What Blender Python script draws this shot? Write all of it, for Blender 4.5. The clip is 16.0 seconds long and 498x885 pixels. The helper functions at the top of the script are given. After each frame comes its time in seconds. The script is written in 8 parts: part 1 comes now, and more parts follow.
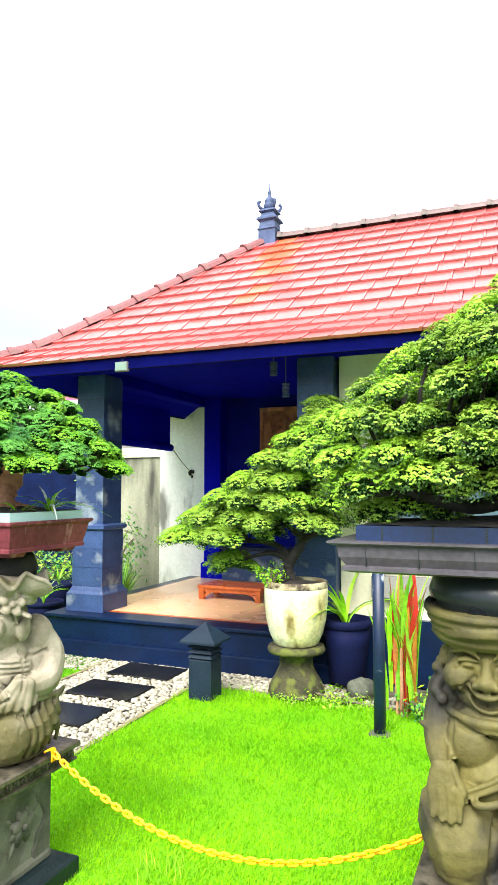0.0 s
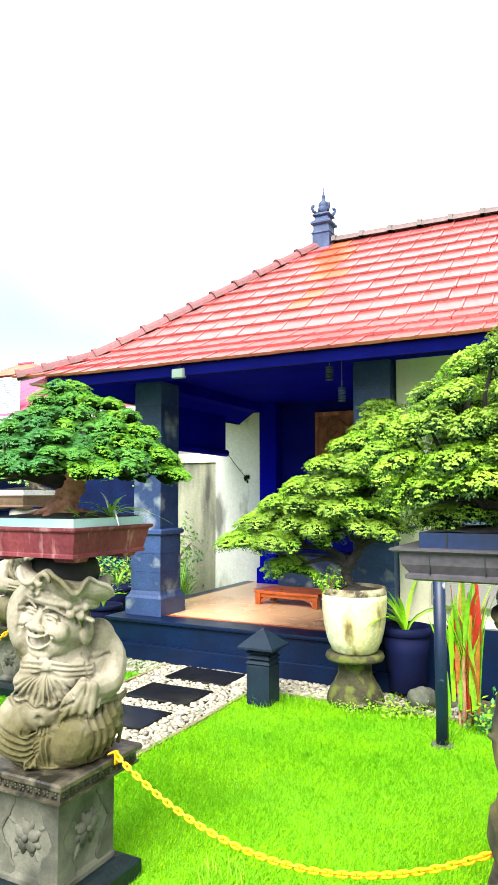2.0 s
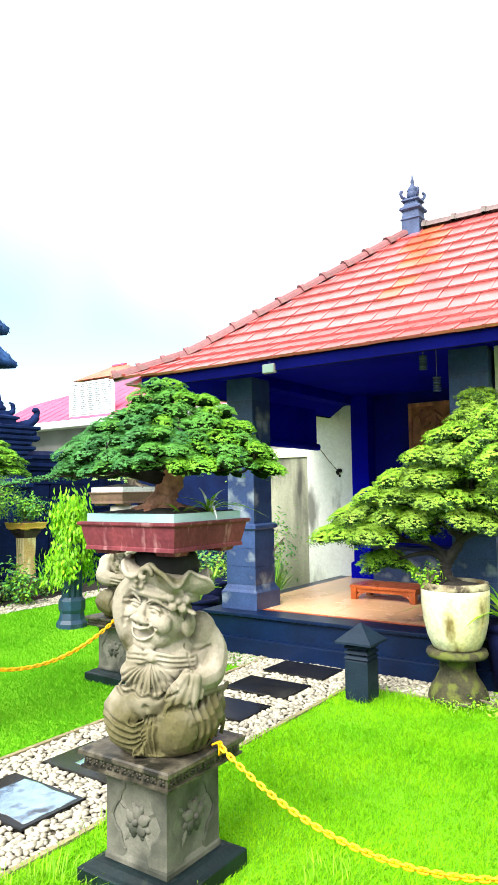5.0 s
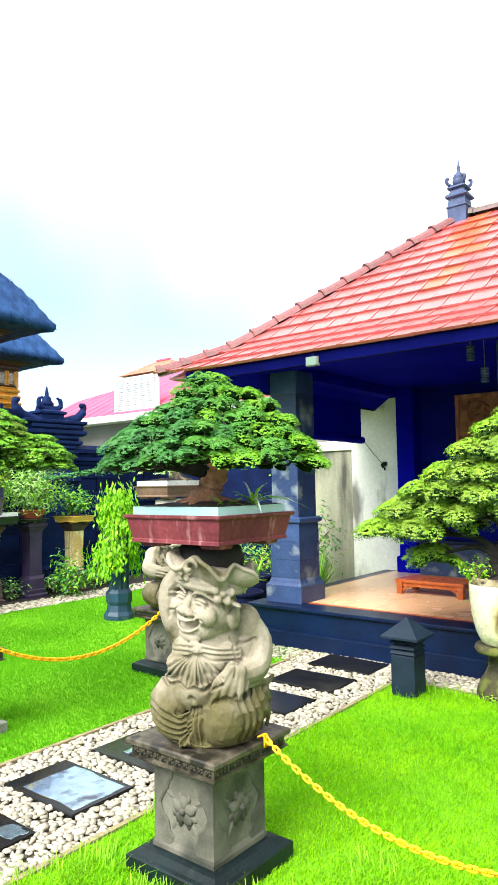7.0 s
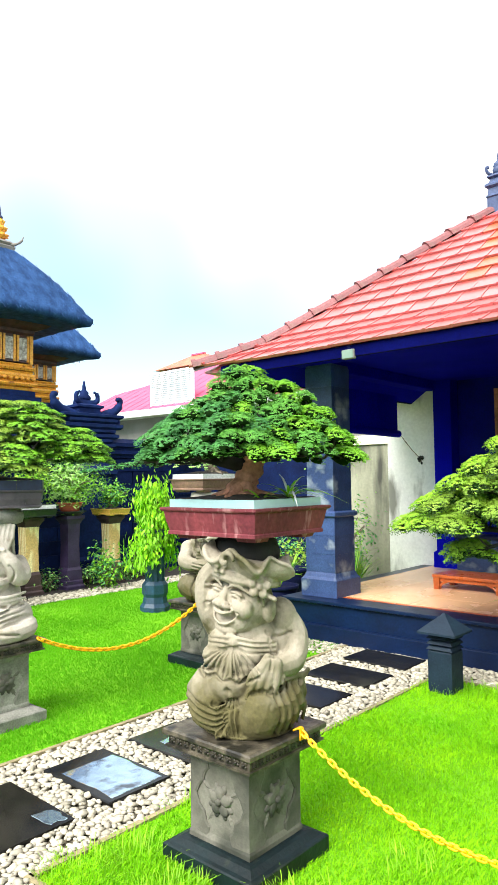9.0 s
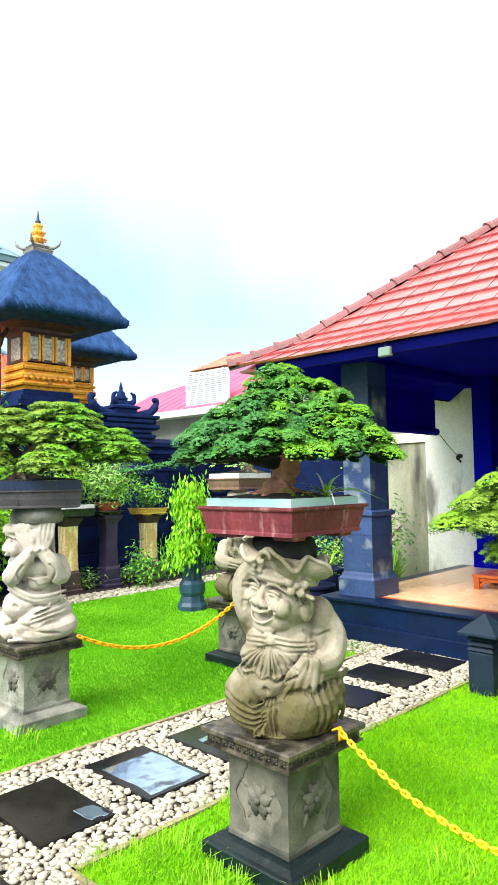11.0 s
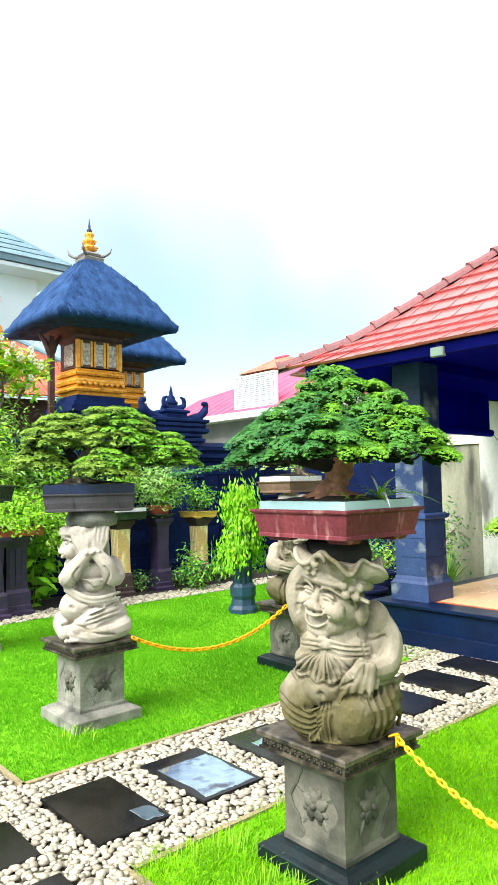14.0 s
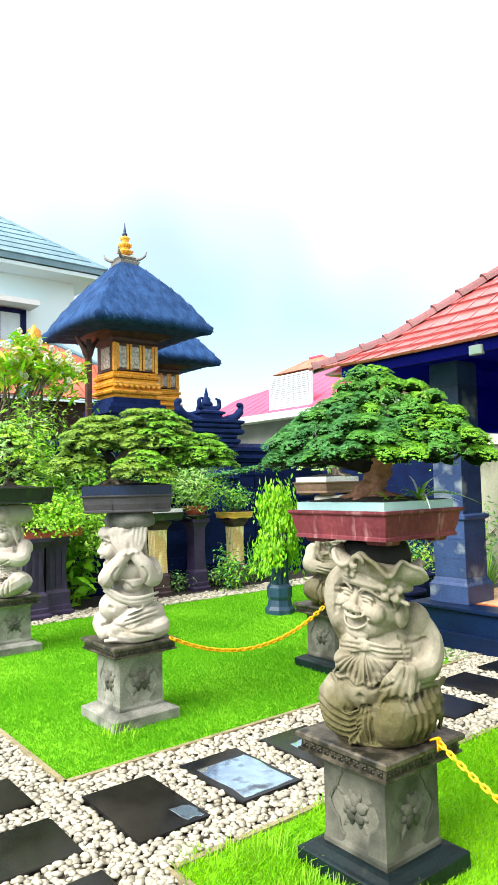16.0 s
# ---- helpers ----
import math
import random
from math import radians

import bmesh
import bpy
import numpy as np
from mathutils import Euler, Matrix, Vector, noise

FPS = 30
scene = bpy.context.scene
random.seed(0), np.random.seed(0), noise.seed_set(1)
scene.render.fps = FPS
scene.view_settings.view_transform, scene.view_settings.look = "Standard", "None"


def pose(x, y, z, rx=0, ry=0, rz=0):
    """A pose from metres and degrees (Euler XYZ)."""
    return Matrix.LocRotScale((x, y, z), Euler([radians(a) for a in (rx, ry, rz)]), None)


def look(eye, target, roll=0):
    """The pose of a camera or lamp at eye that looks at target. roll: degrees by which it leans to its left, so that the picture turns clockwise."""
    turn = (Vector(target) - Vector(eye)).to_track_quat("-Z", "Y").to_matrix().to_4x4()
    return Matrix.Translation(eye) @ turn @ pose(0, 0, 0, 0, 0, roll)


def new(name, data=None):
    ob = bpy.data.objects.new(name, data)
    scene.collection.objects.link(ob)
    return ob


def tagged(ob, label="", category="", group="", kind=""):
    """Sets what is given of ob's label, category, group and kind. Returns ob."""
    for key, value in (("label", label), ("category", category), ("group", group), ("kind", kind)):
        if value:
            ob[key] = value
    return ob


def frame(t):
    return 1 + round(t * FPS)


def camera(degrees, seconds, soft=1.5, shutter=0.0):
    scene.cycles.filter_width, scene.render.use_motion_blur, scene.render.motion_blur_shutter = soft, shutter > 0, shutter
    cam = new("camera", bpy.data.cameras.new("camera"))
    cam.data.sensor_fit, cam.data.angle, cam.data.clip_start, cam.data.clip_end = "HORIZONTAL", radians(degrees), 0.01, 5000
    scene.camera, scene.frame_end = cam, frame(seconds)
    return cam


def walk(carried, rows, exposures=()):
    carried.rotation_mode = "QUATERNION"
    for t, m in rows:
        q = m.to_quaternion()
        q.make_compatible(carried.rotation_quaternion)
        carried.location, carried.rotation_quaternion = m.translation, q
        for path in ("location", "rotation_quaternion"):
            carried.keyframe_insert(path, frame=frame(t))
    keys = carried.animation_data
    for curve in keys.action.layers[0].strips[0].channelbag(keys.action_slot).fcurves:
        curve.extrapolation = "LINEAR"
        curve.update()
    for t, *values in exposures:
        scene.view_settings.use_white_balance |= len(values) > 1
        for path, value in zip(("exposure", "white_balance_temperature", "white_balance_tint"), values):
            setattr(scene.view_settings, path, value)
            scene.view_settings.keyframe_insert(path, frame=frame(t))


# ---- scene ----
cam = camera(40.3, 16.0)
PATH = [
    (0, (-0.423, -0.061, 1.507), (-1.193, 1.779, 1.644), -0.0),
    (0.5, (-0.428, -0.061, 1.509), (-1.235, 1.764, 1.646), -0.0),
    (1, (-0.432, -0.063, 1.51), (-1.274, 1.746, 1.651), 0.0),
    (1.5, (-0.435, -0.064, 1.513), (-1.311, 1.727, 1.659), -0.0),
    (2, (-0.439, -0.065, 1.512), (-1.353, 1.708, 1.663), -0.1),
    (2.5, (-0.442, -0.062, 1.509), (-1.398, 1.688, 1.661), -0.3),
    (3, (-0.444, -0.063, 1.507), (-1.44, 1.665, 1.657), -0.5),
    (3.5, (-0.446, -0.067, 1.512), (-1.486, 1.635, 1.659), -0.7),
    (4, (-0.453, -0.069, 1.511), (-1.527, 1.612, 1.655), -0.7),
    (4.5, (-0.46, -0.07, 1.509), (-1.567, 1.589, 1.651), -0.8),
    (7, (-0.467, -0.066, 1.506), (-1.71, 1.496, 1.628), -1.0),
    (7.5, (-0.468, -0.065, 1.504), (-1.732, 1.48, 1.625), -1.0),
    (8, (-0.472, -0.065, 1.503), (-1.757, 1.463, 1.616), -0.9),
    (10.5, (-0.478, -0.065, 1.502), (-1.855, 1.382, 1.61), -0.9),
    (11, (-0.481, -0.065, 1.5), (-1.879, 1.361, 1.606), -1.0),
    (11.5, (-0.484, -0.065, 1.5), (-1.901, 1.343, 1.605), -1.1),
    (12, (-0.488, -0.066, 1.498), (-1.922, 1.324, 1.604), -1.3),
    (12.5, (-0.489, -0.068, 1.5), (-1.938, 1.305, 1.609), -1.4),
    (13, (-0.489, -0.069, 1.499), (-1.952, 1.29, 1.61), -1.4),
    (13.5, (-0.492, -0.071, 1.499), (-1.97, 1.271, 1.616), -1.3),
    (14, (-0.496, -0.076, 1.499), (-1.991, 1.247, 1.617), -1.2),
    (14.5, (-0.497, -0.079, 1.5), (-2.008, 1.226, 1.621), -1.3),
    (15, (-0.498, -0.08, 1.5), (-2.027, 1.204, 1.625), -1.3),
    (15.5, (-0.499, -0.084, 1.503), (-2.044, 1.18, 1.625), -1.3),
    (16, (-0.503, -0.083, 1.501), (-2.064, 1.162, 1.623), -1.4),
]
walk(cam, [(t, look(eye, target, roll)) for t, eye, target, roll in PATH], exposures=((0, 0.92), (4.5, 0.87), (8, 0.76), (12, 0.68), (16, 0.66)))

# ---- light ----
SUN_EL, SUN_AZ = radians(48), radians(176)
world = bpy.data.worlds.new("overcast_sky")
scene.world = world
world.use_nodes = True
wn, wl = world.node_tree.nodes, world.node_tree.links
wn.clear()
w_out, w_bg = wn.new("ShaderNodeOutputWorld"), wn.new("ShaderNodeBackground")
w_sky = wn.new("ShaderNodeTexSky")
w_sky.sky_type, w_sky.sun_disc = "NISHITA", False
w_sky.sun_elevation, w_sky.sun_rotation = SUN_EL, SUN_AZ
w_sky.air_density, w_sky.dust_density = 1.0, 0.6
w_sky_gain = wn.new("ShaderNodeMix")
w_sky_gain.data_type, w_sky_gain.blend_type = "RGBA", "MULTIPLY"
w_sky_gain.inputs[0].default_value = 1.0
w_sky_gain.inputs[7].default_value = (0.17, 0.185, 0.18, 1)
w_geo, w_noise, w_ramp = wn.new("ShaderNodeTexCoord"), wn.new("ShaderNodeTexNoise"), wn.new("ShaderNodeValToRGB")
w_noise.inputs["Scale"].default_value, w_noise.inputs["Detail"].default_value = 1.3, 3.0
w_sep, w_add = wn.new("ShaderNodeSeparateXYZ"), wn.new("ShaderNodeMath")
w_add.operation = "MULTIPLY_ADD"
w_add.inputs[1].default_value = 1.1
w_ramp.color_ramp.elements[0].position, w_ramp.color_ramp.elements[1].position = 0.74, 1.25
w_ramp.color_ramp.elements[0].color, w_ramp.color_ramp.elements[1].color = (0.10, 0.10, 0.10, 1), (1, 1, 1, 1)
w_mix = wn.new("ShaderNodeMix")
w_mix.data_type = "RGBA"
w_mix.inputs[7].default_value = (1.10, 1.115, 1.125, 1)
wl.new(w_geo.outputs["Generated"], w_noise.inputs["Vector"])
wl.new(w_geo.outputs["Generated"], w_sep.inputs[0])
wl.new(w_sep.outputs["Z"], w_add.inputs[0])
wl.new(w_noise.outputs["Fac"], w_add.inputs[2])
wl.new(w_add.outputs[0], w_ramp.inputs[0])
wl.new(w_ramp.outputs[0], w_mix.inputs[0])
wl.new(w_sky.outputs[0], w_sky_gain.inputs[6])
wl.new(w_sky_gain.outputs[2], w_mix.inputs[6])
wl.new(w_mix.outputs[2], w_bg.inputs[0])
w_bg.inputs[1].default_value = 1.0
wl.new(w_bg.outputs[0], w_out.inputs[0])

sun = new("sun", bpy.data.lights.new("sun", "SUN"))
sun.data.energy, sun.data.angle, sun.data.color = 5.2, radians(42), (1.0, 0.97, 0.9)
sun.matrix_world = look((0, 0, 0), (-math.sin(SUN_AZ) * math.cos(SUN_EL), -math.cos(SUN_AZ) * math.cos(SUN_EL), -math.sin(SUN_EL)))

# ---- materials ----


def mat(name, a, b=None, rough=0.6, scale=8.0, bump=0.0, bump_scale=40.0, metal=0.0, fine=0.25, stain=None, stain_scale=2.0, stain_at=0.55, rand=0.0, spec=0.5, wave=None, coat=0.0, streak=0.0, rough_var=0.12, moss=None, coat_ior=1.5, coat_rough=0.1):
    """Two-colour mottled surface with fine grain, an optional stain with edges of its own, bump, and a little change from piece to piece."""
    m = bpy.data.materials.new(name)
    m.use_nodes = True
    n, l = m.node_tree.nodes, m.node_tree.links
    bs = n["Principled BSDF"]
    b = b or tuple(c * 0.75 for c in a)
    tc = n.new("ShaderNodeTexCoord")
    src = tc.outputs["Object"]
    if streak:
        mp = n.new("ShaderNodeMapping")
        mp.inputs["Scale"].default_value = (1, 1, streak)
        l.new(src, mp.inputs[0])
        src = mp.outputs[0]

    def noise_node(sc, detail=5.0, vec=src):
        t = n.new("ShaderNodeTexNoise")
        t.inputs["Scale"].default_value, t.inputs["Detail"].default_value = sc, detail
        l.new(vec, t.inputs["Vector"])
        return t

    def mix(fac, x, y, blend="MIX"):
        k = n.new("ShaderNodeMix")
        k.data_type, k.blend_type = "RGBA", blend
        if isinstance(fac, float):
            k.inputs[0].default_value = fac
        else:
            l.new(fac, k.inputs[0])
        for v, i in ((x, 6), (y, 7)):
            if isinstance(v, tuple):
                k.inputs[i].default_value = (*v, 1)
            else:
                l.new(v, k.inputs[i])
        return k.outputs[2]

    def ramp(v, lo, hi):
        r = n.new("ShaderNodeMapRange")
        r.inputs[1].default_value, r.inputs[2].default_value = lo, hi
        l.new(v, r.inputs[0])
        return r.outputs[0]

    big = noise_node(scale)
    col = mix(ramp(big.outputs["Fac"], 0.35, 0.65), a, b)
    if wave:
        wv = n.new("ShaderNodeTexWave")
        wv.inputs["Scale"].default_value, wv.inputs["Distortion"].default_value, wv.inputs["Detail"].default_value = wave[0], wave[1], 2.0
        wv.bands_direction = wave[2]
        l.new(src, wv.inputs["Vector"])
        col = mix(ramp(wv.outputs["Fac"], 0.3, 0.9), col, wave[3])
    grain = noise_node(bump_scale * 1.5, 3.0, tc.outputs["Object"])
    g = ramp(grain.outputs["Fac"], 0.3, 0.7)
    gg = mix(g, (1 - fine, 1 - fine, 1 - fine), (1 + fine * 0.6, 1 + fine * 0.6, 1 + fine * 0.6))
    col = mix(1.0, col, gg, "MULTIPLY")
    if stain:
        st = noise_node(stain_scale, 8.0)
        col = mix(ramp(st.outputs["Fac"], stain_at, stain_at + 0.12), col, stain)
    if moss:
        # moss on the wrapped garment and painted shade: darker downwards, with a ragged outline
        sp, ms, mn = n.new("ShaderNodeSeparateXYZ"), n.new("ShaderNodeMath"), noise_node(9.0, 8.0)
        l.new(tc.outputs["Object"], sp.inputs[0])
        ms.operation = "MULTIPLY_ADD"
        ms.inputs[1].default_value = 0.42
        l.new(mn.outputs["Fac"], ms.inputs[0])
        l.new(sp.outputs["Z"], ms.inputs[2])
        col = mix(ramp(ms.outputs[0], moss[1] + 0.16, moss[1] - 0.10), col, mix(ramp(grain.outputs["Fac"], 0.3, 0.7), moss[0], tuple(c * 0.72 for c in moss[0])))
    if rand:
        info = n.new("ShaderNodeObjectInfo")
        isl = n.new("ShaderNodeNewGeometry")
        ad = n.new("ShaderNodeMath")
        ad.operation = "ADD"
        l.new(info.outputs["Random"], ad.inputs[0])
        l.new(isl.outputs["Random Per Island"], ad.inputs[1])
        fr = n.new("ShaderNodeMath")
        fr.operation = "FRACT"
        l.new(ad.outputs[0], fr.inputs[0])
        rr = n.new("ShaderNodeMapRange")
        rr.inputs[3].default_value, rr.inputs[4].default_value = 1 - rand, 1 + rand
        l.new(fr.outputs[0], rr.inputs[0])
        cb = n.new("ShaderNodeCombineColor")
        for i in range(3):
            l.new(rr.outputs[0], cb.inputs[i])
        col = mix(1.0, col, cb.outputs[0], "MULTIPLY")
    l.new(col, bs.inputs["Base Color"])
    rv = n.new("ShaderNodeMapRange")
    rv.inputs[3].default_value, rv.inputs[4].default_value = max(0.02, rough - rough_var), min(1, rough + rough_var)
    l.new(big.outputs["Fac"], rv.inputs[0])
    l.new(rv.outputs[0], bs.inputs["Roughness"])
    bs.inputs["Metallic"].default_value = metal
    bs.inputs["Specular IOR Level"].default_value = spec
    bs.inputs["Coat Weight"].default_value = coat
    bs.inputs["Coat Roughness"].default_value = coat_rough
    bs.inputs["Coat IOR"].default_value = coat_ior
    if bump:
        bn = n.new("ShaderNodeTexNoise")
        bn.inputs["Scale"].default_value, bn.inputs["Detail"].default_value = bump_scale, 6.0
        l.new(src, bn.inputs["Vector"])
        bp = n.new("ShaderNodeBump")
        bp.inputs["Strength"].default_value, bp.inputs["Distance"].default_value = bump, 0.01
        l.new(bn.outputs["Fac"], bp.inputs["Height"])
        l.new(bp.outputs[0], bs.inputs["Normal"])
    return m


def leaf_mat(name, a, b, rand=0.35, rough=0.5, glow=0.14, spec=0.3, scale=14.0):
    """Leaf with light passing through it."""
    m = mat(name, a, b, rough=rough, scale=scale, fine=0.15, rand=rand, spec=spec)
    n, l = m.node_tree.nodes, m.node_tree.links
    bs = n["Principled BSDF"]
    tr, ms, out = n.new("ShaderNodeBsdfTranslucent"), n.new("ShaderNodeMixShader"), n["Material Output"]
    l.new(bs.inputs["Base Color"].links[0].from_socket, tr.inputs[0])
    ms.inputs[0].default_value = glow
    l.new(bs.outputs[0], ms.inputs[1])
    l.new(tr.outputs[0], ms.inputs[2])
    l.new(ms.outputs[0], out.inputs[0])
    return m


# the moss term also puts the lower figure's shade into the colour
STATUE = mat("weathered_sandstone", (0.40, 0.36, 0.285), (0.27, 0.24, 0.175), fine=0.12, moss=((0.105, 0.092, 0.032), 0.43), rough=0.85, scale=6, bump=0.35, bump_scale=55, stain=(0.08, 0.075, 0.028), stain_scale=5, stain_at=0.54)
STATUE_PALE = mat("pale_sandstone", (0.48, 0.445, 0.39), (0.37, 0.335, 0.285), fine=0.08, rough=0.85, scale=6, bump=0.35, bump_scale=55, stain=(0.17, 0.15, 0.08), stain_scale=4.5, stain_at=0.58)
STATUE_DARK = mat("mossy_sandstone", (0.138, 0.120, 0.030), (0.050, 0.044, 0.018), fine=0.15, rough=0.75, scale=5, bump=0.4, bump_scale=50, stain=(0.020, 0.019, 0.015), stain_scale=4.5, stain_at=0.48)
PEDESTAL = mat("grey_cast_stone", (0.165, 0.160, 0.132), (0.064, 0.063, 0.050), rough=0.85, scale=5, bump=0.3, bump_scale=60, fine=0.15, stain=(0.028, 0.032, 0.024), stain_scale=3.6, stain_at=0.51)
PALE_PED = mat("pale_cast_stone", (0.29, 0.29, 0.255), (0.18, 0.18, 0.155), rough=0.85, scale=7, bump=0.3, bump_scale=60, stain=(0.06, 0.066, 0.055), stain_scale=4.0, stain_at=0.54)
PLATE = mat("damp_cast_stone", (0.115, 0.10, 0.072), (0.032, 0.027, 0.018), rough=0.45, scale=16, bump=0.3, bump_scale=60, stain=(0.012, 0.011, 0.008), stain_scale=13, stain_at=0.47)
WETBASE = mat("wet_dark_stone", (0.008, 0.019, 0.022), (0.005, 0.010, 0.012), spec=0.25, rough=0.4, scale=6, bump=0.25, bump_scale=50, stain=(0.04, 0.05, 0.035), stain_scale=5, stain_at=0.62)
DARKBLUE = mat("dark_blue_black_paint", (0.004, 0.008, 0.08), (0.003, 0.006, 0.05), spec=0.15, rough=0.6, scale=3, bump=0.1, bump_scale=30)
FASCIA = mat("navy_eave_paint", (0.0008, 0.002, 0.07), (0.0006, 0.0015, 0.05), rough=0.8, scale=3, bump=0.05, spec=0.04)
CEIL = mat("dark_stained_ceiling", (0.003, 0.004, 0.55), (0.002, 0.003, 0.42), rough=0.85, scale=2, bump=0.05, spec=0.04)
PORCHBLUE = mat("navy_porch_paint", (0.003, 0.006, 0.30), (0.002, 0.004, 0.21), rough=0.7, scale=2, bump=0.08, spec=0.1)
ANDESITE = mat("andesite_cladding", (0.048, 0.088, 0.225), (0.025, 0.048, 0.14), spec=0.4, rough=0.42, scale=4, bump=0.25, bump_scale=50, rand=0.2, stain=(0.26, 0.31, 0.37), stain_scale=4, stain_at=0.55)
STEP = mat("dark_slate_tile", (0.004, 0.014, 0.052), (0.003, 0.009, 0.034), spec=0.25, rough=0.35, scale=4, bump=0.15, bump_scale=40, stain=(0.03, 0.045, 0.075), stain_scale=3, stain_at=0.7)
FLOOR = mat("terracotta_floor", (0.92, 0.58, 0.33), (0.86, 0.52, 0.28), rough=0.25, scale=1.5, fine=0.08)
TILE = mat("red_roof_tile", (0.50, 0.078, 0.072), (0.41, 0.058, 0.060), rough=0.3, coat=1.0, coat_ior=1.9, coat_rough=0.34, scale=1.3, bump=0.15, bump_scale=30, rand=0.18, stain=(0.60, 0.15, 0.06), stain_scale=1.2, stain_at=0.65, spec=0.6, fine=0.15)
RUSTTILE = mat("rust_streaked_roof_tile", (0.55, 0.125, 0.05), (0.48, 0.095, 0.055), rough=0.35, coat=0.6, coat_ior=1.6, coat_rough=0.3, scale=2.5, bump=0.15, bump_scale=30, rand=0.15, stain=(0.50, 0.085, 0.065), stain_scale=3.0, stain_at=0.56, fine=0.15)
RIDGE = mat("weathered_ridge_tile", (0.21, 0.12, 0.115), (0.13, 0.08, 0.08), rough=0.55, scale=4, bump=0.2, stain=(0.10, 0.08, 0.07), stain_scale=4, rand=0.15)
HIPCAP = mat("faded_hip_tile", (0.26, 0.085, 0.09), (0.18, 0.06, 0.065), rough=0.5, scale=4, bump=0.2, rand=0.15, stain=(0.2, 0.12, 0.1), stain_scale=4, stain_at=0.6)
FINIAL = mat("grey_blue_finial_stone", (0.055, 0.085, 0.19), (0.032, 0.05, 0.12), rough=0.7, scale=9, bump=0.3)
WHITEWALL = mat("stained_white_plaster", (0.90, 0.90, 0.86), (0.80, 0.80, 0.75), fine=0.08, streak=0.3, rough=0.9, scale=2.5, bump=0.15, bump_scale=20, stain=(0.22, 0.22, 0.19), stain_scale=3.2, stain_at=0.535)
GREYWALL = mat("mouldy_plaster", (0.34, 0.34, 0.25), (0.13, 0.135, 0.095), fine=0.12, rough=0.9, scale=2.2, bump=0.2, bump_scale=20, stain=(0.055, 0.055, 0.045), stain_scale=2.6, stain_at=0.54, streak=0.22)
CREAM = mat("cream_plaster", (0.80, 0.77, 0.58), (0.74, 0.71, 0.52), fine=0.06, rough=0.85, scale=2, bump=0.1, bump_scale=20)
# blue metallic base and dark blotches paint in reflections of sky and garden
PUDDLE = mat("rainwater_film", (0.44, 0.60, 0.72), (0.36, 0.50, 0.62), metal=0.75, rough=0.05, scale=2, bump=0.05, bump_scale=9, rough_var=0.02, spec=1.0, coat=1.0, stain=(0.01, 0.011, 0.012), stain_scale=9, stain_at=0.58)
SLAB = mat("wet_black_slab", (0.008, 0.008, 0.007), (0.013, 0.012, 0.010), spec=0.28, rough=0.18, scale=3, bump=0.03, bump_scale=10, fine=0.4, rough_var=0.10, stain=(0.05, 0.045, 0.035), stain_scale=4, stain_at=0.66)
PEBBLE = mat("white_pebble", (0.46, 0.43, 0.345), (0.345, 0.315, 0.245), rough=0.6, scale=20, rand=0.32, bump=0.1)
BEDDING = mat("pebble_bed_soil", (0.15, 0.13, 0.09), (0.08, 0.07, 0.05), rough=0.9, scale=15, bump=0.4)
SOIL = mat("green_earth", (0.07, 0.13, 0.02), (0.05, 0.10, 0.015), rough=0.95, scale=6, bump=0.4)
LAWN = mat("lawn_thatch", (0.17, 0.43, 0.016), (0.12, 0.35, 0.013), spec=0.05, rough=0.95, scale=9, bump=0.35, bump_scale=90, fine=0.3)
GRASS = leaf_mat("lawn_grass", (0.34, 0.68, 0.012), (0.19, 0.53, 0.010), spec=0.08, scale=1.7, rand=0.15, rough=0.8, glow=0.4)
# darker copy of lawn_grass: the west lawn's shade is in its colour
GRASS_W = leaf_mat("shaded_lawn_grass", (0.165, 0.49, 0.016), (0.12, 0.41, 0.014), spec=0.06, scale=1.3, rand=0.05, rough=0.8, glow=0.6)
TALLGRASS = leaf_mat("tall_grass", (0.34, 0.64, 0.025), (0.20, 0.48, 0.016), rand=0.3, rough=0.6, glow=0.35)
EDGING = mat("mossy_concrete_edging", (0.30, 0.25, 0.14), (0.20, 0.17, 0.09), rough=0.9, scale=10, bump=0.3)
LEAF_A = leaf_mat("deep_green_leaf", (0.10, 0.34, 0.075), (0.055, 0.23, 0.06), rand=0.2)
LEAF_A1 = leaf_mat("mid_green_leaf", (0.15, 0.43, 0.055), (0.09, 0.31, 0.045), rand=0.2)
LEAF_A2 = leaf_mat("fresh_green_leaf", (0.25, 0.56, 0.03), (0.15, 0.42, 0.025), rand=0.2)
# near-black: the shade between the leaves put into colour
SHADE_CORE = leaf_mat("pad_shade_core", (0.012, 0.035, 0.006), (0.006, 0.018, 0.004), rand=0.2, glow=0.02, rough=0.95, spec=0.02)
# leaf colour darkened to carry the shade of the pads' undersides
LEAF_SHADE = leaf_mat("shade_toned_leaf", (0.075, 0.17, 0.025), (0.035, 0.095, 0.018), rand=0.25, glow=0.1)
LEAF_B = leaf_mat("olive_green_leaf", (0.34, 0.53, 0.06), (0.22, 0.39, 0.045), rand=0.2, glow=0.22)
LEAF_C = leaf_mat("lime_green_leaf", (0.44, 0.74, 0.06), (0.29, 0.56, 0.045), rand=0.2, glow=0.22)
LEAF_D = leaf_mat("bright_green_leaf", (0.34, 0.74, 0.02), (0.22, 0.58, 0.015), rand=0.3)
LEAF_Y = leaf_mat("yellowing_leaf", (0.66, 0.62, 0.08), (0.48, 0.55, 0.05), rand=0.3)
LEAF_E = leaf_mat("grey_green_leaf", (0.38, 0.63, 0.18), (0.24, 0.47, 0.12), rand=0.3)
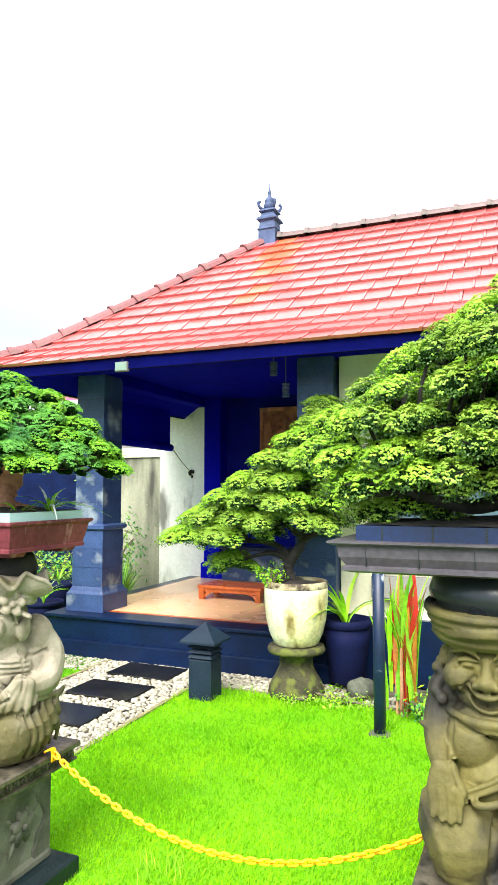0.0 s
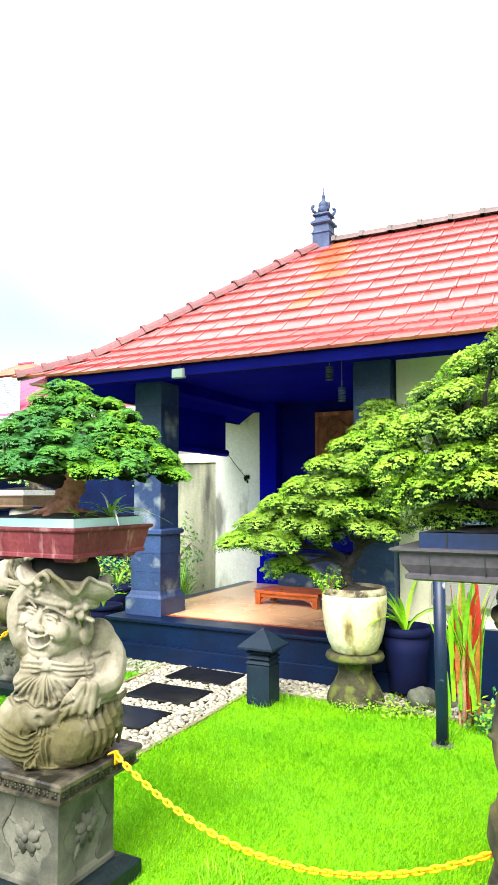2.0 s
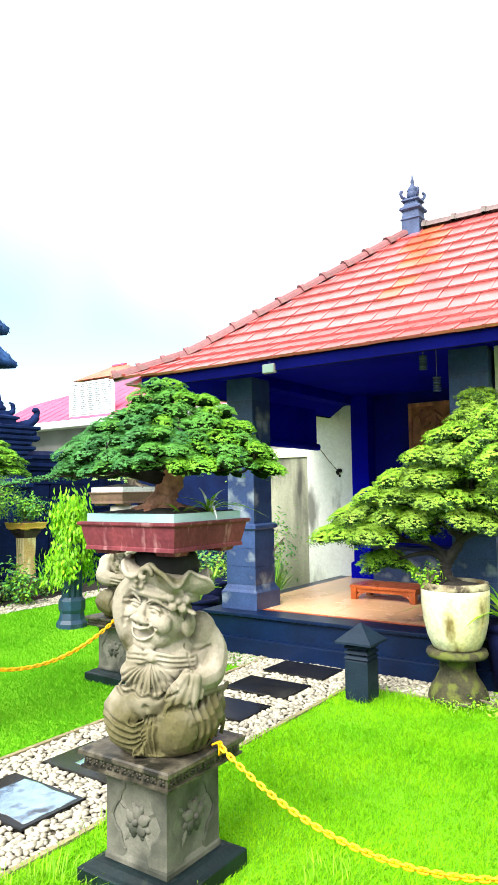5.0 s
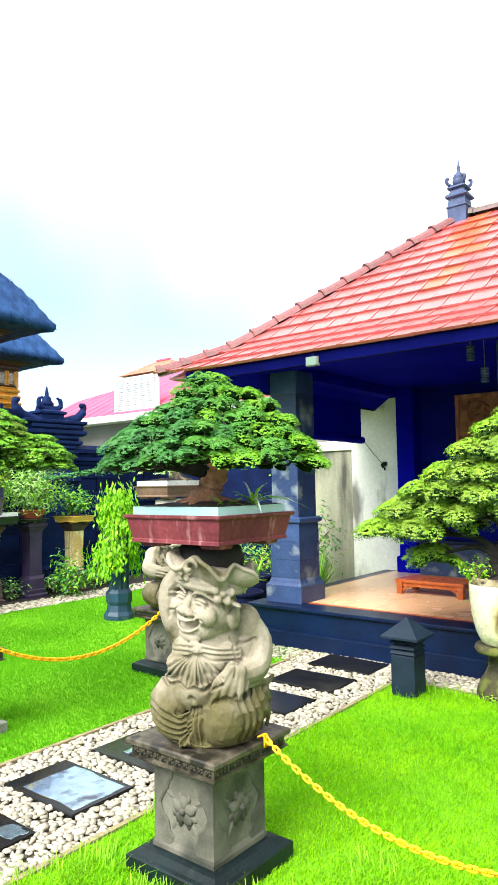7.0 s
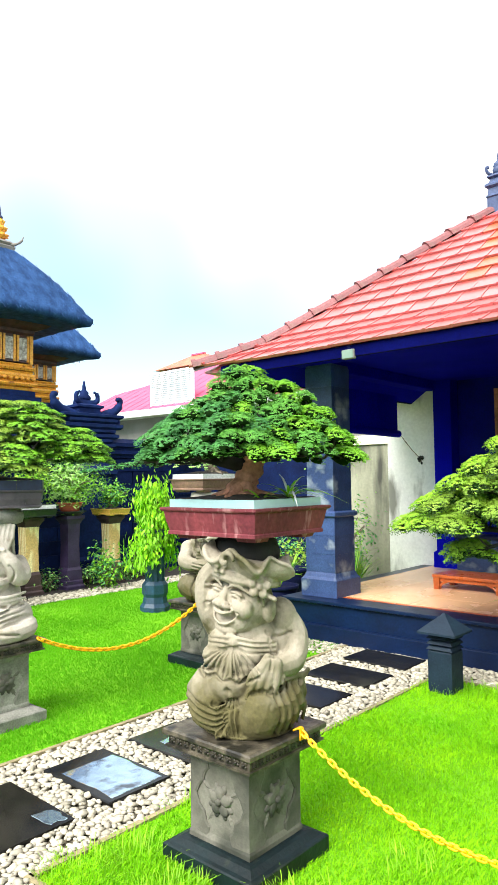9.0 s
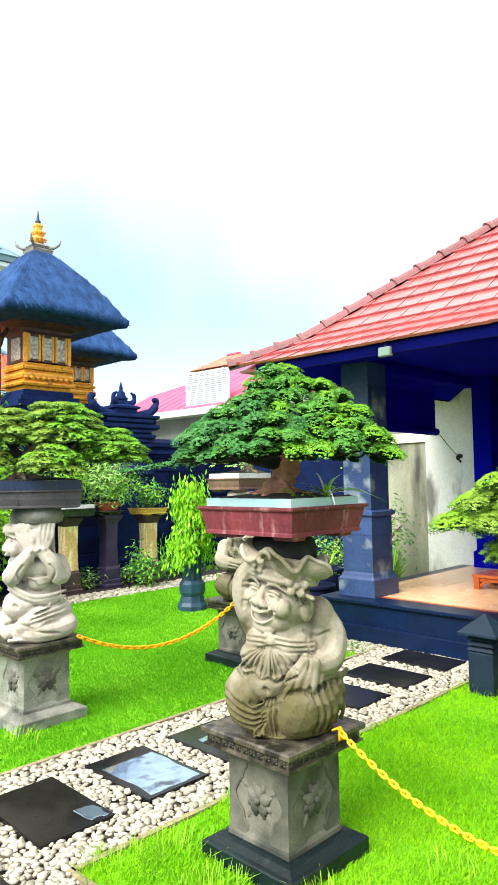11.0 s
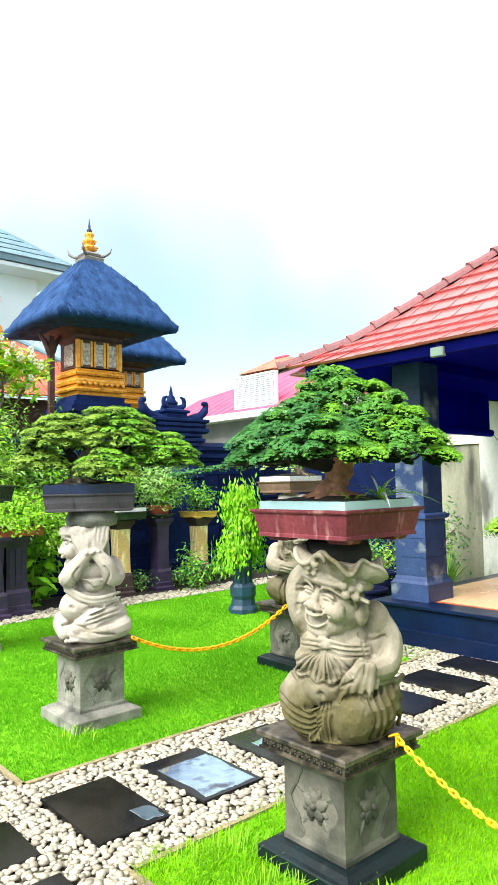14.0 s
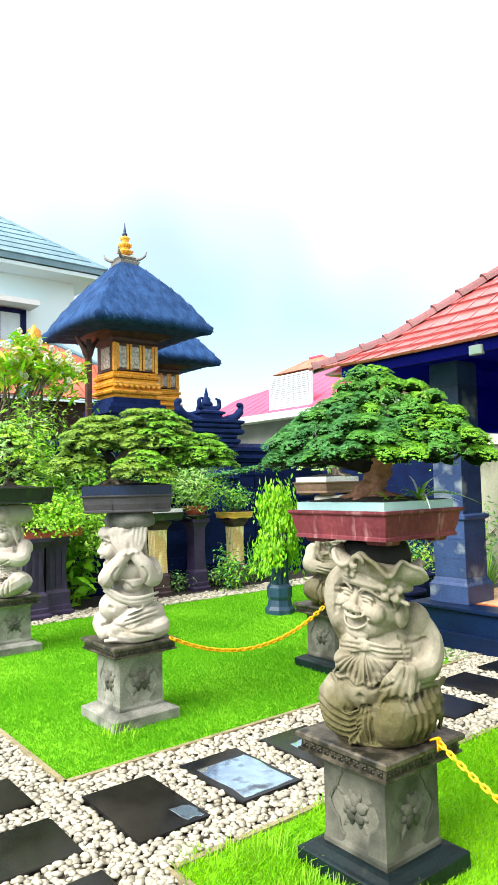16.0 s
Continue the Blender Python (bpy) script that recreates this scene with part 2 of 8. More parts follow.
FLOWER = leaf_mat("white_petal", (0.75, 0.75, 0.66), (0.7, 0.66, 0.5), rand=0.1)
RED = leaf_mat("red_leaf", (0.62, 0.03, 0.02), (0.45, 0.05, 0.02), rand=0.3)
ORANGE = leaf_mat("orange_leaf", (0.50, 0.22, 0.03), (0.40, 0.12, 0.03), rand=0.3)
BARK = mat("reddish_bark", (0.60, 0.28, 0.165), (0.30, 0.13, 0.08), rough=0.85, scale=14, bump=0.6, bump_scale=35, streak=0.35)
BARK_DK = mat("dark_bark", (0.022, 0.018, 0.015), (0.010, 0.009, 0.008), rough=0.9, scale=14, bump=0.6, bump_scale=35)
BARK_GY = mat("grey_bark", (0.20, 0.16, 0.11), (0.10, 0.08, 0.06), rough=0.9, scale=14, bump=0.6, bump_scale=35)
POT_RED = mat("maroon_glazed_pot", (0.24, 0.05, 0.06), (0.13, 0.026, 0.036), spec=0.25, rough=0.6, scale=6, bump=0.1, stain=(0.36, 0.16, 0.165), stain_scale=26, stain_at=0.56, streak=0.15)
POT_RIM = mat("pale_blue_liner", (0.42, 0.66, 0.66), (0.40, 0.63, 0.64), fine=0.04, rough=0.45, scale=5)
POT_GREY = mat("grey_concrete_pot", (0.075, 0.068, 0.082), (0.045, 0.040, 0.048), rough=0.5, scale=6, bump=0.15, stain=(0.06, 0.05, 0.06), stain_scale=5)
POT_BLUE = mat("slate_blue_liner", (0.006, 0.020, 0.075), (0.004, 0.013, 0.048), rough=0.4, scale=6)
POT_DK = mat("black_glazed_pot", (0.015, 0.018, 0.022), (0.02, 0.03, 0.025), rough=0.3, scale=7, stain=(0.05, 0.07, 0.03), stain_scale=5, stain_at=0.62)
POT_NAVY = mat("navy_plastic_pot", (0.005, 0.008, 0.045), (0.004, 0.006, 0.03), spec=0.1, rough=0.75, scale=4)
POT_BROWN = mat("brown_clay_tray", (0.22, 0.13, 0.09), (0.15, 0.09, 0.065), rough=0.6, scale=8, bump=0.15)
POT_WHITE = mat("white_enamel_liner", (0.75, 0.77, 0.78), (0.66, 0.68, 0.70), rough=0.4, scale=5)
URN = mat("peeling_cream_glaze", (0.70, 0.69, 0.56), (0.64, 0.55, 0.22), rough=0.55, scale=4, bump=0.25, bump_scale=25, stain=(0.16, 0.115, 0.035), stain_scale=8, stain_at=0.57, streak=0.35)
MOSS = mat("mossy_stone_foot", (0.06, 0.055, 0.022), (0.025, 0.024, 0.012), rough=0.95, scale=9, bump=0.6, bump_scale=45, stain=(0.10, 0.115, 0.02), stain_scale=12, stain_at=0.50)
EARTH = mat("potting_soil", (0.03, 0.025, 0.02), (0.015, 0.012, 0.01), rough=0.95, scale=20, bump=0.6)
CHAIN = mat("yellow_plastic_chain", (0.95, 0.50, 0.004), (0.88, 0.42, 0.004), rough=0.4, scale=9, fine=0.08)
BOLLARD = mat("charcoal_bollard", (0.012, 0.026, 0.045), (0.009, 0.018, 0.034), spec=0.2, rough=0.6, scale=9, bump=0.2, bump_scale=60)
TABLE = mat("orange_varnished_wood", (0.55, 0.13, 0.03), (0.42, 0.09, 0.02), rough=0.3, scale=6, streak=0.3, bump=0.05)
CARVED = mat("carved_brown_wood", (0.42, 0.19, 0.10), (0.24, 0.10, 0.055), rough=0.6, scale=8, bump=0.3)
POLE = mat("blue_black_pipe", (0.004, 0.017, 0.06), (0.003, 0.011, 0.04), rough=0.45, scale=7, stain=(0.5, 0.55, 0.6), stain_scale=9, stain_at=0.62)
BLACKWALL = mat("black_lava_wall", (0.004, 0.014, 0.075), (0.0025, 0.008, 0.046), spec=0.12, rough=0.75, scale=5, bump=0.4, bump_scale=25, rand=0.3)
GATE = mat("black_carved_lava", (0.007, 0.022, 0.10), (0.005, 0.014, 0.066), spec=0.12, rough=0.8, scale=6, bump=0.4, bump_scale=20)
THATCH = mat("black_palm_thatch", (0.026, 0.085, 0.24), (0.012, 0.045, 0.14), spec=0.2, rough=0.9, scale=7, bump=0.9, bump_scale=22, streak=0.25, rand=0.35)
GOLD = mat("gilded_carving", (0.90, 0.45, 0.04), (0.74, 0.30, 0.03), rough=0.4, scale=14, metal=0.15, bump=0.3, bump_scale=35, stain=(0.14, 0.05, 0.02), stain_scale=9, stain_at=0.62)
BROWNWOOD = mat("dark_brown_wood", (0.085, 0.035, 0.028), (0.045, 0.020, 0.018), rough=0.5, scale=8, bump=0.2)
GLASSY = mat("pale_carved_panel", (0.70, 0.66, 0.58), (0.30, 0.25, 0.19), rough=0.4, scale=22, fine=0.3)
PURPLE = mat("aubergine_painted_concrete", (0.045, 0.028, 0.085), (0.028, 0.018, 0.055), rough=0.55, scale=7, bump=0.15)
MAROON = mat("brown_painted_base", (0.07, 0.04, 0.04), (0.045, 0.026, 0.028), rough=0.6, scale=7, bump=0.15)
URNRIM = mat("peeled_urn_rim", (0.50, 0.46, 0.30), (0.16, 0.11, 0.05), rough=0.7, scale=9, bump=0.3, bump_scale=30, stain=(0.05, 0.035, 0.02), stain_scale=14, stain_at=0.50)
STREAKED = mat("cream_wood_grain_paint", (0.92, 0.83, 0.50), (0.86, 0.72, 0.36), rough=0.55, scale=4, wave=(9.0, 6.0, "X", (0.66, 0.44, 0.18)), streak=0.25)
YELLOW = mat("yellow_glazed_tray", (0.85, 0.55, 0.12), (0.78, 0.46, 0.09), rough=0.4, scale=6)
BLUEPED = mat("blue_grey_fluted_pedestal", (0.016, 0.062, 0.115), (0.010, 0.038, 0.075), rough=0.5, scale=6, bump=0.2, stain=(0.035, 0.075, 0.11), stain_scale=6, stain_at=0.62)
TERRACOTTA = mat("terracotta_pot", (0.55, 0.12, 0.06), (0.42, 0.09, 0.05), rough=0.6, scale=6)
PINKROOF = mat("faded_red_sheet_roof", (0.60, 0.11, 0.19), (0.54, 0.09, 0.165), spec=0.1, rough=0.8, scale=1.5, fine=0.1, rand=0.08)
REDROOF = mat("orange_red_roof_tile", (0.60, 0.15, 0.08), (0.48, 0.10, 0.06), rough=0.5, scale=2, rand=0.25)
WHITE = mat("white_paint", (0.76, 0.77, 0.78), (0.70, 0.71, 0.73), rough=0.6, scale=2, fine=0.06)
BLUEWHITE = mat("pale_blue_render", (0.78, 0.95, 1.0), (0.75, 0.93, 0.99), rough=0.7, scale=1.0, fine=0.06)
GREYROOF = mat("grey_blue_roof_tile", (0.17, 0.30, 0.36), (0.12, 0.23, 0.29), rough=0.45, scale=2, rand=0.2)
GREYPLASTER = mat("grey_plaster", (0.26, 0.25, 0.24), (0.21, 0.20, 0.19), rough=0.85, scale=1.5, fine=0.1)
WINDOWDARK = mat("tinted_window_glass", (0.10, 0.16, 0.20), (0.07, 0.12, 0.16), rough=0.08, scale=1, fine=0.03)
CURTAIN = mat("pale_curtain", (0.70, 0.82, 0.88), (0.60, 0.73, 0.80), rough=0.9, scale=3, fine=0.05)
LAMPWHITE = mat("frosted_lamp_glass", (0.18, 0.26, 0.20), (0.14, 0.21, 0.17), rough=0.3, scale=5, fine=0.05)
HEADDRESS = mat("dark_stone_bowl", (0.006, 0.010, 0.006), (0.014, 0.012, 0.010), rough=0.7, scale=8, bump=0.3)
STONE = mat("grey_field_stone", (0.11, 0.12, 0.09), (0.06, 0.065, 0.05), rough=0.9, scale=9, bump=0.5, bump_scale=30)

# ---- mesh helpers ----


def finish(bm, name, material, smooth=False):
    me = bpy.data.meshes.new(name)
    bmesh.ops.recalc_face_normals(bm, faces=bm.faces[:])
    bm.to_mesh(me)
    bm.free()
    me.materials.append(material)
    if smooth:
        me.shade_smooth()
    return me


def part(name, bm, material, parent, label="", smooth=False):
    """One mesh part under a thing or under a part."""
    ob = new(name, finish(bm, name, material, smooth) if isinstance(bm, bmesh.types.BMesh) else bm)
    ob.parent = parent
    if label:
        ob["label"] = label
    return ob


def thing(name, m, label, category, group="", kind=""):
    """An empty at the base of a thing that holds its parts."""
    ob = new(name)
    ob.empty_display_size = 0.1
    ob.matrix_world = m
    return tagged(ob, label, category, group, kind)


def solid(name, bm, material, m, label, category, group="", kind="", smooth=False):
    """A thing that is one mesh."""
    ob = new(name, finish(bm, name, material, smooth) if isinstance(bm, bmesh.types.BMesh) else bm)
    ob.matrix_world = m
    return tagged(ob, label, category, group, kind)


def box(x0, x1, y0, y1, z0, z1, bevel=0.0, bm=None):
    bm = bm or bmesh.new()
    vs = bmesh.ops.create_cube(bm, size=1.0)["verts"]
    for v in vs:
        v.co = Vector(((x0 + x1) / 2 + v.co.x * (x1 - x0), (y0 + y1) / 2 + v.co.y * (y1 - y0), (z0 + z1) / 2 + v.co.z * (z1 - z0)))
    if bevel:
        es = list({e for v in vs for e in v.link_edges})
        bmesh.ops.bevel(bm, geom=es, offset=bevel, segments=2, affect="EDGES", profile=0.6)
    return bm


def stack(sections, bm=None, cap=True):
    """Rectangular sections (half x, half y, z) joined from bottom to top: mouldings, plinths, trays."""
    bm = bm or bmesh.new()
    rings = [[bm.verts.new((sx * a, sy * b, z)) for sx, sy in ((-1, -1), (1, -1), (1, 1), (-1, 1))] for a, b, z in sections]
    for lo, hi in zip(rings, rings[1:]):
        for i in range(4):
            bm.faces.new((lo[i], lo[(i + 1) % 4], hi[(i + 1) % 4], hi[i]))
    if cap:
        bm.faces.new(rings[0][::-1])
        bm.faces.new(rings[-1])
    return bm


def lathe(profile, seg=32, bm=None, flute=0.0, flutes=0, cap=True):
    """Turned shape from (radius, z) pairs."""
    bm = bm or bmesh.new()
    rings = []
    for r, z in profile:
        rings.append([bm.verts.new(((r * (1 + (flute * math.cos(flutes * 2 * math.pi * i / seg) if flutes else 0))) * math.cos(2 * math.pi * i / seg),
                                    (r * (1 + (flute * math.cos(flutes * 2 * math.pi * i / seg) if flutes else 0))) * math.sin(2 * math.pi * i / seg), z)) for i in range(seg)])
    for lo, hi in zip(rings, rings[1:]):
        for i in range(seg):
            bm.faces.new((lo[i], lo[(i + 1) % seg], hi[(i + 1) % seg], hi[i]))
    if cap:
        bm.faces.new(rings[0][::-1])
        bm.faces.new(rings[-1])
    return bm


def tube(points, radii, seg=8, bm=None):
    """A bent, tapered tube."""
    bm = bm or bmesh.new()
    pts = [Vector(p) for p in points]
    if isinstance(radii, (int, float)):
        radii = [radii] * len(pts)
    side, rings = None, []
    for i, p in enumerate(pts):
        d = (pts[min(i + 1, len(pts) - 1)] - pts[max(i - 1, 0)]).normalized()
        if side is None:
            side = d.orthogonal().normalized()
        side = (side - d * side.dot(d)).normalized()
        up = d.cross(side)
        rings.append([bm.verts.new(p + (side * math.cos(2 * math.pi * k / seg) + up * math.sin(2 * math.pi * k / seg)) * radii[i]) for k in range(seg)])
    for lo, hi in zip(rings, rings[1:]):
        for k in range(seg):
            bm.faces.new((lo[k], lo[(k + 1) % seg], hi[(k + 1) % seg], hi[k]))
    bm.faces.new(rings[0][::-1])
    bm.faces.new(rings[-1])
    return bm


def blob(bm, c, r, rot=(0, 0, 0), sub=2):
    """An ellipsoid added to bm."""
    vs = bmesh.ops.create_icosphere(bm, subdivisions=sub, radius=1.0)["verts"]
    m = pose(*c, *rot) @ Matrix.Diagonal((*r, 1))
    for v in vs:
        v.co = m @ v.co
    return bm


def curve_pts(ctrl, n=10):
    """A smooth line through the control points."""
    p = [Vector(c) for c in ctrl]
    p = [2 * p[0] - p[1]] + p + [2 * p[-1] - p[-2]]
    out = []
    for i in range(1, len(p) - 2):
        for k in range(n):
            t = k / n
            a, b, c, d = p[i - 1], p[i], p[i + 1], p[i + 2]
            out.append(0.5 * (2 * b + (c - a) * t + (2 * a - 5 * b + 4 * c - d) * t * t + (3 * b - a - 3 * c + d) * t ** 3))
    out.append(p[-2])
    return out


def cards(name, centre, normal, length, width, material, seed=1, fold=0.25, hang=False):
    """Many small pointed leaves: arrays of centres and directions give one mesh of bent rhombs."""
    rg = np.random.RandomState(seed)
    k = len(centre)
    nrm = normal / np.linalg.norm(normal, axis=1, keepdims=True)
    ref = rg.normal(size=(k, 3))
    t = np.cross(nrm, ref)
    t /= np.linalg.norm(t, axis=1, keepdims=True)
    if hang:
        t = np.array([0, 0, -1.0]) + rg.normal(0, 0.28, (k, 3))
        t -= nrm * (t * nrm).sum(1, keepdims=True)
        t /= np.linalg.norm(t, axis=1, keepdims=True)
    s = np.cross(nrm, t)
    ln = (length * rg.uniform(0.7, 1.3, k))[:, None]
    wd = (width * rg.uniform(0.7, 1.3, k))[:, None]
    v = np.empty((k, 4, 3))
    v[:, 0] = centre - t * ln * 0.5
    v[:, 1] = centre + s * wd * 0.5 + nrm * wd * fold
    v[:, 2] = centre + t * ln * 0.5
    v[:, 3] = centre - s * wd * 0.5 + nrm * wd * fold
    return quads(name, v.reshape(-1, 3), np.arange(k * 4).reshape(-1, 4), material)


def quads(name, verts, faces, material):
    """A mesh straight from arrays of corners and equal-sided faces."""
    me = bpy.data.meshes.new(name)
    n = faces.shape[1]
    me.vertices.add(len(verts))
    me.vertices.foreach_set("co", verts.astype(np.float32).ravel())
    me.loops.add(faces.size)
    me.loops.foreach_set("vertex_index", faces.astype(np.int32).ravel())
    me.polygons.add(len(faces))
    me.polygons.foreach_set("loop_start", np.arange(0, faces.size, n, dtype=np.int32))
    me.update(calc_edges=True)
    me.materials.append(material)
    return me


def pad_leaves(pads, per, leaf, seed, clump=7, soft=0.5):
    """Centres and directions of leaves over clipped pads (x, y, z, rx, ry, rz, slope x, slope y): small tufts on the domed top, few at the rim below."""
    rg = np.random.RandomState(seed)
    cs, ns = [], []
    for x, y, z, rx, ry, rz, tx, ty in pads:
        k = max(6, int(per * rx * ry / clump))
        a, u = rg.uniform(0, 2 * math.pi, k), np.sqrt(rg.uniform(0, 1, k))
        lump = (1 + 0.16 * np.sin(a * 3 + x * 40) + 0.10 * np.sin(a * 7 + y * 60)) * rg.uniform(0.92, 1.03, k)
        px, py = u * np.cos(a) * lump, u * np.sin(a) * lump
        h = np.sqrt(np.maximum(0, 1 - u * u)) * (1 + 0.22 * np.sin(px * 5 + x * 30) * np.sin(py * 5 + y * 30))
        side = rg.uniform(0, 1, k) < 0.16
        a2 = rg.uniform(0.80, 1.0, k) / np.maximum(u, 0.05)
        px, py = np.where(side, px * a2, px), np.where(side, py * a2, py)
        h = np.where(side, rg.uniform(-0.25, 0.4, k), h)
        under = side & (h < -0.2)
        c0 = np.stack([x + px * rx, y + py * ry, z + h * rz - tx * px * rx - ty * py * ry], 1)
        n0 = np.stack([px * 0.8 + tx * 0.7, py * 0.8 + ty * 0.7, 0.35 + 0.7 * h], 1)
        off = rg.normal(0, 1, (k, clump, 3))
        off /= np.linalg.norm(off, axis=2, keepdims=True)
        off[:, :, 2] = np.abs(off[:, :, 2]) * np.where(under, -0.6, 1)[:, None]
        r = leaf * rg.uniform(0.8, 1.3, (k, 1, 1)) * rg.uniform(0.5, 1.0, (k, clump, 1))
        cs.append((c0[:, None] + off * r * np.array([1.1, 1.1, 0.8])).reshape(-1, 3))
        ns.append((n0[:, None] + off * 0.6 + rg.normal(0, soft * 0.35, (k, clump, 3))).reshape(-1, 3))
    return np.concatenate(cs), np.concatenate(ns)


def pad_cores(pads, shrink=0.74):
    """Closed blobs inside every pad, under its leaves; their dark colour stands for the shade there."""
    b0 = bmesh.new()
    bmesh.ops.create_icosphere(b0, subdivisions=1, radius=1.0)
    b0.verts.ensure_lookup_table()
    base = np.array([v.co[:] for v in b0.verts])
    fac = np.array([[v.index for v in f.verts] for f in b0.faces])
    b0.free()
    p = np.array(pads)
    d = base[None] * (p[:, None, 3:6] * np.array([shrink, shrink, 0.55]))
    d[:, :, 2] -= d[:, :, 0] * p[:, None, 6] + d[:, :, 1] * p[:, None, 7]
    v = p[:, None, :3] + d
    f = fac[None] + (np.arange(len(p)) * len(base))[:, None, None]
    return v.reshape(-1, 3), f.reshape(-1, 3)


def tier_pads(tiers, axis, depth, pr, pz, seed, droop=0.25):
    """Flat pads in tiers (z, left end, right end): a row along each tier's rim, front to back, and some inside."""
    rr = random.Random(seed)
    out = []
    for z, x0, x1 in tiers:
        cx, hx = (x0 + x1) / 2, (x1 - x0) / 2 - pr * 0.6
        hy = min(depth, hx * 0.8 + 0.02)
        for f in (1.0, 0.62, 0.25):
            n = max(2, int(2 * math.pi * math.sqrt((hx * hx + hy * hy) / 2) * f / (pr * 1.75)))
            a0 = rr.uniform(0, 6.28)
            for i in range(n):
                a = a0 + 2 * math.pi * (i + rr.uniform(-0.3, 0.3)) / n
                ff = f * rr.uniform(0.86, 1.05)
                s = pr * rr.uniform(0.7, 1.3)
                out.append((cx + math.cos(a) * hx * ff, math.sin(a) * hy * ff, z - droop * pz * 3 * (ff - 0.5) + rr.uniform(-0.6, 0.6) * pz, s, s * rr.uniform(0.8, 1.1), pz * rr.uniform(0.8, 1.25), 0.35 * ff * math.cos(a), 0.35 * ff * math.sin(a)))
    return out


def crown_pads(profile, pr, pz, seed, cx=0.0, cy=0.0, flat=0.9, tilt=0.55, step=1.5):
    """Pads in rings over a domed crown, laid like scales; profile: height, radius and sometimes centre of the rings from the lowest up."""
    rr = random.Random(seed)
    out = []
    hs, rs = [p[0] for p in profile], [p[1] for p in profile]
    xs = [p[2] if len(p) > 2 else 0.0 for p in profile]
    z, row = hs[0], 0
    while z <= hs[-1]:
        r = float(np.interp(z, hs, rs))
        for f in (1.0, 0.6):
            n = max(1, int(2 * math.pi * r * f / (pr * 2.12)))
            for i in range(n):
                a = 2 * math.pi * (i + 0.5 * (row % 2) + rr.uniform(-0.22, 0.22)) / n
                ff = f * rr.uniform(0.9, 1.06)
                s = pr * rr.uniform(0.72, 1.3)
                t = tilt * min(1.0, r / max(rs)) * f
                out.append((cx + float(np.interp(z, hs, xs)) + math.cos(a) * r * ff, cy + math.sin(a) * r * ff * flat, z + rr.uniform(-0.45, 0.45) * pz - 0.6 * pz * (ff - 0.6), s, s * rr.uniform(0.8, 1.1), pz * rr.uniform(0.8, 1.3), t * math.cos(a), t * math.sin(a)))
        z += pz * step
        row += 1
    return out

# ---- ground, paths, lawns ----
G = Matrix.Identity(4)


def sheet(x0, x1, y0, y1, z0, z1):
    return box(x0, x1, y0, y1, z0, z1)


bm = bmesh.new()
bmesh.ops.create_grid(bm, x_segments=60, y_segments=60, size=400)
for v in bm.verts:
    v.co.z = -0.06
solid("ground", bm, SOIL, G, "dark green earth reaching beyond the garden walls", "ground", kind="structure")
solid("pebble_bed", box(-9.2, 4.0, 0.38, 5.3, -0.05, -0.012), BEDDING, G, "bed of dark earth under the white pebbles", "path", kind="structure")
solid("lawn_east", box(-2.87, 4.0, 1.37, 4.68, -0.05, 0.0), LAWN, G, "mown bright green lawn bordered by white pebbles", "lawn", kind="structure")
solid("lawn_west", box(-7.95, -3.88, 1.38, 8.0, -0.05, 0.0), LAWN, G, "mown bright green lawn with stone pedestals on it", "lawn", kind="structure")
solid("planting_bed", box(-9.25, -8.42, -2.0, 9.5, -0.05, 0.01), EARTH, G, "dark planting bed along the black garden wall", "bed", kind="structure")
for nm, b in (("edging", (-3.90, -3.87, 1.36, 5.1, -0.05, 0.018)), ("edging", (-7.95, -3.87, 1.345, 1.375, -0.05, 0.018)), ("edging", (-2.88, -2.85, 1.36, 4.7, -0.05, 0.014)),
              ("edging", (-2.88, 3.9, 1.34, 1.37, -0.05, 0.014)), ("edging", (-2.88, 3.9, 4.68, 4.71, -0.05, 0.016))):
    solid(nm, box(*b), EDGING, G, "thin mossy concrete strip between lawn and pebbles", "edging", "lawn edgings", "structure")

# black stepping slabs: one row to the porch, one across it
slab_me = finish(stack([(0.28, 0.185, -0.03), (0.28, 0.185, 0.012), (0.276, 0.181, 0.018)]), "stepping_slab", SLAB)


def puddle(hx, hy, wob, seed):
    """A thin film of water with a wavering shore, kept inside a rectangle."""
    b = bmesh.new()
    ring, low = [], []
    for k in range(48):
        a = 2 * math.pi * k / 48
        s = 1 / max(abs(math.cos(a)), abs(math.sin(a))) * (1 - wob * (0.8 + noise.noise(Vector((math.cos(a) * 1.3, math.sin(a) * 1.3, seed)))))
        ring.append(b.verts.new((math.cos(a) * s * hx * 0.97, math.sin(a) * s * hy * 0.97, 0.0192)))
        low.append(b.verts.new((math.cos(a) * s * hx, math.sin(a) * s * hy, 0.0184)))
    b.faces.new(ring)
    for k in range(48):
        b.faces.new((low[k], low[(k + 1) % 48], ring[(k + 1) % 48], ring[k]))
    return b


SLABS = [(-3.375, 1.525 + 0.5555 * i, 0) for i in range(7)] + [(-3.94 - 0.555 * i + 1.11, 0.87, 90) for i in range(-1, 9)]
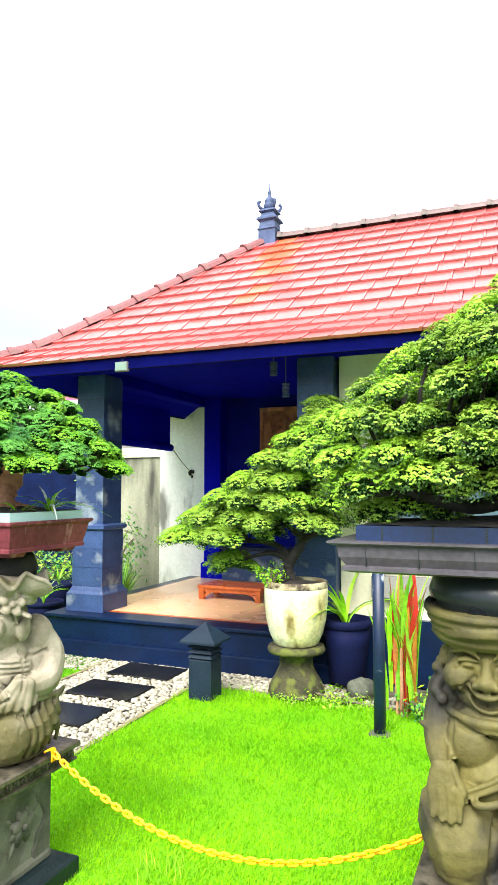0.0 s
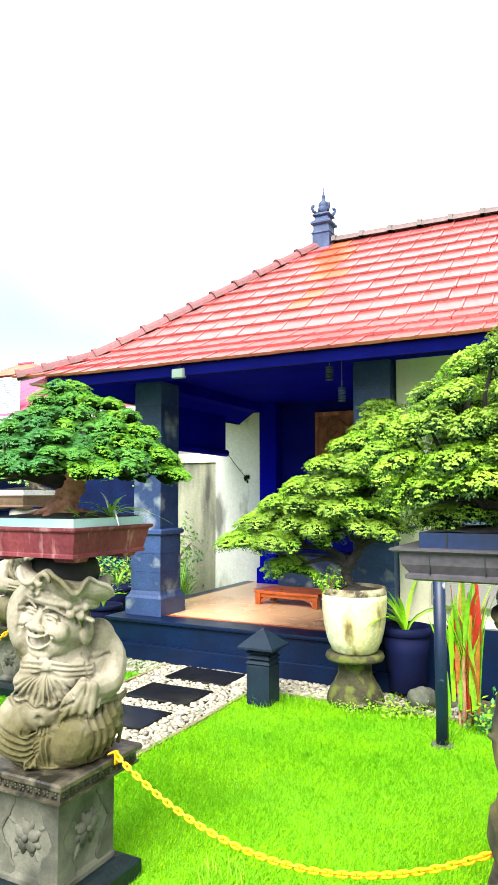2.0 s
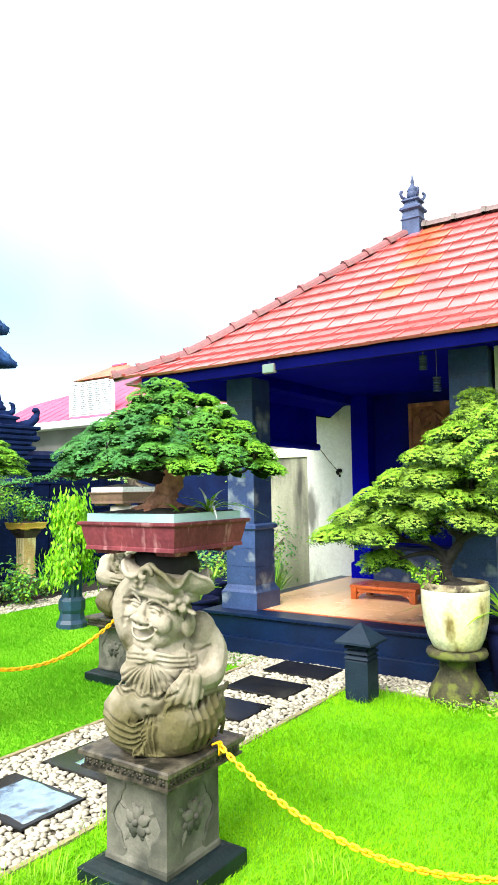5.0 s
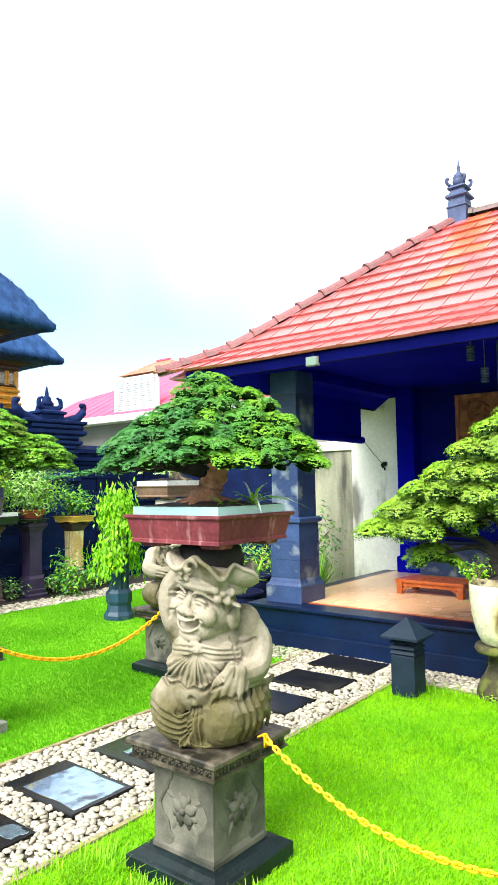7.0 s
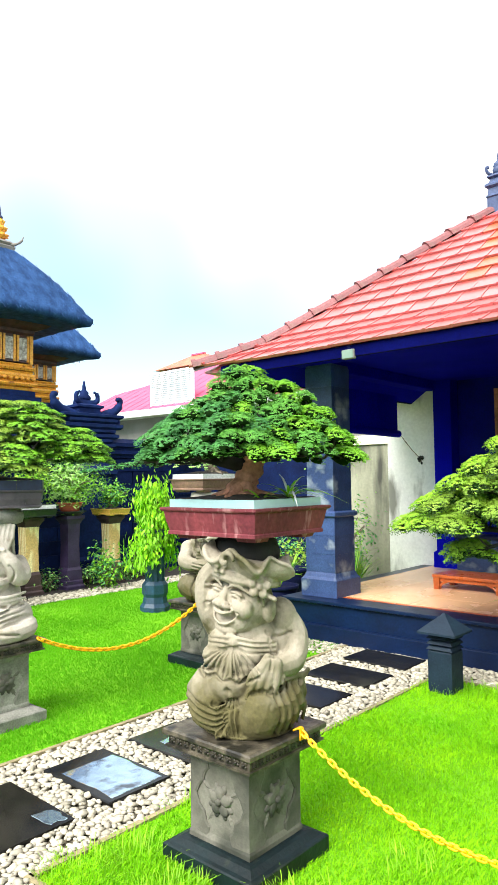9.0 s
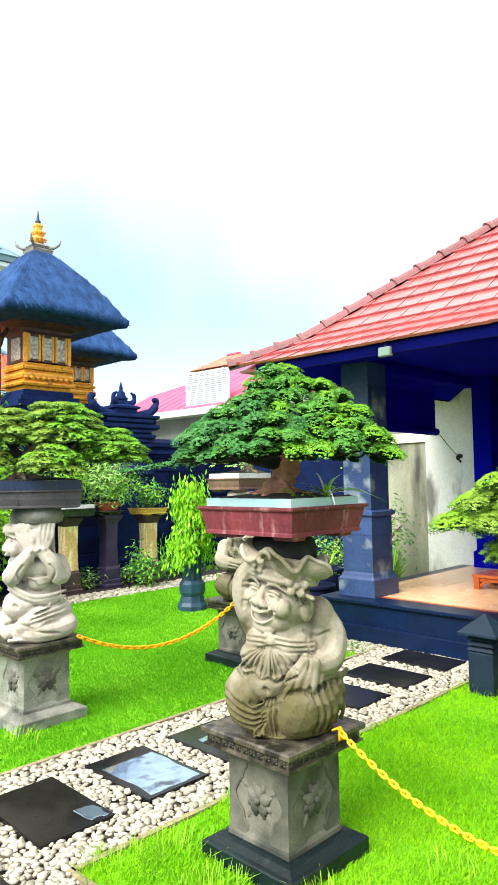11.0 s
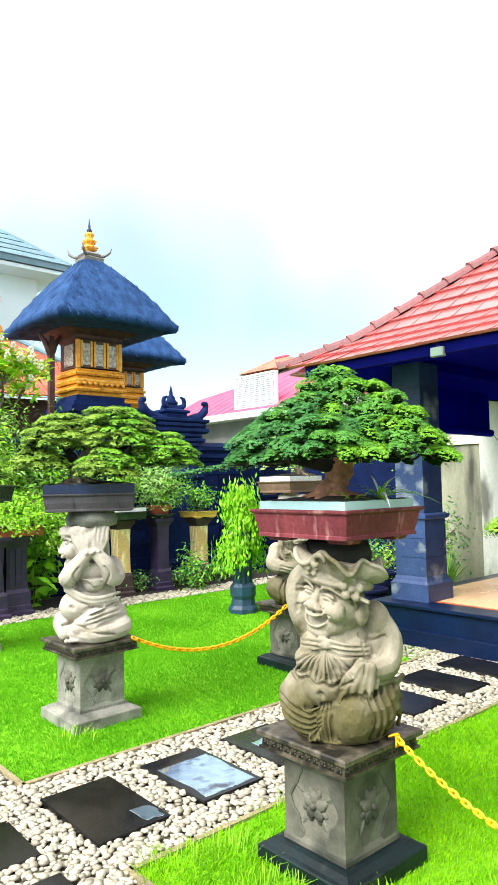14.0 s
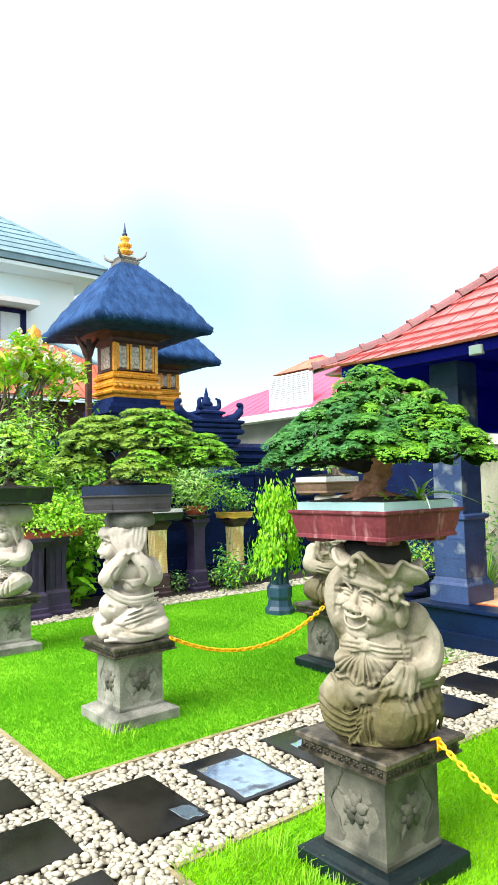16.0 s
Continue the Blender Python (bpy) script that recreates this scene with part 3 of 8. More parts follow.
for i, (x, y, r) in enumerate(SLABS):
    ob = new("stepping_slab", slab_me)
    if i < 3:
        hx, hy, wob, seed, dx, dy = ((0.085, 0.058, 0.30, 4.4, 0.19, 0.122), (0.225, 0.168, 0.10, 3, 0.042, 0.004), (0.13, 0.12, 0.22, 5, 0.0, 0.0))[i]
        part("rain_puddle", puddle(hx, hy, wob, seed), PUDDLE, ob, "thin film of rainwater").matrix_basis = pose(dx, dy, 0)
    ob.matrix_world = pose(x + 0.01 * math.sin(i * 7), y + 0.008 * math.cos(i * 5), 0.004, 0.5 * math.sin(i * 3), 0.5 * math.cos(i * 2), r + 0.7 * math.sin(i * 11))
    tagged(ob, "wet black square-cut stepping slab among white pebbles", "stepping stone", "stepping slabs")


def pebbles(name, area_list, density, size, material, seed, clear=True):
    """Scattered rounded pebbles in rectangles, none on the slabs, as one mesh."""
    rg = np.random.RandomState(seed)
    b0 = bmesh.new()
    bmesh.ops.create_icosphere(b0, subdivisions=1, radius=1.0)
    b0.verts.ensure_lookup_table()
    base = np.array([v.co[:] for v in b0.verts])
    fac = np.array([[v.index for v in f.verts] for f in b0.faces])
    b0.free()
    allv, allf, off = [], [], 0
    for x0, x1, y0, y1 in area_list:
        st = density ** -0.5
        gx, gy = np.meshgrid(np.arange(x0 + st / 2, x1, st), np.arange(y0 + st / 2, y1, st))
        px, py = gx.ravel() + rg.uniform(-0.45, 0.45, gx.size) * st, gy.ravel() + rg.uniform(-0.45, 0.45, gx.size) * st
        for x, y in zip(px, py):
            if clear and any((abs(x - sx) < (0.275 if not r else 0.18)) and (abs(y - sy) < (0.18 if not r else 0.275)) for sx, sy, r in SLABS):
                continue
            s = size * rg.uniform(0.6, 1.35)
            sc = np.array([s * rg.uniform(1.0, 1.5), s * rg.uniform(0.75, 1.0), s * rg.uniform(0.40, 0.58)])
            a = rg.uniform(0, math.pi)
            v = base * (1 + 0.045 * np.sin(base @ rg.normal(0, 2.5, (3,)) + a))[:, None] * sc
            c, sn = math.cos(a), math.sin(a)
            v = np.stack([v[:, 0] * c - v[:, 1] * sn + x, v[:, 0] * sn + v[:, 1] * c + y, v[:, 2] + rg.uniform(0.0, 0.012)], 1)
            allv.append(v)
            allf.append(fac + off)
            off += len(base)
    me = quads(name, np.concatenate(allv), np.concatenate(allf), material)
    me.shade_smooth()
    return me


solid("pebbles", pebbles("pebbles", [(-3.87, -2.88, 1.34, 5.1), (-4.6, -2.88, 4.72, 5.1), (-5.6, -2.2, 0.42, 1.34), (-2.9, -1.75, 4.72, 5.1)], 1250, 0.0195, PEBBLE, 3), PEBBLE, G, "rounded white pebbles filling the path round the slabs", "pebbles", kind="stuff")
solid("pebbles", pebbles("pebbles", [(-8.42, -7.95, 2.2, 7.6), (-8.4, -5.6, 0.42, 1.34), (-1.75, -0.6, 4.72, 4.95)], 520, 0.027, PEBBLE, 4), PEBBLE, G, "white pebble strip along the far edge of the lawn", "pebbles", kind="stuff")


def grass(name, area_list, density, h, w, material, seed, hole=()):
    """Short blades, each a bent triangle pair, as one mesh."""
    rg = np.random.RandomState(seed)
    pts = np.concatenate([np.stack([rg.uniform(x0, x1, int((x1 - x0) * (y1 - y0) * d * density)), rg.uniform(y0, y1, int((x1 - x0) * (y1 - y0) * d * density))], 1) for x0, x1, y0, y1, d in area_list])
    for x0, x1, y0, y1 in hole:
        pts = pts[~((pts[:, 0] > x0) & (pts[:, 0] < x1) & (pts[:, 1] > y0) & (pts[:, 1] < y1))]
    k = len(pts)
    patch = 0.88 + 0.20 * np.sin(pts[:, 0] * 3.1 + 1.3 * np.sin(pts[:, 1] * 2.3)) * np.sin(pts[:, 1] * 4.2 + pts[:, 0])
    hh = (h * rg.uniform(0.5, 1.4, k) * patch)[:, None]
    a = rg.uniform(0, 2 * math.pi, k)
    d = np.stack([np.cos(a), np.sin(a), np.zeros(k)], 1)
    s = np.stack([-np.sin(a), np.cos(a), np.zeros(k)], 1)
    lean = rg.uniform(0.1, 0.9, k)[:, None]
    p = np.concatenate([pts, np.full((k, 1), -0.004)], 1)
    up = np.array([0, 0, 1.0])
    v = np.empty((k, 4, 3))
    v[:, 0], v[:, 1] = p - s * w * 0.5, p + s * w * 0.5
    v[:, 2] = p + up * hh * 0.62 + d * hh * lean * 0.35 + s * w * 0.35
    v[:, 3] = p + up * hh + d * hh * lean
    return quads(name, v.reshape(-1, 3), np.arange(k * 4).reshape(-1, 4), material)


PEDS = [(-2.35, 2.01), (-4.57, 2.11), (-7.0, 2.15), (-4.51, 3.96), (-0.50, 1.95)]
HOLES = [(x - 0.23, x + 0.23, y - 0.23, y + 0.23) for x, y in PEDS]
solid("grass", grass("grass", [(-2.87, -0.4, 1.37, 3.0, 1.0), (-2.87, -0.2, 3.0, 4.69, 0.75), (-0.4, 2.5, 1.37, 4.69, 0.2)], 16500, 0.027, 0.0046, GRASS, 5, HOLES), GRASS, G, "short bright green mown grass blades", "grass", kind="stuff")
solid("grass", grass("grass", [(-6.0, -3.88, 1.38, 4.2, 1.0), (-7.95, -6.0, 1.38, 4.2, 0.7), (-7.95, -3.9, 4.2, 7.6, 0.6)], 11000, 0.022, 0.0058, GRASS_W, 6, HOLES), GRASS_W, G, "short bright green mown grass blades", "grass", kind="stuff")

# ---- house with tiled roof and porch ----
EX, EY, EZ = -5.06, 4.40, 2.53
RUN = 2.10
BACK_Y, EAST = EY + 2 * RUN, 4.0


def rise(d):
    return 0.54 * d if d < 0.5 else 0.27 + 0.82 * (d - 0.5)


def lift(x, d):
    c = max(0.0, 1 - (x - EX) / 0.9)
    return 0.03 * c * c * max(0.0, 1 - d / 0.9)


house = thing("house", G, "single-storey garden house with red tiled hip roof and open porch", "house")
bm = bmesh.new()
ds = [0, 0.25, 0.5, 1.0, 1.5, RUN]
grid = []
for d in ds:
    xs = [EX + d + (EAST - EX - d) * k / 24 for k in range(25)]
    grid.append([bm.verts.new((x, EY + max(d, 0.10), EZ + rise(d) + lift(x, d) - 0.03)) for x in xs])
for lo, hi in zip(grid, grid[1:]):
    for k in range(24):
        bm.faces.new((lo[k], lo[k + 1], hi[k + 1], hi[k]))
gb = []
for d in ds:
    gb.append([bm.verts.new((x, BACK_Y - d, EZ + rise(d) - 0.03)) for x in (EX + d, EAST)])
for lo, hi in zip(gb, gb[1:]):
    bm.faces.new((lo[1], lo[0], hi[0], hi[1]))
for i in range(len(ds) - 1):
    bm.faces.new((gb[i][0], grid[i][0], grid[i + 1][0], gb[i + 1][0]))
ext = bmesh.ops.extrude_face_region(bm, geom=bm.faces[:])["geom"]
for v in ext:
    if isinstance(v, bmesh.types.BMVert):
        v.co.z -= 0.02
roof = part("roof", bm, TILE, house, "red glazed tile hip roof with upturned corner")

# roof tiles: the ones near the hip are single pieces, the rest one mesh
ROWS_N = 13
seg_len = [0.5 * math.hypot(1, 0.54), (RUN - 0.5) * math.hypot(1, 0.82)]
total = sum(seg_len)


def along(s):
    """Plan distance from the eave at a distance s up the slope."""
    return s / math.hypot(1, 0.54) if s < seg_len[0] else 0.5 + (s - seg_len[0]) / math.hypot(1, 0.82)


TW = 0.205


def tile_mesh(w, l, left=0.0):
    """A flat interlocking tile with a thick lower edge and a raised side lap; left: how far the left side is cut back at the top."""
    b = bmesh.new()
    t = 0.028
    vs = [(-w / 2, 0, 0.004), (w / 2, 0, 0.004), (w / 2, l, -0.012), (-w / 2 + left, l, -0.012),
          (-w / 2, -0.006, t), (w / 2 - 0.02, -0.006, t), (w / 2 - 0.02, l, 0.004), (-w / 2 + left, l, 0.004),
          (w / 2 - 0.016, -0.006, t + 0.007), (w / 2, -0.006, t + 0.005), (w / 2, l, 0.008), (w / 2 - 0.016, l, 0.010)]
    v = [b.verts.new(p) for p in vs]
    for f in ((0, 3, 2, 1), (4, 5, 6, 7), (0, 1, 9, 8, 5, 4), (0, 4, 7, 3), (1, 2, 10, 9), (5, 8, 11, 6), (8, 9, 10, 11)):
        b.faces.new([v[i] for i in f])
    return finish(b, "roof_tile", TILE)


row_l = total / ROWS_N
tile_me = tile_mesh(TW - 0.004, row_l + 0.03)
tile_cut = tile_mesh(TW - 0.004, row_l + 0.03, 0.17)
tile_rust = tile_mesh(TW - 0.004, row_l + 0.03)
tile_rust.materials[0] = RUSTTILE
rest_v, rest_f, off = [], [], 0
rt = random.Random(8)
pieces = 0
for r in range(ROWS_N):
    d0, d1 = along(r * row_l), along((r + 1) * row_l)
    k = 0
    x = EX + d0 + TW / 2 - (0.02 if r % 2 else 0.10)
    while x < EAST - 0.1:
        z0, z1 = EZ + rise(d0) + lift(x, d0), EZ + rise(d1) + lift(x, d1)
        ang = math.degrees(math.atan2(z1 - z0, d1 - d0))
        cut = x - TW / 2 < EX + d1 + 0.02
        m = pose(x, EY + d0 - 0.012, z0 + 0.002 + rt.uniform(-0.002, 0.002), ang + rt.uniform(-0.5, 0.5), rt.uniform(-0.6, 0.6), rt.uniform(-0.4, 0.4))
        rust = -2.86 < x < -2.50 and r >= 8 or -2.75 < x < -2.62 and r >= 5
        if rust or pieces < 270 and x < -0.9:
            ob = new("roof_tile", tile_rust if rust and not cut else tile_cut if cut else tile_me)
            ob.parent = roof
            ob.matrix_world = m
            pieces += 1
        else:
            me = tile_cut if cut else tile_me
            b2 = bmesh.new()
            b2.from_mesh(me)
            b2.transform(m)
            vv = [v.co[:] for v in b2.verts]
            b2.verts.ensure_lookup_table()
            for f in b2.faces:
                rest_f.append([v.index + off for v in f.verts])
            rest_v += vv
            off += len(vv)
            b2.free()
        x += TW
me = bpy.data.meshes.new("roof_tiles")
me.from_pydata(rest_v, [], rest_f)
me.materials.append(TILE)
tagged(part("roof_tiles", me, TILE, roof), kind="stuff")

# hip and ridge caps


def cap_mesh(l, r, material):
    b = bmesh.new()
    for x0, x1, rr in ((0, l, r), (-0.012, 0.03, r * 1.22)):
        lo, hi = [], []
        for k in range(7):
            a = math.pi * k / 6
            lo.append(b.verts.new((x0, -rr * math.cos(a), rr * math.sin(a) - 0.02)))
            hi.append(b.verts.new((x1, -rr * 0.92 * math.cos(a), rr * 0.92 * math.sin(a) - 0.02)))
        for k in range(6):
            b.faces.new((lo[k], lo[k + 1], hi[k + 1], hi[k]))
        b.faces.new(lo)
        b.faces.new(hi[::-1])
    return finish(b, "cap", material, False)


def caps(name, p_of, n, r, material, parent, label):
    for i in range(n):
        a, b = Vector(p_of(i / n)), Vector(p_of((i + 1) / n))
        me_c = cap_mesh((b - a).length, r, material)
        ob = part(name, me_c, material, parent, label)
        dirv = (b - a).normalized()
        ob.matrix_world = Matrix.Translation(a) @ dirv.to_track_quat("X", "Z").to_matrix().to_4x4()


def hip_front(t):
    d = RUN * t
    return (EX + d - 0.02, EY + d - 0.02, EZ + rise(d) + lift(EX + d, d) + 0.010)


caps("hip_cap", hip_front, 13, 0.078, HIPCAP, roof, "faded red hip tile")
caps("hip_cap", lambda t: (EX + RUN * t, BACK_Y - RUN * t, EZ + rise(RUN * t) + 0.03), 11, 0.06, HIPCAP, roof, "faded red hip tile")
caps("ridge_cap", lambda t: (EX + RUN + 0.15 + 6.5 * t, EY + RUN, EZ + rise(RUN) + 0.035), 22, 0.07, RIDGE, roof, "grey-brown ridge tile")

# finial at the ridge end
fin = part("finial", stack([(0.085, 0.085, -0.1), (0.085, 0.085, 0.04), (0.095, 0.095, 0.05), (0.08, 0.08, 0.07), (0.075, 0.075, 0.12), (0.10, 0.10, 0.135), (0.10, 0.10, 0.15), (0.07, 0.07, 0.17), (0.062, 0.062, 0.20), (0.085, 0.085, 0.212), (0.08, 0.08, 0.225), (0.05, 0.05, 0.24)]), FINIAL, roof, "grey stone finial on the ridge end")
fin.matrix_world = pose(EX + RUN + 0.03, EY + RUN, EZ + rise(RUN) + 0.06) @ Matrix.Diagonal((1.1, 1.1, 1.22, 1))
part("finial_bulb", lathe([(0.045, 0.235), (0.055, 0.26), (0.058, 0.28), (0.045, 0.30), (0.052, 0.31), (0.042, 0.335), (0.02, 0.355), (0.014, 0.375), (0.018, 0.39), (0.008, 0.42), (0.003, 0.475)], 12), FINIAL, fin, smooth=True)
for sx, sy in ((-1, -1), (1, -1), (1, 1), (-1, 1)):
    part("finial_horn", tube(curve_pts([(sx * 0.05, sy * 0.05, 0.235), (sx * 0.075, sy * 0.075, 0.25), (sx * 0.085, sy * 0.085, 0.285), (sx * 0.066, sy * 0.066, 0.30)], 4), [0.014] * 12 + [0.006], 6), FINIAL, fin)

# eave boards, soffit, beams
part("fascia", box(EX + 0.30, EAST, EY + 0.012, EY + 0.052, EZ - 0.085, EZ + 0.004), FASCIA, house, "dark blue-black eave board")
part("fascia", box(EX + 0.30, EX + 0.34, EY + 0.056, BACK_Y - 0.1, EZ - 0.085, EZ - 0.02), FASCIA, house, "dark blue-black eave board")
x0, x1, y0, y1, zs = EX + 0.34, -4.40, EY + 0.054, 5.165, EZ - 0.075
bm = bmesh.new()
c0, c1, c2, c3 = (bm.verts.new(p) for p in ((x0, y0, zs), (x1, y0, zs), (x1, y1, zs + 0.25), (x0, y1, zs)))
e1, e2 = bm.verts.new((EAST, y0, zs)), bm.verts.new((EAST, y1, zs + 0.22))
w1, w2 = bm.verts.new((x1, 8.2, zs + 0.22)), bm.verts.new((x0, 8.2, zs))
for q in ((c0, c1, c2), (c0, c2, c3), (c1, e1, e2, c2), (c3, c2, w1, w2)):
    bm.faces.new(q)
for v in bmesh.ops.extrude_face_region(bm, geom=bm.faces[:])["geom"]:
    if isinstance(v, bmesh.types.BMVert):
        v.co.z += 0.02
part("soffit", bm, CEIL, house, "dark boarded eave soffit")
part("porch_ceiling", box(-4.74, -1.705, 5.3, 8.058, 2.70, 2.74), CEIL, house, "dark porch ceiling")
part("beam", box(-4.6, EAST, 5.17, 5.36, 2.60, 2.698, 0.01), CEIL, house, "dark front beam")
part("beam", box(-4.54, -4.34, 5.37, 7.9, 2.58, 2.698, 0.01), CEIL, house, "dark side beam")

# plinth, floor, step
part("plinth", box(-4.62, -1.86, 5.125, 8.05, -0.05, 0.335), STEP, house, "dark slate-faced porch plinth")
part("plinth_course", box(-4.66, -1.86, 5.07, 5.122, -0.05, 0.15, 0.006), STEP, house, "projecting lower slate course")
part("nosing", box(-4.64, -1.86, 5.095, 5.40, 0.338, 0.368, 0.006), STEP, house, "dark slate nosing")
part("nosing", box(-4.64, -4.48, 5.404, 8.05, 0.338, 0.368, 0.006), STEP, house, "dark slate nosing")
for i in range(5):
    for k in range(6):
        x0, y0 = -4.476 + i * 0.515, 5.404 + k * 0.44
        part("floor_tile", box(x0, x0 + 0.512, y0, y0 + 0.437, 0.338, 0.372), FLOOR, house, "glossy terracotta-coloured floor tile" if not i + k else "")
part("floor_strip", box(-4.476, -1.90, 5.36, 5.402, 0.338, 0.3715), TABLE, house, "red-brown edge strip of the porch floor")


def column(x, y, h):
    """A square clad column: base, lower shaft, band, upper shaft."""
    c = part("column", stack([(0.205, 0.205, 0.37), (0.205, 0.205, 0.53), (0.185, 0.185, 0.555), (0.175, 0.175, 0.58), (0.165, 0.165, 0.60), (0.165, 0.165, 1.12)]), ANDESITE, house, "square andesite-clad porch column")
    c.matrix_world = pose(x, y, 0)
    part("band", stack([(0.17, 0.17, 1.12), (0.195, 0.195, 1.135), (0.195, 0.195, 1.165), (0.17, 0.17, 1.18)]), ANDESITE, c)
    part("upper_shaft", stack([(0.15, 0.15, 1.18), (0.15, 0.15, h)]), ANDESITE, c)
    for k in range(1, 4):
        part("cladding_tile", stack([(0.169, 0.169, 0.60 + (k - 1) * 0.174), (0.169, 0.169, 0.60 + k * 0.174 - 0.006)]), ANDESITE, c)
    for k in range(7):
        part("cladding_tile", stack([(0.154, 0.154, 1.18 + k * 0.2), (0.154, 0.154, 1.18 + (k + 1) * 0.2 - 0.006)]), ANDESITE, c)
    return c


column(-4.31, 5.46, 2.598)
column(-2.065, 5.42, 2.598)

# walls of the house
part("wall", box(-1.885, EAST, 5.365, 5.60, 0.0, 2.72), CREAM, house, "cream plastered front wall of the room")
part("wall_base", box(-1.885, EAST, 5.30, 5.362, 0.0, 0.50), STEP, house, "dark slate skirting")
part("wall", box(-4.74, 4.0, 8.06, 8.2, 0.0, 2.72), PORCHBLUE, house, "dark rear wall of the porch")
part("wall", box(-1.88, -1.7, 5.605, 8.055, 0.0, 2.698), PORCHBLUE, house, "dark side wall of the porch")
part("side_wall", box(-5.10, -4.36, 7.98, 8.055, -0.05, 2.68), WHITEWALL, house, "stained white plaster end wall")
part("pilaster", stack([(0.15, 0.12, 0.37), (0.15, 0.12, 0.56), (0.115, 0.10, 0.58), (0.115, 0.10, 2.69)]), CEIL, house, "dark blue pilaster").matrix_world = pose(-4.24, 7.93, 0)
part("bench", box(-4.05, -2.2, 7.72, 8.05, 0.372, 0.75, 0.01), ANDESITE, house, "dark stone ledge at the back of the porch")
part("ledge_top", box(-4.07, -2.2, 7.70, 8.05, 0.753, 0.79, 0.008), STEP, house, "slate ledge top")

# window of the room
win = part("window", box(-1.52, -0.30, 5.340, 5.363, 0.85, 2.05), WINDOWDARK, house, "tinted window")
for nm, b in (("window_frame", (-1.58, -1.52, 5.325, 5.364, 0.83, 2.11)), ("window_frame", (-0.30, -0.24, 5.325, 5.364, 0.83, 2.11)), ("window_frame", (-1.52, -0.30, 5.325, 5.364, 2.05, 2.11)), ("window_sill", (-1.62, -0.2, 5.275, 5.364, 0.66, 0.827)), ("window_frame", (-0.94, -0.88, 5.325, 5.364, 0.83, 2.05))):
    part(nm, box(*b, 0.004), GREYPLASTER, win)

# ---- pedestals, statues, bonsai ----


def relief_meshes():
    """Carved flower, pointed leaf and small rosette, shared by all the pedestals."""
    b = bmesh.new()
    blob(b, (0, -0.010, 0), (0.012, 0.010, 0.012), sub=2)
    for k in range(5):
        a = 2 * math.pi * (k + 0.25) / 5
        blob(b, (0.027 * math.cos(a), -0.002, 0.027 * math.sin(a)), (0.025, 0.008, 0.021), (0, -math.degrees(a), 0), 2)
    for k in range(8):
        a = 2 * math.pi * (k + 0.5) / 8
        blob(b, (0.042 * math.cos(a), 0.002, 0.042 * math.sin(a)), (0.020, 0.007, 0.012), (0, -math.degrees(a), 0), 2)
    fl = finish(b, "flower_relief", PEDESTAL, True)
    b = bmesh.new()
    n = 9
    mid = [b.verts.new((0, -0.010 * math.sin(math.pi * i / (n - 1)) - 0.003, 0.085 * i / (n - 1))) for i in range(n)]
    for s in (-1, 1):
        edge = [b.verts.new((s * 0.026 * math.sin(math.pi * (i / (n - 1)) ** 0.8) * (1.12 if i % 2 else 0.85), 0.004, 0.085 * i / (n - 1) + 0.004 * (i % 2))) for i in range(1, n - 1)]
        for i in range(n - 3):
            b.faces.new((mid[i + 1], edge[i], edge[i + 1], mid[i + 2]) if s > 0 else (mid[i + 2], edge[i + 1], edge[i], mid[i + 1]))
        b.faces.new((mid[0], edge[0], mid[1]) if s > 0 else (mid[1], edge[0], mid[0]))
        b.faces.new((mid[-2], edge[-1], mid[-1]) if s > 0 else (mid[-1], edge[-1], mid[-2]))
    lf = finish(b, "leaf_relief", PEDESTAL)
    b = bmesh.new()
    blob(b, (0, -0.004, 0), (0.006, 0.006, 0.006), sub=1)
    for k in range(4):
        a = math.pi / 2 * k + 0.78
        blob(b, (0.009 * math.cos(a), 0, 0.009 * math.sin(a)), (0.008, 0.006, 0.008), sub=1)
    return fl, lf, finish(b, "rosette", PLATE, True)


FLOWER_RELIEF, LEAF_RELIEF, ROSETTE = relief_meshes()


def corner_relief(sx, material):
    """Raised leaf-edged field along one corner of a shaft face: wide above and below, narrow in the middle."""
    b = bmesh.new()
    edge = ((0.060, 0.112), (0.052, 0.150), (0.070, 0.170), (0.080, 0.205), (0.106, 0.225), (0.124, 0.262), (0.104, 0.300), (0.086, 0.318), (0.074, 0.352), (0.056, 0.372), (0.062, 0.412))
    rows = [[b.verts.new((sx * x, y, z)) for x, y in ((e, 0.004), (e, -0.006), (e + 0.010, -0.010), (0.1555, -0.0085), (0.1555, 0.004))] for e, z in edge]
    for lo, hi in zip(rows, rows[1:]):
        for k in range(4):
            b.faces.new((lo[k], lo[k + 1], hi[k + 1], hi[k]))
    b.faces.new(rows[0])
    b.faces.new(rows[-1])
    return finish(b, "corner_relief", material)


CORNER_RELIEF = {(sx, pale): corner_relief(sx, PALE_PED if pale else PEDESTAL) for sx in (-1, 1) for pale in (False, True)}


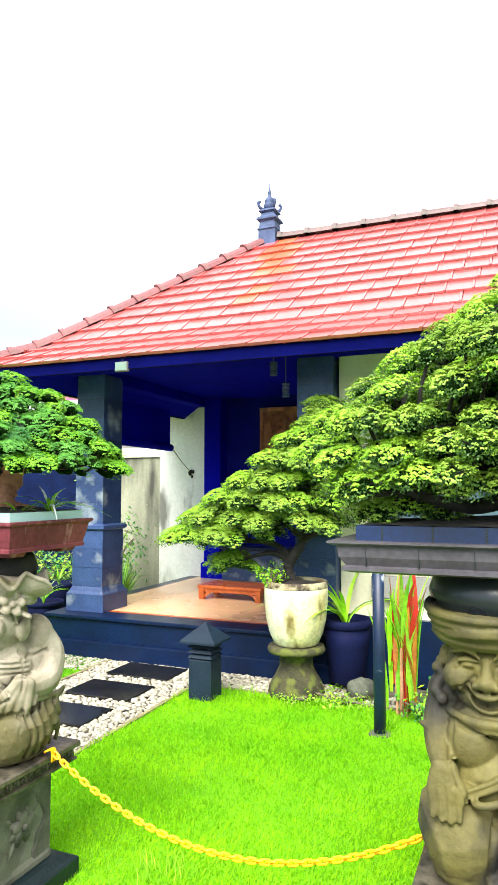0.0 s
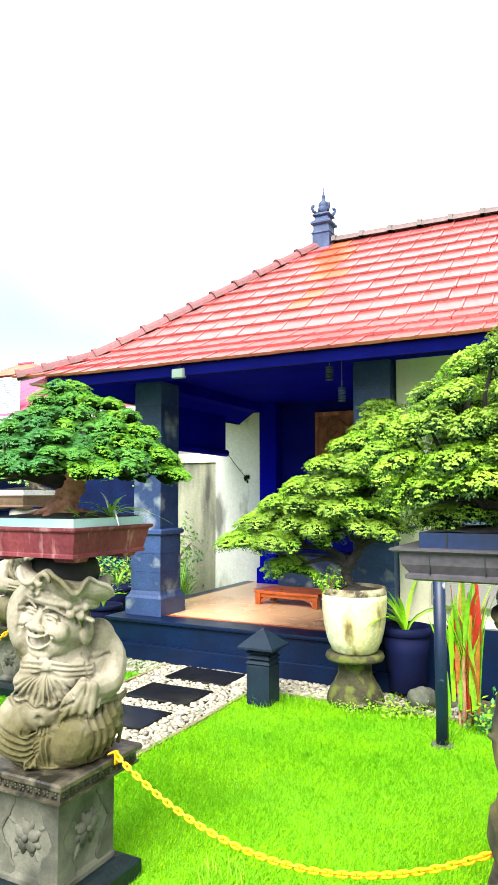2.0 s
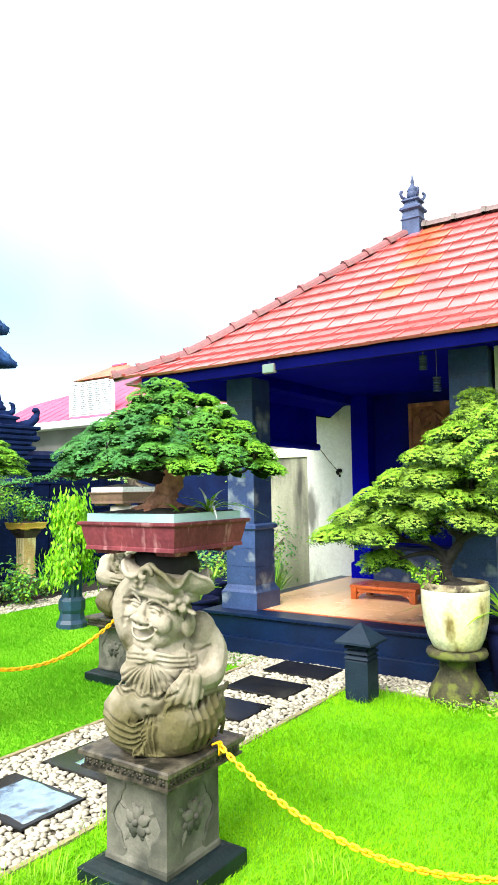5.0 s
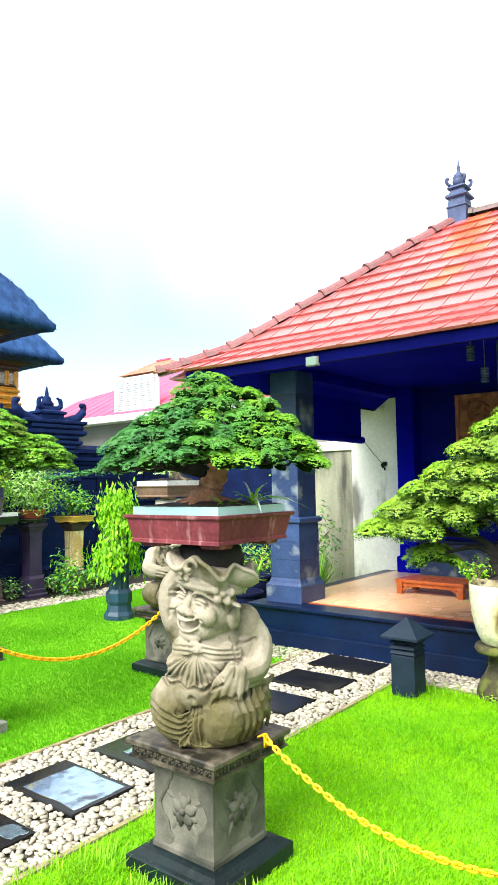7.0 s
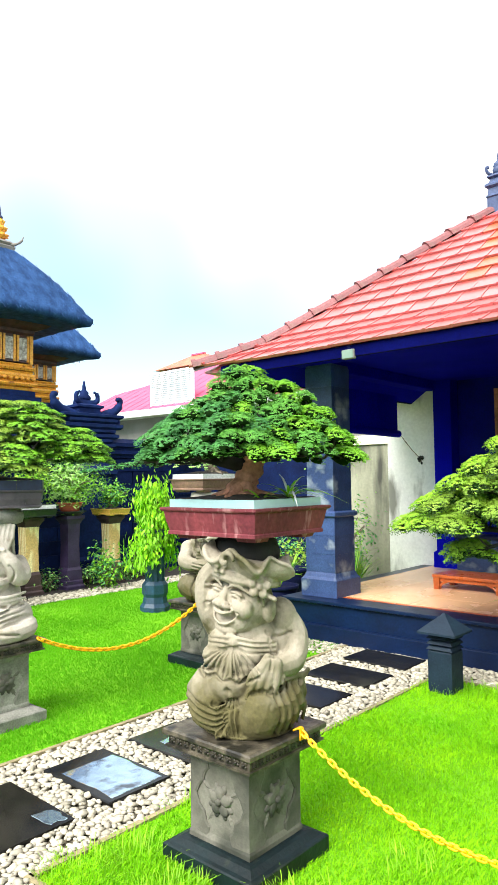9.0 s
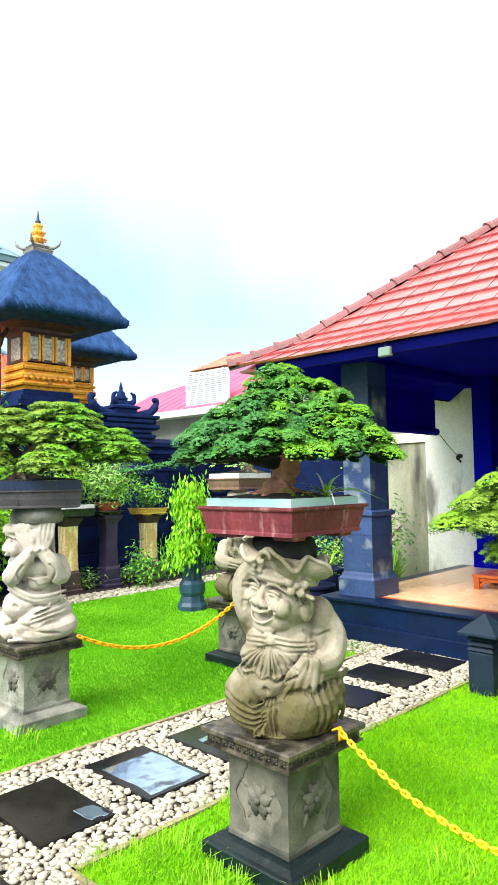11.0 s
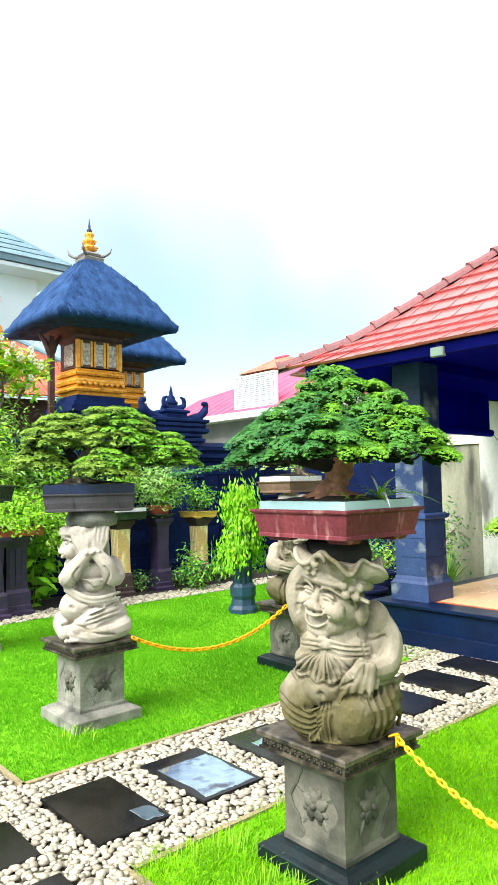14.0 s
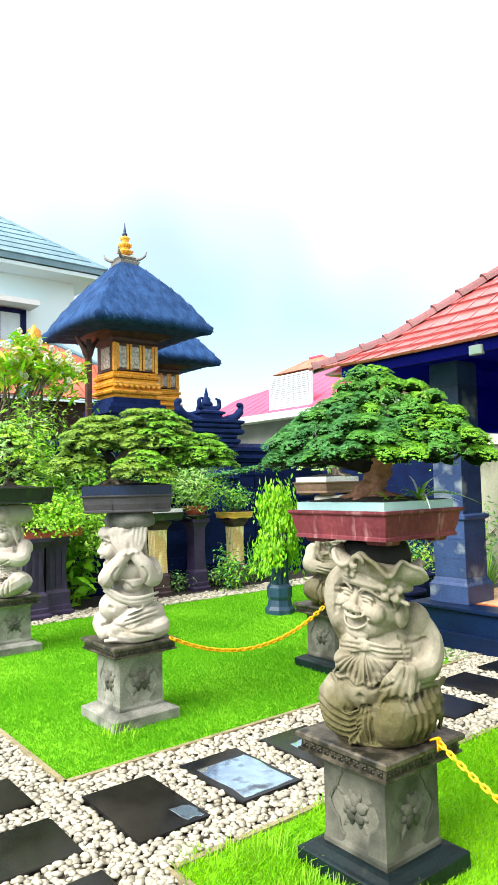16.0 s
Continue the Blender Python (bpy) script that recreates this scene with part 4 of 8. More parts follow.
def pedestal(x, y, label, plate=PLATE, base=WETBASE, shaft=PEDESTAL):
    """Square cast-stone pedestal: stepped base, flared shaft with reliefs, top plate with a band of rosettes."""
    p = thing("pedestal", pose(x, y, 0), label, "pedestal", "stone pedestals")
    part("base", stack([(0.235, 0.235, -0.02), (0.235, 0.235, 0.062), (0.230, 0.230, 0.068), (0.215, 0.215, 0.072), (0.19, 0.19, 0.088), (0.175, 0.175, 0.092)]), base, p, "stepped base slab")
    part("shaft", stack([(0.160, 0.160, 0.093), (0.160, 0.160, 0.110), (0.152, 0.152, 0.130), (0.149, 0.149, 0.18), (0.148, 0.148, 0.30), (0.150, 0.150, 0.385), (0.158, 0.158, 0.415), (0.178, 0.178, 0.432), (0.20, 0.20, 0.436)]), shaft, p, "flared shaft with carved flowers")
    part("top_plate", stack([(0.205, 0.205, 0.437), (0.226, 0.226, 0.440), (0.226, 0.226, 0.449), (0.217, 0.217, 0.451), (0.215, 0.215, 0.486), (0.232, 0.232, 0.489), (0.235, 0.235, 0.494), (0.234, 0.234, 0.507), (0.228, 0.228, 0.513)]), plate, p, "damp stained top plate")
    for rot in (0, 90, 180, 270):
        m = pose(0, 0, 0, 0, 0, rot)
        part("flower_relief", FLOWER_RELIEF, shaft, p).matrix_basis = m @ pose(0.004, -0.150, 0.262) @ Matrix.Diagonal((1.15, 1.3, 1.15, 1))
        for sx in (-1, 1):
            part("corner_relief", CORNER_RELIEF[sx, shaft is PALE_PED], shaft, p).matrix_basis = m @ pose(0, -0.147, 0)
        for lx, lz, la, ls in ((-0.030, 0.232, -150, 0.85), (0.036, 0.232, 150, 0.85), (-0.048, 0.292, -60, 0.7), (0.054, 0.292, 60, 0.7)):
            part("leaf_relief", LEAF_RELIEF, shaft, p).matrix_basis = m @ pose(lx, -0.147, lz, 0, la, 0) @ Matrix.Diagonal((ls, 0.55, ls, 1))
        for i in range(11):
            part("rosette", ROSETTE, plate, p).matrix_basis = m @ pose(-0.19 + i * 0.038, -0.217, 0.4685)
    return p


for (x, y), lb, pm, bm_ in zip(PEDS, ("weathered grey pedestal with carved flowers on wet grass", "grey carved pedestal with pale base on the lawn", "grey carved pedestal at the lawn's end", "grey carved pedestal beside the pebble path", "grey carved pedestal under a mossy statue"),
                               (PLATE,) * 5, (WETBASE, PALE_PED, PALE_PED, WETBASE, WETBASE)):
    pedestal(x, y, lb, pm, bm_, PALE_PED if bm_ is PALE_PED else PEDESTAL)


def limb(bm, pts, radii):
    c = curve_pts(pts, 5)
    k = len(c)
    rr = [float(np.interp(i / (k - 1), np.linspace(0, 1, len(radii)), radii)) for i in range(k)]
    tube(c, rr, 10, bm)
    for p, r in ((c[0], rr[0]), (c[-1], rr[-1])):
        blob(bm, p, (r, r, r))


def hand(bm, c, d, spread, s=1.0):
    """A carved hand: back of the hand, four fingers along d side by side, and a thumb."""
    c, d, w = Vector(c), Vector(d).normalized(), Vector(spread).normalized()
    for k in range(4):
        o = c + w * (k - 1.5) * 0.0235 * s + d * 0.010 * s
        ln = (0.080 - 0.007 * abs(k - 1.6)) * s
        limb(bm, [c - d * 0.045 * s + w * (k - 1.5) * 0.011 * s, o, o + d * ln * 0.5, o + d * ln], [0.019 * s, 0.0155 * s, 0.0108 * s, 0.0092 * s])
    limb(bm, [c - d * 0.03 * s + w * 0.02 * s, c + w * 0.045 * s + d * 0.01 * s, c + w * 0.050 * s + d * 0.035 * s], [0.017 * s, 0.0135 * s, 0.0105 * s])


def ridge(bm, pts, r=0.008):
    c = curve_pts(pts, 5)
    tube(c, [r * (0.55 + 0.45 * math.sin(math.pi * i / (len(c) - 1))) for i in range(len(c))], 6, bm)


def arc(c, r, z, a0, a1, n=9, drop=0.0):
    return [(c[0] + r[0] * math.cos(radians(a0 + (a1 - a0) * k / (n - 1))), c[1] + r[1] * math.sin(radians(a0 + (a1 - a0) * k / (n - 1))), z - drop * math.sin(math.pi * k / (n - 1))) for k in range(n)]


def engrave(me, cuts, turn=None, reach=0.16):
    """Chisel cuts: lines given in the front view (x, z), cut into the faces that look forward; turn: the frame of a turned head."""
    k = len(me.vertices)
    co, no = np.empty(k * 3), np.empty(k * 3)
    me.vertices.foreach_get("co", co)
    me.vertices.foreach_get("normal", no)
    co, no = co.reshape(-1, 3), no.reshape(-1, 3)
    q, qn = co, no
    inside = np.ones(k, bool)
    if turn is not None:
        inv = np.array(turn.inverted())
        q, qn = co @ inv[:3, :3].T + inv[:3, 3], no @ inv[:3, :3].T
        inside = (q[:, 1] < -0.03) & (np.abs(q[:, 2]) < reach)
    push = np.zeros(k)
    for pts, width, depth in cuts:
        c = np.array([p[:] for p in curve_pts([(x, 0, z) for x, z in pts], 6)])[:, [0, 2]]
        best = np.full(k, 9.0)
        for a, b in zip(c, c[1:]):
            d = b - a
            u = np.clip(((q[:, [0, 2]] - a) @ d) / max(d @ d, 1e-9), 0, 1)
            r = q[:, [0, 2]] - (a + u[:, None] * d)
            best = np.minimum(best, np.hypot(r[:, 0], r[:, 1]))
        push = np.maximum(push, 1.3 * depth * np.exp(-(best / width) ** 2) * (qn[:, 1] < 0.15) * inside)
    co -= no * push[:, None]
    me.vertices.foreach_set("co", co.ravel())
    me.update()


def carved_head(b, kind_, at):
    """A laughing carved head with its headdress, built round its centre facing -y and then set in place by the matrix at."""
    first = len(b.verts)
    wide = 1.14 if kind_ == "mossy" else 1.0
    blob(b, (0, 0, 0), (0.116 * wide, 0.108, 0.124), sub=3)
    blob(b, (0, -0.035, -0.065), (0.088 * wide, 0.074, 0.062), sub=3)
    blob(b, (0, -0.075, -0.108), (0.050 * wide, 0.036, 0.026), sub=3)
    for s in (-1, 1):
        blob(b, (s * 0.066 * wide, -0.080, -0.014), (0.046, 0.040, 0.042), sub=3)
        blob(b, (s * 0.120 * wide, 0.015, -0.012), (0.020, 0.030, 0.046), sub=3)
        ridge(b, [(s * 0.014, -0.112, 0.044), (s * 0.05, -0.110, 0.064), (s * 0.095 * wide, -0.072, 0.040)], 0.008)
        blob(b, (s * 0.050, -0.098, 0.030), (0.029, 0.016, 0.014), sub=3)
        blob(b, (s * 0.025, -0.122, -0.016), (0.018, 0.018, 0.015))
        for k in range(4):
            ridge(b, [(s * (0.03 + 0.022 * k), -0.098 + 0.014 * k, 0.090), (s * (0.05 + 0.022 * k), -0.094 + 0.016 * k, 0.070 - 0.006 * k), (s * (0.078 + 0.014 * k), -0.074 + 0.018 * k, 0.058 - 0.018 * k)], 0.007)
    limb(b, [(0, -0.100, 0.042), (0, -0.114, 0.012), (0, -0.120, -0.006)], [0.011, 0.015, 0.020])
    blob(b, (0, -0.122, -0.012), (0.026, 0.024, 0.021))
    ridge(b, [(-0.070, -0.084, -0.026), (-0.036, -0.116, -0.042), (0, -0.124, -0.047), (0.036, -0.116, -0.042), (0.070, -0.084, -0.026)], 0.010)
    ridge(b, [(-0.062, -0.082, -0.036), (-0.036, -0.104, -0.074), (0, -0.110, -0.086), (0.036, -0.104, -0.074), (0.062, -0.082, -0.036)], 0.010)
    ridge(b, arc((0, 0), (0.122 * wide, 0.116), 0.082, 0, 360, 17), 0.021)
    ridge(b, arc((0, 0), (0.126 * wide, 0.120), 0.100, 0, 360, 17), 0.012)
    if kind_ == "raised":
        # cap with a deep ruffled brim
        n, lobes = 132, 6

        def brim(r0, z0, amp, k, dz=0.0):
            u = 2 * math.pi * k / n
            g = math.sin(lobes * u + 0.4)
            return ((r0 + 0.9 * amp * g) * math.cos(u), (r0 * 0.93 + 0.9 * amp * g) * math.sin(u), z0 + amp * math.cos(lobes * u + 1.2) + 0.35 * amp * math.sin(2 * lobes * u) + dz)
        rings = []
        for r0, z0, w0, t0 in ((0.10, 0.104, 0.0, -0.010), (0.138, 0.124, 0.010, -0.012), (0.160, 0.148, 0.019, -0.012), (0.168, 0.164, 0.024, -0.010), (0.168, 0.164, 0.024, 0.010), (0.152, 0.160, 0.017, 0.012), (0.11, 0.150, 0.0, 0.012)):
            rings.append([b.verts.new(brim(r0, z0, w0, k, t0)) for k in range(n)])
        for lo, hi in zip(rings, rings[1:]):
            for k in range(n):
                b.faces.new((lo[k], lo[(k + 1) % n], hi[(k + 1) % n], hi[k]))
        b.faces.new(rings[0][::-1])
        b.faces.new(rings[-1])
        ridge(b, [brim(0.170, 0.164, 0.024, k * 1.5) for k in range(89)], 0.013)
        for x, y, z, s in ((-0.122, -0.106, 0.150, -1), (0.040, -0.160, 0.155, 1)):
            ridge(b, [(x + s * (0.030 - 0.0025 * j) * math.cos(0.7 * j), y - 0.002 * j, z + (0.030 - 0.0025 * j) * math.sin(0.7 * j)) for j in range(10)], 0.012)
        for fx, fy, fz, fs in ((0.120, -0.060, 0.078, 1.05), (-0.01, -0.138, 0.118, 0.7)):
            blob(b, (fx * 1.05, fy * 1.12, fz), (0.011 * fs,) * 3)
            for k in range(5):
                a = radians(72 * k + 20)
                blob(b, (fx + 0.026 * fs * math.cos(a) * (0.75 if fx else 1), fy + 0.020 * fs * math.cos(a) * (1 if fx else 0) - 0.004, fz + 0.028 * fs * math.sin(a)), (0.018 * fs, 0.014 * fs, 0.017 * fs))
        for k in range(3):
            blob(b, (0.132 + 0.010 * k, -0.030 + 0.01 * k, 0.050 - 0.004 * k), (0.014, 0.024, 0.009), (0, 20, 40))
    elif kind_ == "mossy":
        for k in range(4):
            ridge(b, arc((0, 0.0), (0.146 + 0.008 * k, 0.130 + 0.008 * k), 0.086 + 0.022 * k, 0, 360, 17), 0.014)
        blob(b, (0, 0.0, 0.11), (0.155, 0.135, 0.05), sub=3)
        for z0, z1, r in ((0.084, 0.156, 0.017), (0.108, 0.132, 0.013), (0.156, 0.088, 0.015), (0.132, 0.104, 0.012)):
            ridge(b, [(-0.155, -0.03, z0), (-0.06, -0.135, z0 * 0.6 + z1 * 0.4), (0.06, -0.138, z0 * 0.4 + z1 * 0.6), (0.160, -0.03, z1)], r)
        blob(b, (0, 0, 0.15), (0.145, 0.13, 0.022), sub=3)
        for s in (-1, 1):
            for k in range(6):
                blob(b, (s * (0.142 + 0.012 * math.sin(k * 2.2)), -0.012 - 0.012 * k, -0.005 - 0.016 * k), (0.017, 0.017, 0.017))
    else:
        for k in range(12):
            a = 2 * math.pi * k / 12
            blob(b, (0.112 * math.cos(a), 0.104 * math.sin(a), 0.088), (0.028, 0.028, 0.034))
        blob(b, (0, 0, 0.09), (0.122, 0.115, 0.05), sub=3)
        for k in range(9):
            a = radians(-10 + 25 * k)
            limb(b, [(0.112 * math.cos(a), 0.104 * math.sin(a), 0.07), (0.130 * math.cos(a + 0.1), 0.124 * math.sin(a + 0.1), 0.0), (0.132 * math.cos(a + 0.25), 0.13 * math.sin(a + 0.25), -0.09 - 0.02 * (k % 3))], [0.018, 0.016, 0.009])
    b.verts.ensure_lookup_table()
    for v in b.verts[first:]:
        v.co = at @ v.co


SMILE = [([(-0.054, -0.040), (-0.030, -0.062), (0, -0.069), (0.030, -0.062), (0.054, -0.040)], 0.0085, 0.016),
         ([(-0.032, -0.004), (-0.060, -0.030), (-0.080, -0.034), (-0.078, -0.058)], 0.005, 0.006), ([(0.032, -0.004), (0.060, -0.030), (0.080, -0.034), (0.078, -0.058)], 0.005, 0.006),
         ([(-0.024, 0.026), (-0.050, 0.034), (-0.082, 0.020)], 0.0045, 0.009), ([(0.024, 0.026), (0.050, 0.034), (0.082, 0.020)], 0.0045, 0.009),
         ([(-0.030, 0.046), (-0.055, 0.052), (-0.085, 0.038)], 0.004, 0.004), ([(0.030, 0.046), (0.055, 0.052), (0.085, 0.038)], 0.004, 0.004)]


def statue(kind_, m, material, label):
    """A squat carved stone figure, sitting with folded legs and facing -y, fused into one solid and chiselled."""
    b = bmesh.new()
    fine = kind_ in ("raised", "mossy")
    delta = radians({"raised": 27, "hands_up": 45, "mossy": 12, "crossed": 0}[kind_])

    def at(u, w, z):
        """A place given across (u), towards the path (w) and up."""
        return (math.cos(delta) * u + math.sin(delta) * w, math.sin(delta) * u - math.cos(delta) * w, z)

    def lump(u, w, z, r, sub=3):
        blob(b, at(u, w, z), r, (0, 0, math.degrees(delta)), sub)

    def bend(pts, radii):
        limb(b, [at(*p) for p in pts], radii)

    def fold(pts, r):
        ridge(b, [at(*p) for p in pts], r)

    def way(u, w, z):
        return Vector(at(u, w, z))

    cuts = []
    if kind_ == "raised":
        head = pose(*at(-0.015, 0.035, 0.490), -5, 8, -16) @ Matrix.Diagonal((1.24, 1.16, 1.02, 1))
        lump(0.0, 0.0, 0.085, (0.19, 0.15, 0.10))
        lump(0.0, 0.02, 0.23, (0.165, 0.125, 0.13))
        lump(-0.01, 0.02, 0.345, (0.155, 0.11, 0.10))
        lump(-0.075, 0.085, 0.185, (0.115, 0.105, 0.088))
        lump(-0.105, 0.085, 0.335, (0.072, 0.055, 0.058))
        lump(0.055, 0.085, 0.315, (0.085, 0.055, 0.062))
        lump(0.145, 0.01, 0.315, (0.06, 0.07, 0.10))
        # raised arm and the arm laid on the knee
        bend([(-0.135, 0.0, 0.385), (-0.185, 0.02, 0.47), (-0.192, 0.03, 0.56), (-0.135, 0.04, 0.625)], [0.062, 0.050, 0.042, 0.032])
        lump(0.150, -0.01, 0.405, (0.080, 0.080, 0.082))
        bend([(0.150, -0.01, 0.41), (0.215, 0.0, 0.335), (0.205, 0.075, 0.265), (0.135, 0.140, 0.248)], [0.072, 0.064, 0.054, 0.040])
        for k in range(9):
            a = radians(40 * k)
            lump(0.148 + 0.010 * math.cos(a), 0.128 + 0.040 * math.cos(a + 1.3), 0.246 + 0.046 * math.sin(a), (0.012, 0.012, 0.012), 2)
        hand(b, at(0.085, 0.188, 0.225), way(-0.42, 0.20, -0.85), way(-0.85, 0.1, 0.35), 1.3)
        # knees and feet
        bend([(-0.10, 0.0, 0.11), (-0.185, 0.055, 0.150), (-0.175, 0.115, 0.095), (-0.10, 0.15, 0.045)], [0.085, 0.088, 0.082, 0.045])
        bend([(0.15, -0.02, 0.11), (0.185, 0.02, 0.135), (0.145, 0.10, 0.10), (0.055, 0.160, 0.095)], [0.082, 0.084, 0.088, 0.100])
        lump(0.045, 0.165, 0.070, (0.098, 0.075, 0.075))
        for k in range(5):
            lump(-0.135 + 0.021 * k, 0.190 - 0.006 * k, 0.020, (0.011, 0.022, 0.013), 2)
        # breast band, knot, fanned drapery
        for z, r in ((0.362, 0.011), (0.345, 0.015), (0.326, 0.012)):
            fold([(-0.175, 0.03, z - 0.004), (-0.12, 0.138, z), (-0.065, 0.148, z), (0.02, 0.145, z - 0.018), (0.09, 0.120, z - 0.024), (0.15, 0.06, z - 0.02)], r)
        lump(-0.060, 0.152, 0.338, (0.018, 0.016, 0.026), 2)
        lump(-0.130, 0.085, 0.285, (0.072, 0.075, 0.052))
        lump(-0.010, 0.110, 0.280, (0.080, 0.062, 0.056))
        for k in range(6):
            eu, ew, ez = -0.200 + 0.022 * k, 0.085 + 0.017 * k, 0.245 - 0.003 * k
            fold([(-0.062, 0.158, 0.334 - 0.003 * k), (-0.062 * 0.5 + eu * 0.5 - 0.006, ew * 0.5 + 0.085, 0.305 - 0.008 * k), (eu, ew + 0.006, ez)], 0.009)
        for k in range(6):
            eu, ew, ez = -0.070 + 0.020 * k, 0.182 - 0.009 * k, 0.226 + 0.004 * k
            fold([(-0.058, 0.160, 0.332 - 0.002 * k), (-0.058 * 0.5 + eu * 0.5, 0.174 - 0.002 * k, 0.280 + 0.003 * k), (eu, ew, ez)], 0.009)
        fold([(-0.208, 0.07, 0.242), (-0.175, 0.115, 0.226), (-0.140, 0.145, 0.236), (-0.100, 0.165, 0.226)], 0.009)
        lump(-0.02, 0.115, 0.245, (0.072, 0.060, 0.035))
        fold([(-0.080, 0.180, 0.226), (-0.045, 0.178, 0.216), (0.000, 0.160, 0.228), (0.045, 0.13, 0.240)], 0.009)
        # waist cloth and its folds over the legs
        for dz, r in ((0.0, 0.012), (-0.022, 0.010), (-0.044, 0.010), (-0.066, 0.009)):
            fold([(-0.262, 0.03, 0.150 + dz), (-0.225, 0.125, 0.128 + dz), (-0.150, 0.185, 0.112 + dz * 0.8), (-0.09, 0.175, 0.125 + dz * 0.5)], r)
        for du in range(4):
            fold([(-0.09 + 0.016 * du, 0.168, 0.135), (-0.105 + 0.022 * du, 0.190, 0.075), (-0.075 + 0.016 * du, 0.185, 0.012)], 0.011)
        for k in range(5):
            fold([(0.10 + 0.030 * k, 0.20 - 0.028 * k, 0.175 - 0.004 * k), (0.135 + 0.030 * k, 0.195 - 0.034 * k, 0.10), (0.125 + 0.030 * k, 0.18 - 0.034 * k, 0.025)], 0.010)
        fold([(0.12, 0.16, 0.19), (0.19, 0.10, 0.205), (0.25, 0.02, 0.19), (0.28, -0.02, 0.205)], 0.016)
        lump(0.0, 0.02, 0.010, (0.21, 0.185, 0.03))
        for k in range(5):
            cuts.append(([(-0.265, 0.155 - 0.026 * k), (-0.20, 0.128 - 0.026 * k), (-0.13, 0.104 - 0.020 * k), (-0.085, 0.130 - 0.016 * k)], 0.0060, 0.013))
        for k in range(4):
            cuts.append(([(-0.080 + 0.012 * k, 0.140), (-0.112 + 0.024 * k, 0.080), (-0.075 + 0.012 * k, 0.008)], 0.0055, 0.012))
        for k in range(5):
            cuts.append(([(0.105 + 0.032 * k, 0.185), (0.148 + 0.030 * k, 0.10), (0.110 + 0.034 * k, 0.012)], 0.0060, 0.014))
        cuts.append(([(-0.030, 0.012), (-0.042, 0.09), (-0.005, 0.160), (0.06, 0.180), (0.11, 0.165)], 0.0065, 0.014))
        cuts += [([(-0.15, 0.130), (-0.085, 0.110), (-0.03, 0.128)], 0.0065, 0.010), ([(-0.088, 0.178), (-0.080, 0.172)], 0.010, 0.014), ([(0.085, 0.375), (0.130, 0.350), (0.200, 0.362)], 0.006, 0.012), ([(0.098, 0.345), (0.108, 0.300), (0.102, 0.255)], 0.006, 0.005)]
        for z in (0.354, 0.336, 0.318):
            cuts.append(([(-0.185, z), (-0.11, z + 0.004), (-0.085, z)], 0.004, 0.006))
            cuts.append(([(-0.035, z - 0.004), (0.04, z - 0.016), (0.125, z - 0.022)], 0.004, 0.006))
        for eu, ez in ((-0.215, 0.262), (-0.195, 0.238), (-0.165, 0.226), (-0.135, 0.226), (-0.105, 0.222), (-0.055, 0.215), (-0.030, 0.214), (-0.005, 0.222), (0.025, 0.232), (0.05, 0.250)):
            cuts.append(([(-0.062 + (eu + 0.062) * 0.12, 0.328), (-0.062 * 0.45 + eu * 0.55 - 0.004, 0.290 + (ez - 0.22) * 0.4), (eu, ez)], 0.0045, 0.009))
        cuts.append(([(-0.225, 0.235), (-0.180, 0.216), (-0.145, 0.228), (-0.110, 0.212), (-0.075, 0.214), (-0.035, 0.200), (0.0, 0.214), (0.05, 0.228)], 0.0055, 0.012))
    elif kind_ == "hands_up":
        head = pose(*at(-0.045, -0.005, 0.555), 4, 0, -42) @ Matrix.Scale(1.10, 4)
        lump(0.0, 0.0, 0.085, (0.17, 0.15, 0.09))
        lump(0.01, 0.0, 0.26, (0.135, 0.115, 0.14))
        lump(0.0, 0.02, 0.40, (0.14, 0.10, 0.085))
        lump(-0.085, 0.055, 0.205, (0.110, 0.105, 0.095))
        lump(0.01, 0.095, 0.335, (0.066, 0.05, 0.052))
        lump(0.0, 0.095, 0.415, (0.085, 0.05, 0.06))
        for s, e in ((-1, (-0.135, 0.125, 0.385)), (1, (0.125, 0.115, 0.375))):
            bend([(s * 0.115 + 0.01, -0.01, 0.435), (s * 0.140 + 0.005, 0.075, 0.385), e, (s * 0.085, 0.150, 0.455), (s * 0.022, 0.145, 0.525)], [0.056, 0.056, 0.058, 0.048, 0.036])
            for j in range(7):
                lump(s * 0.022 + 0.036 * math.cos(j * 0.9), 0.147 + 0.036 * math.sin(j * 0.9), 0.530 + 0.004 * s, (0.012, 0.012, 0.011), 2)
            hand(b, at(s * 0.052 - 0.005, 0.135, 0.590), way(s * 0.22 - 0.06, -0.12, 0.9), way(-0.95 * s, 0.2, 0.1), 1.1)
        # crossed legs, cloth round the hips with a pointed end
        bend([(0.13, -0.02, 0.13), (0.05, 0.085, 0.145), (-0.07, 0.135, 0.085)], [0.085, 0.090, 0.058])
        bend([(-0.10, 0.13, 0.055), (0.02, 0.165, 0.048), (0.165, 0.09, 0.065), (0.19, 0.02, 0.08)], [0.040, 0.056, 0.060, 0.048])
        bend([(-0.10, 0.0, 0.12), (-0.165, 0.03, 0.11), (-0.155, 0.085, 0.055)], [0.075, 0.072, 0.05])
        for k in range(5):
            lump(-0.150 + 0.021 * k, 0.168, 0.022, (0.011, 0.020, 0.013), 2)
        for dz, r in ((0.0, 0.016), (-0.022, 0.014), (-0.042, 0.011)):
            fold([(-0.165, 0.075, 0.345 + dz), (-0.10, 0.135, 0.300 + dz), (-0.02, 0.150, 0.262 + dz), (0.07, 0.130, 0.258 + dz), (0.17, 0.06, 0.275 + dz * 1.4)], r)
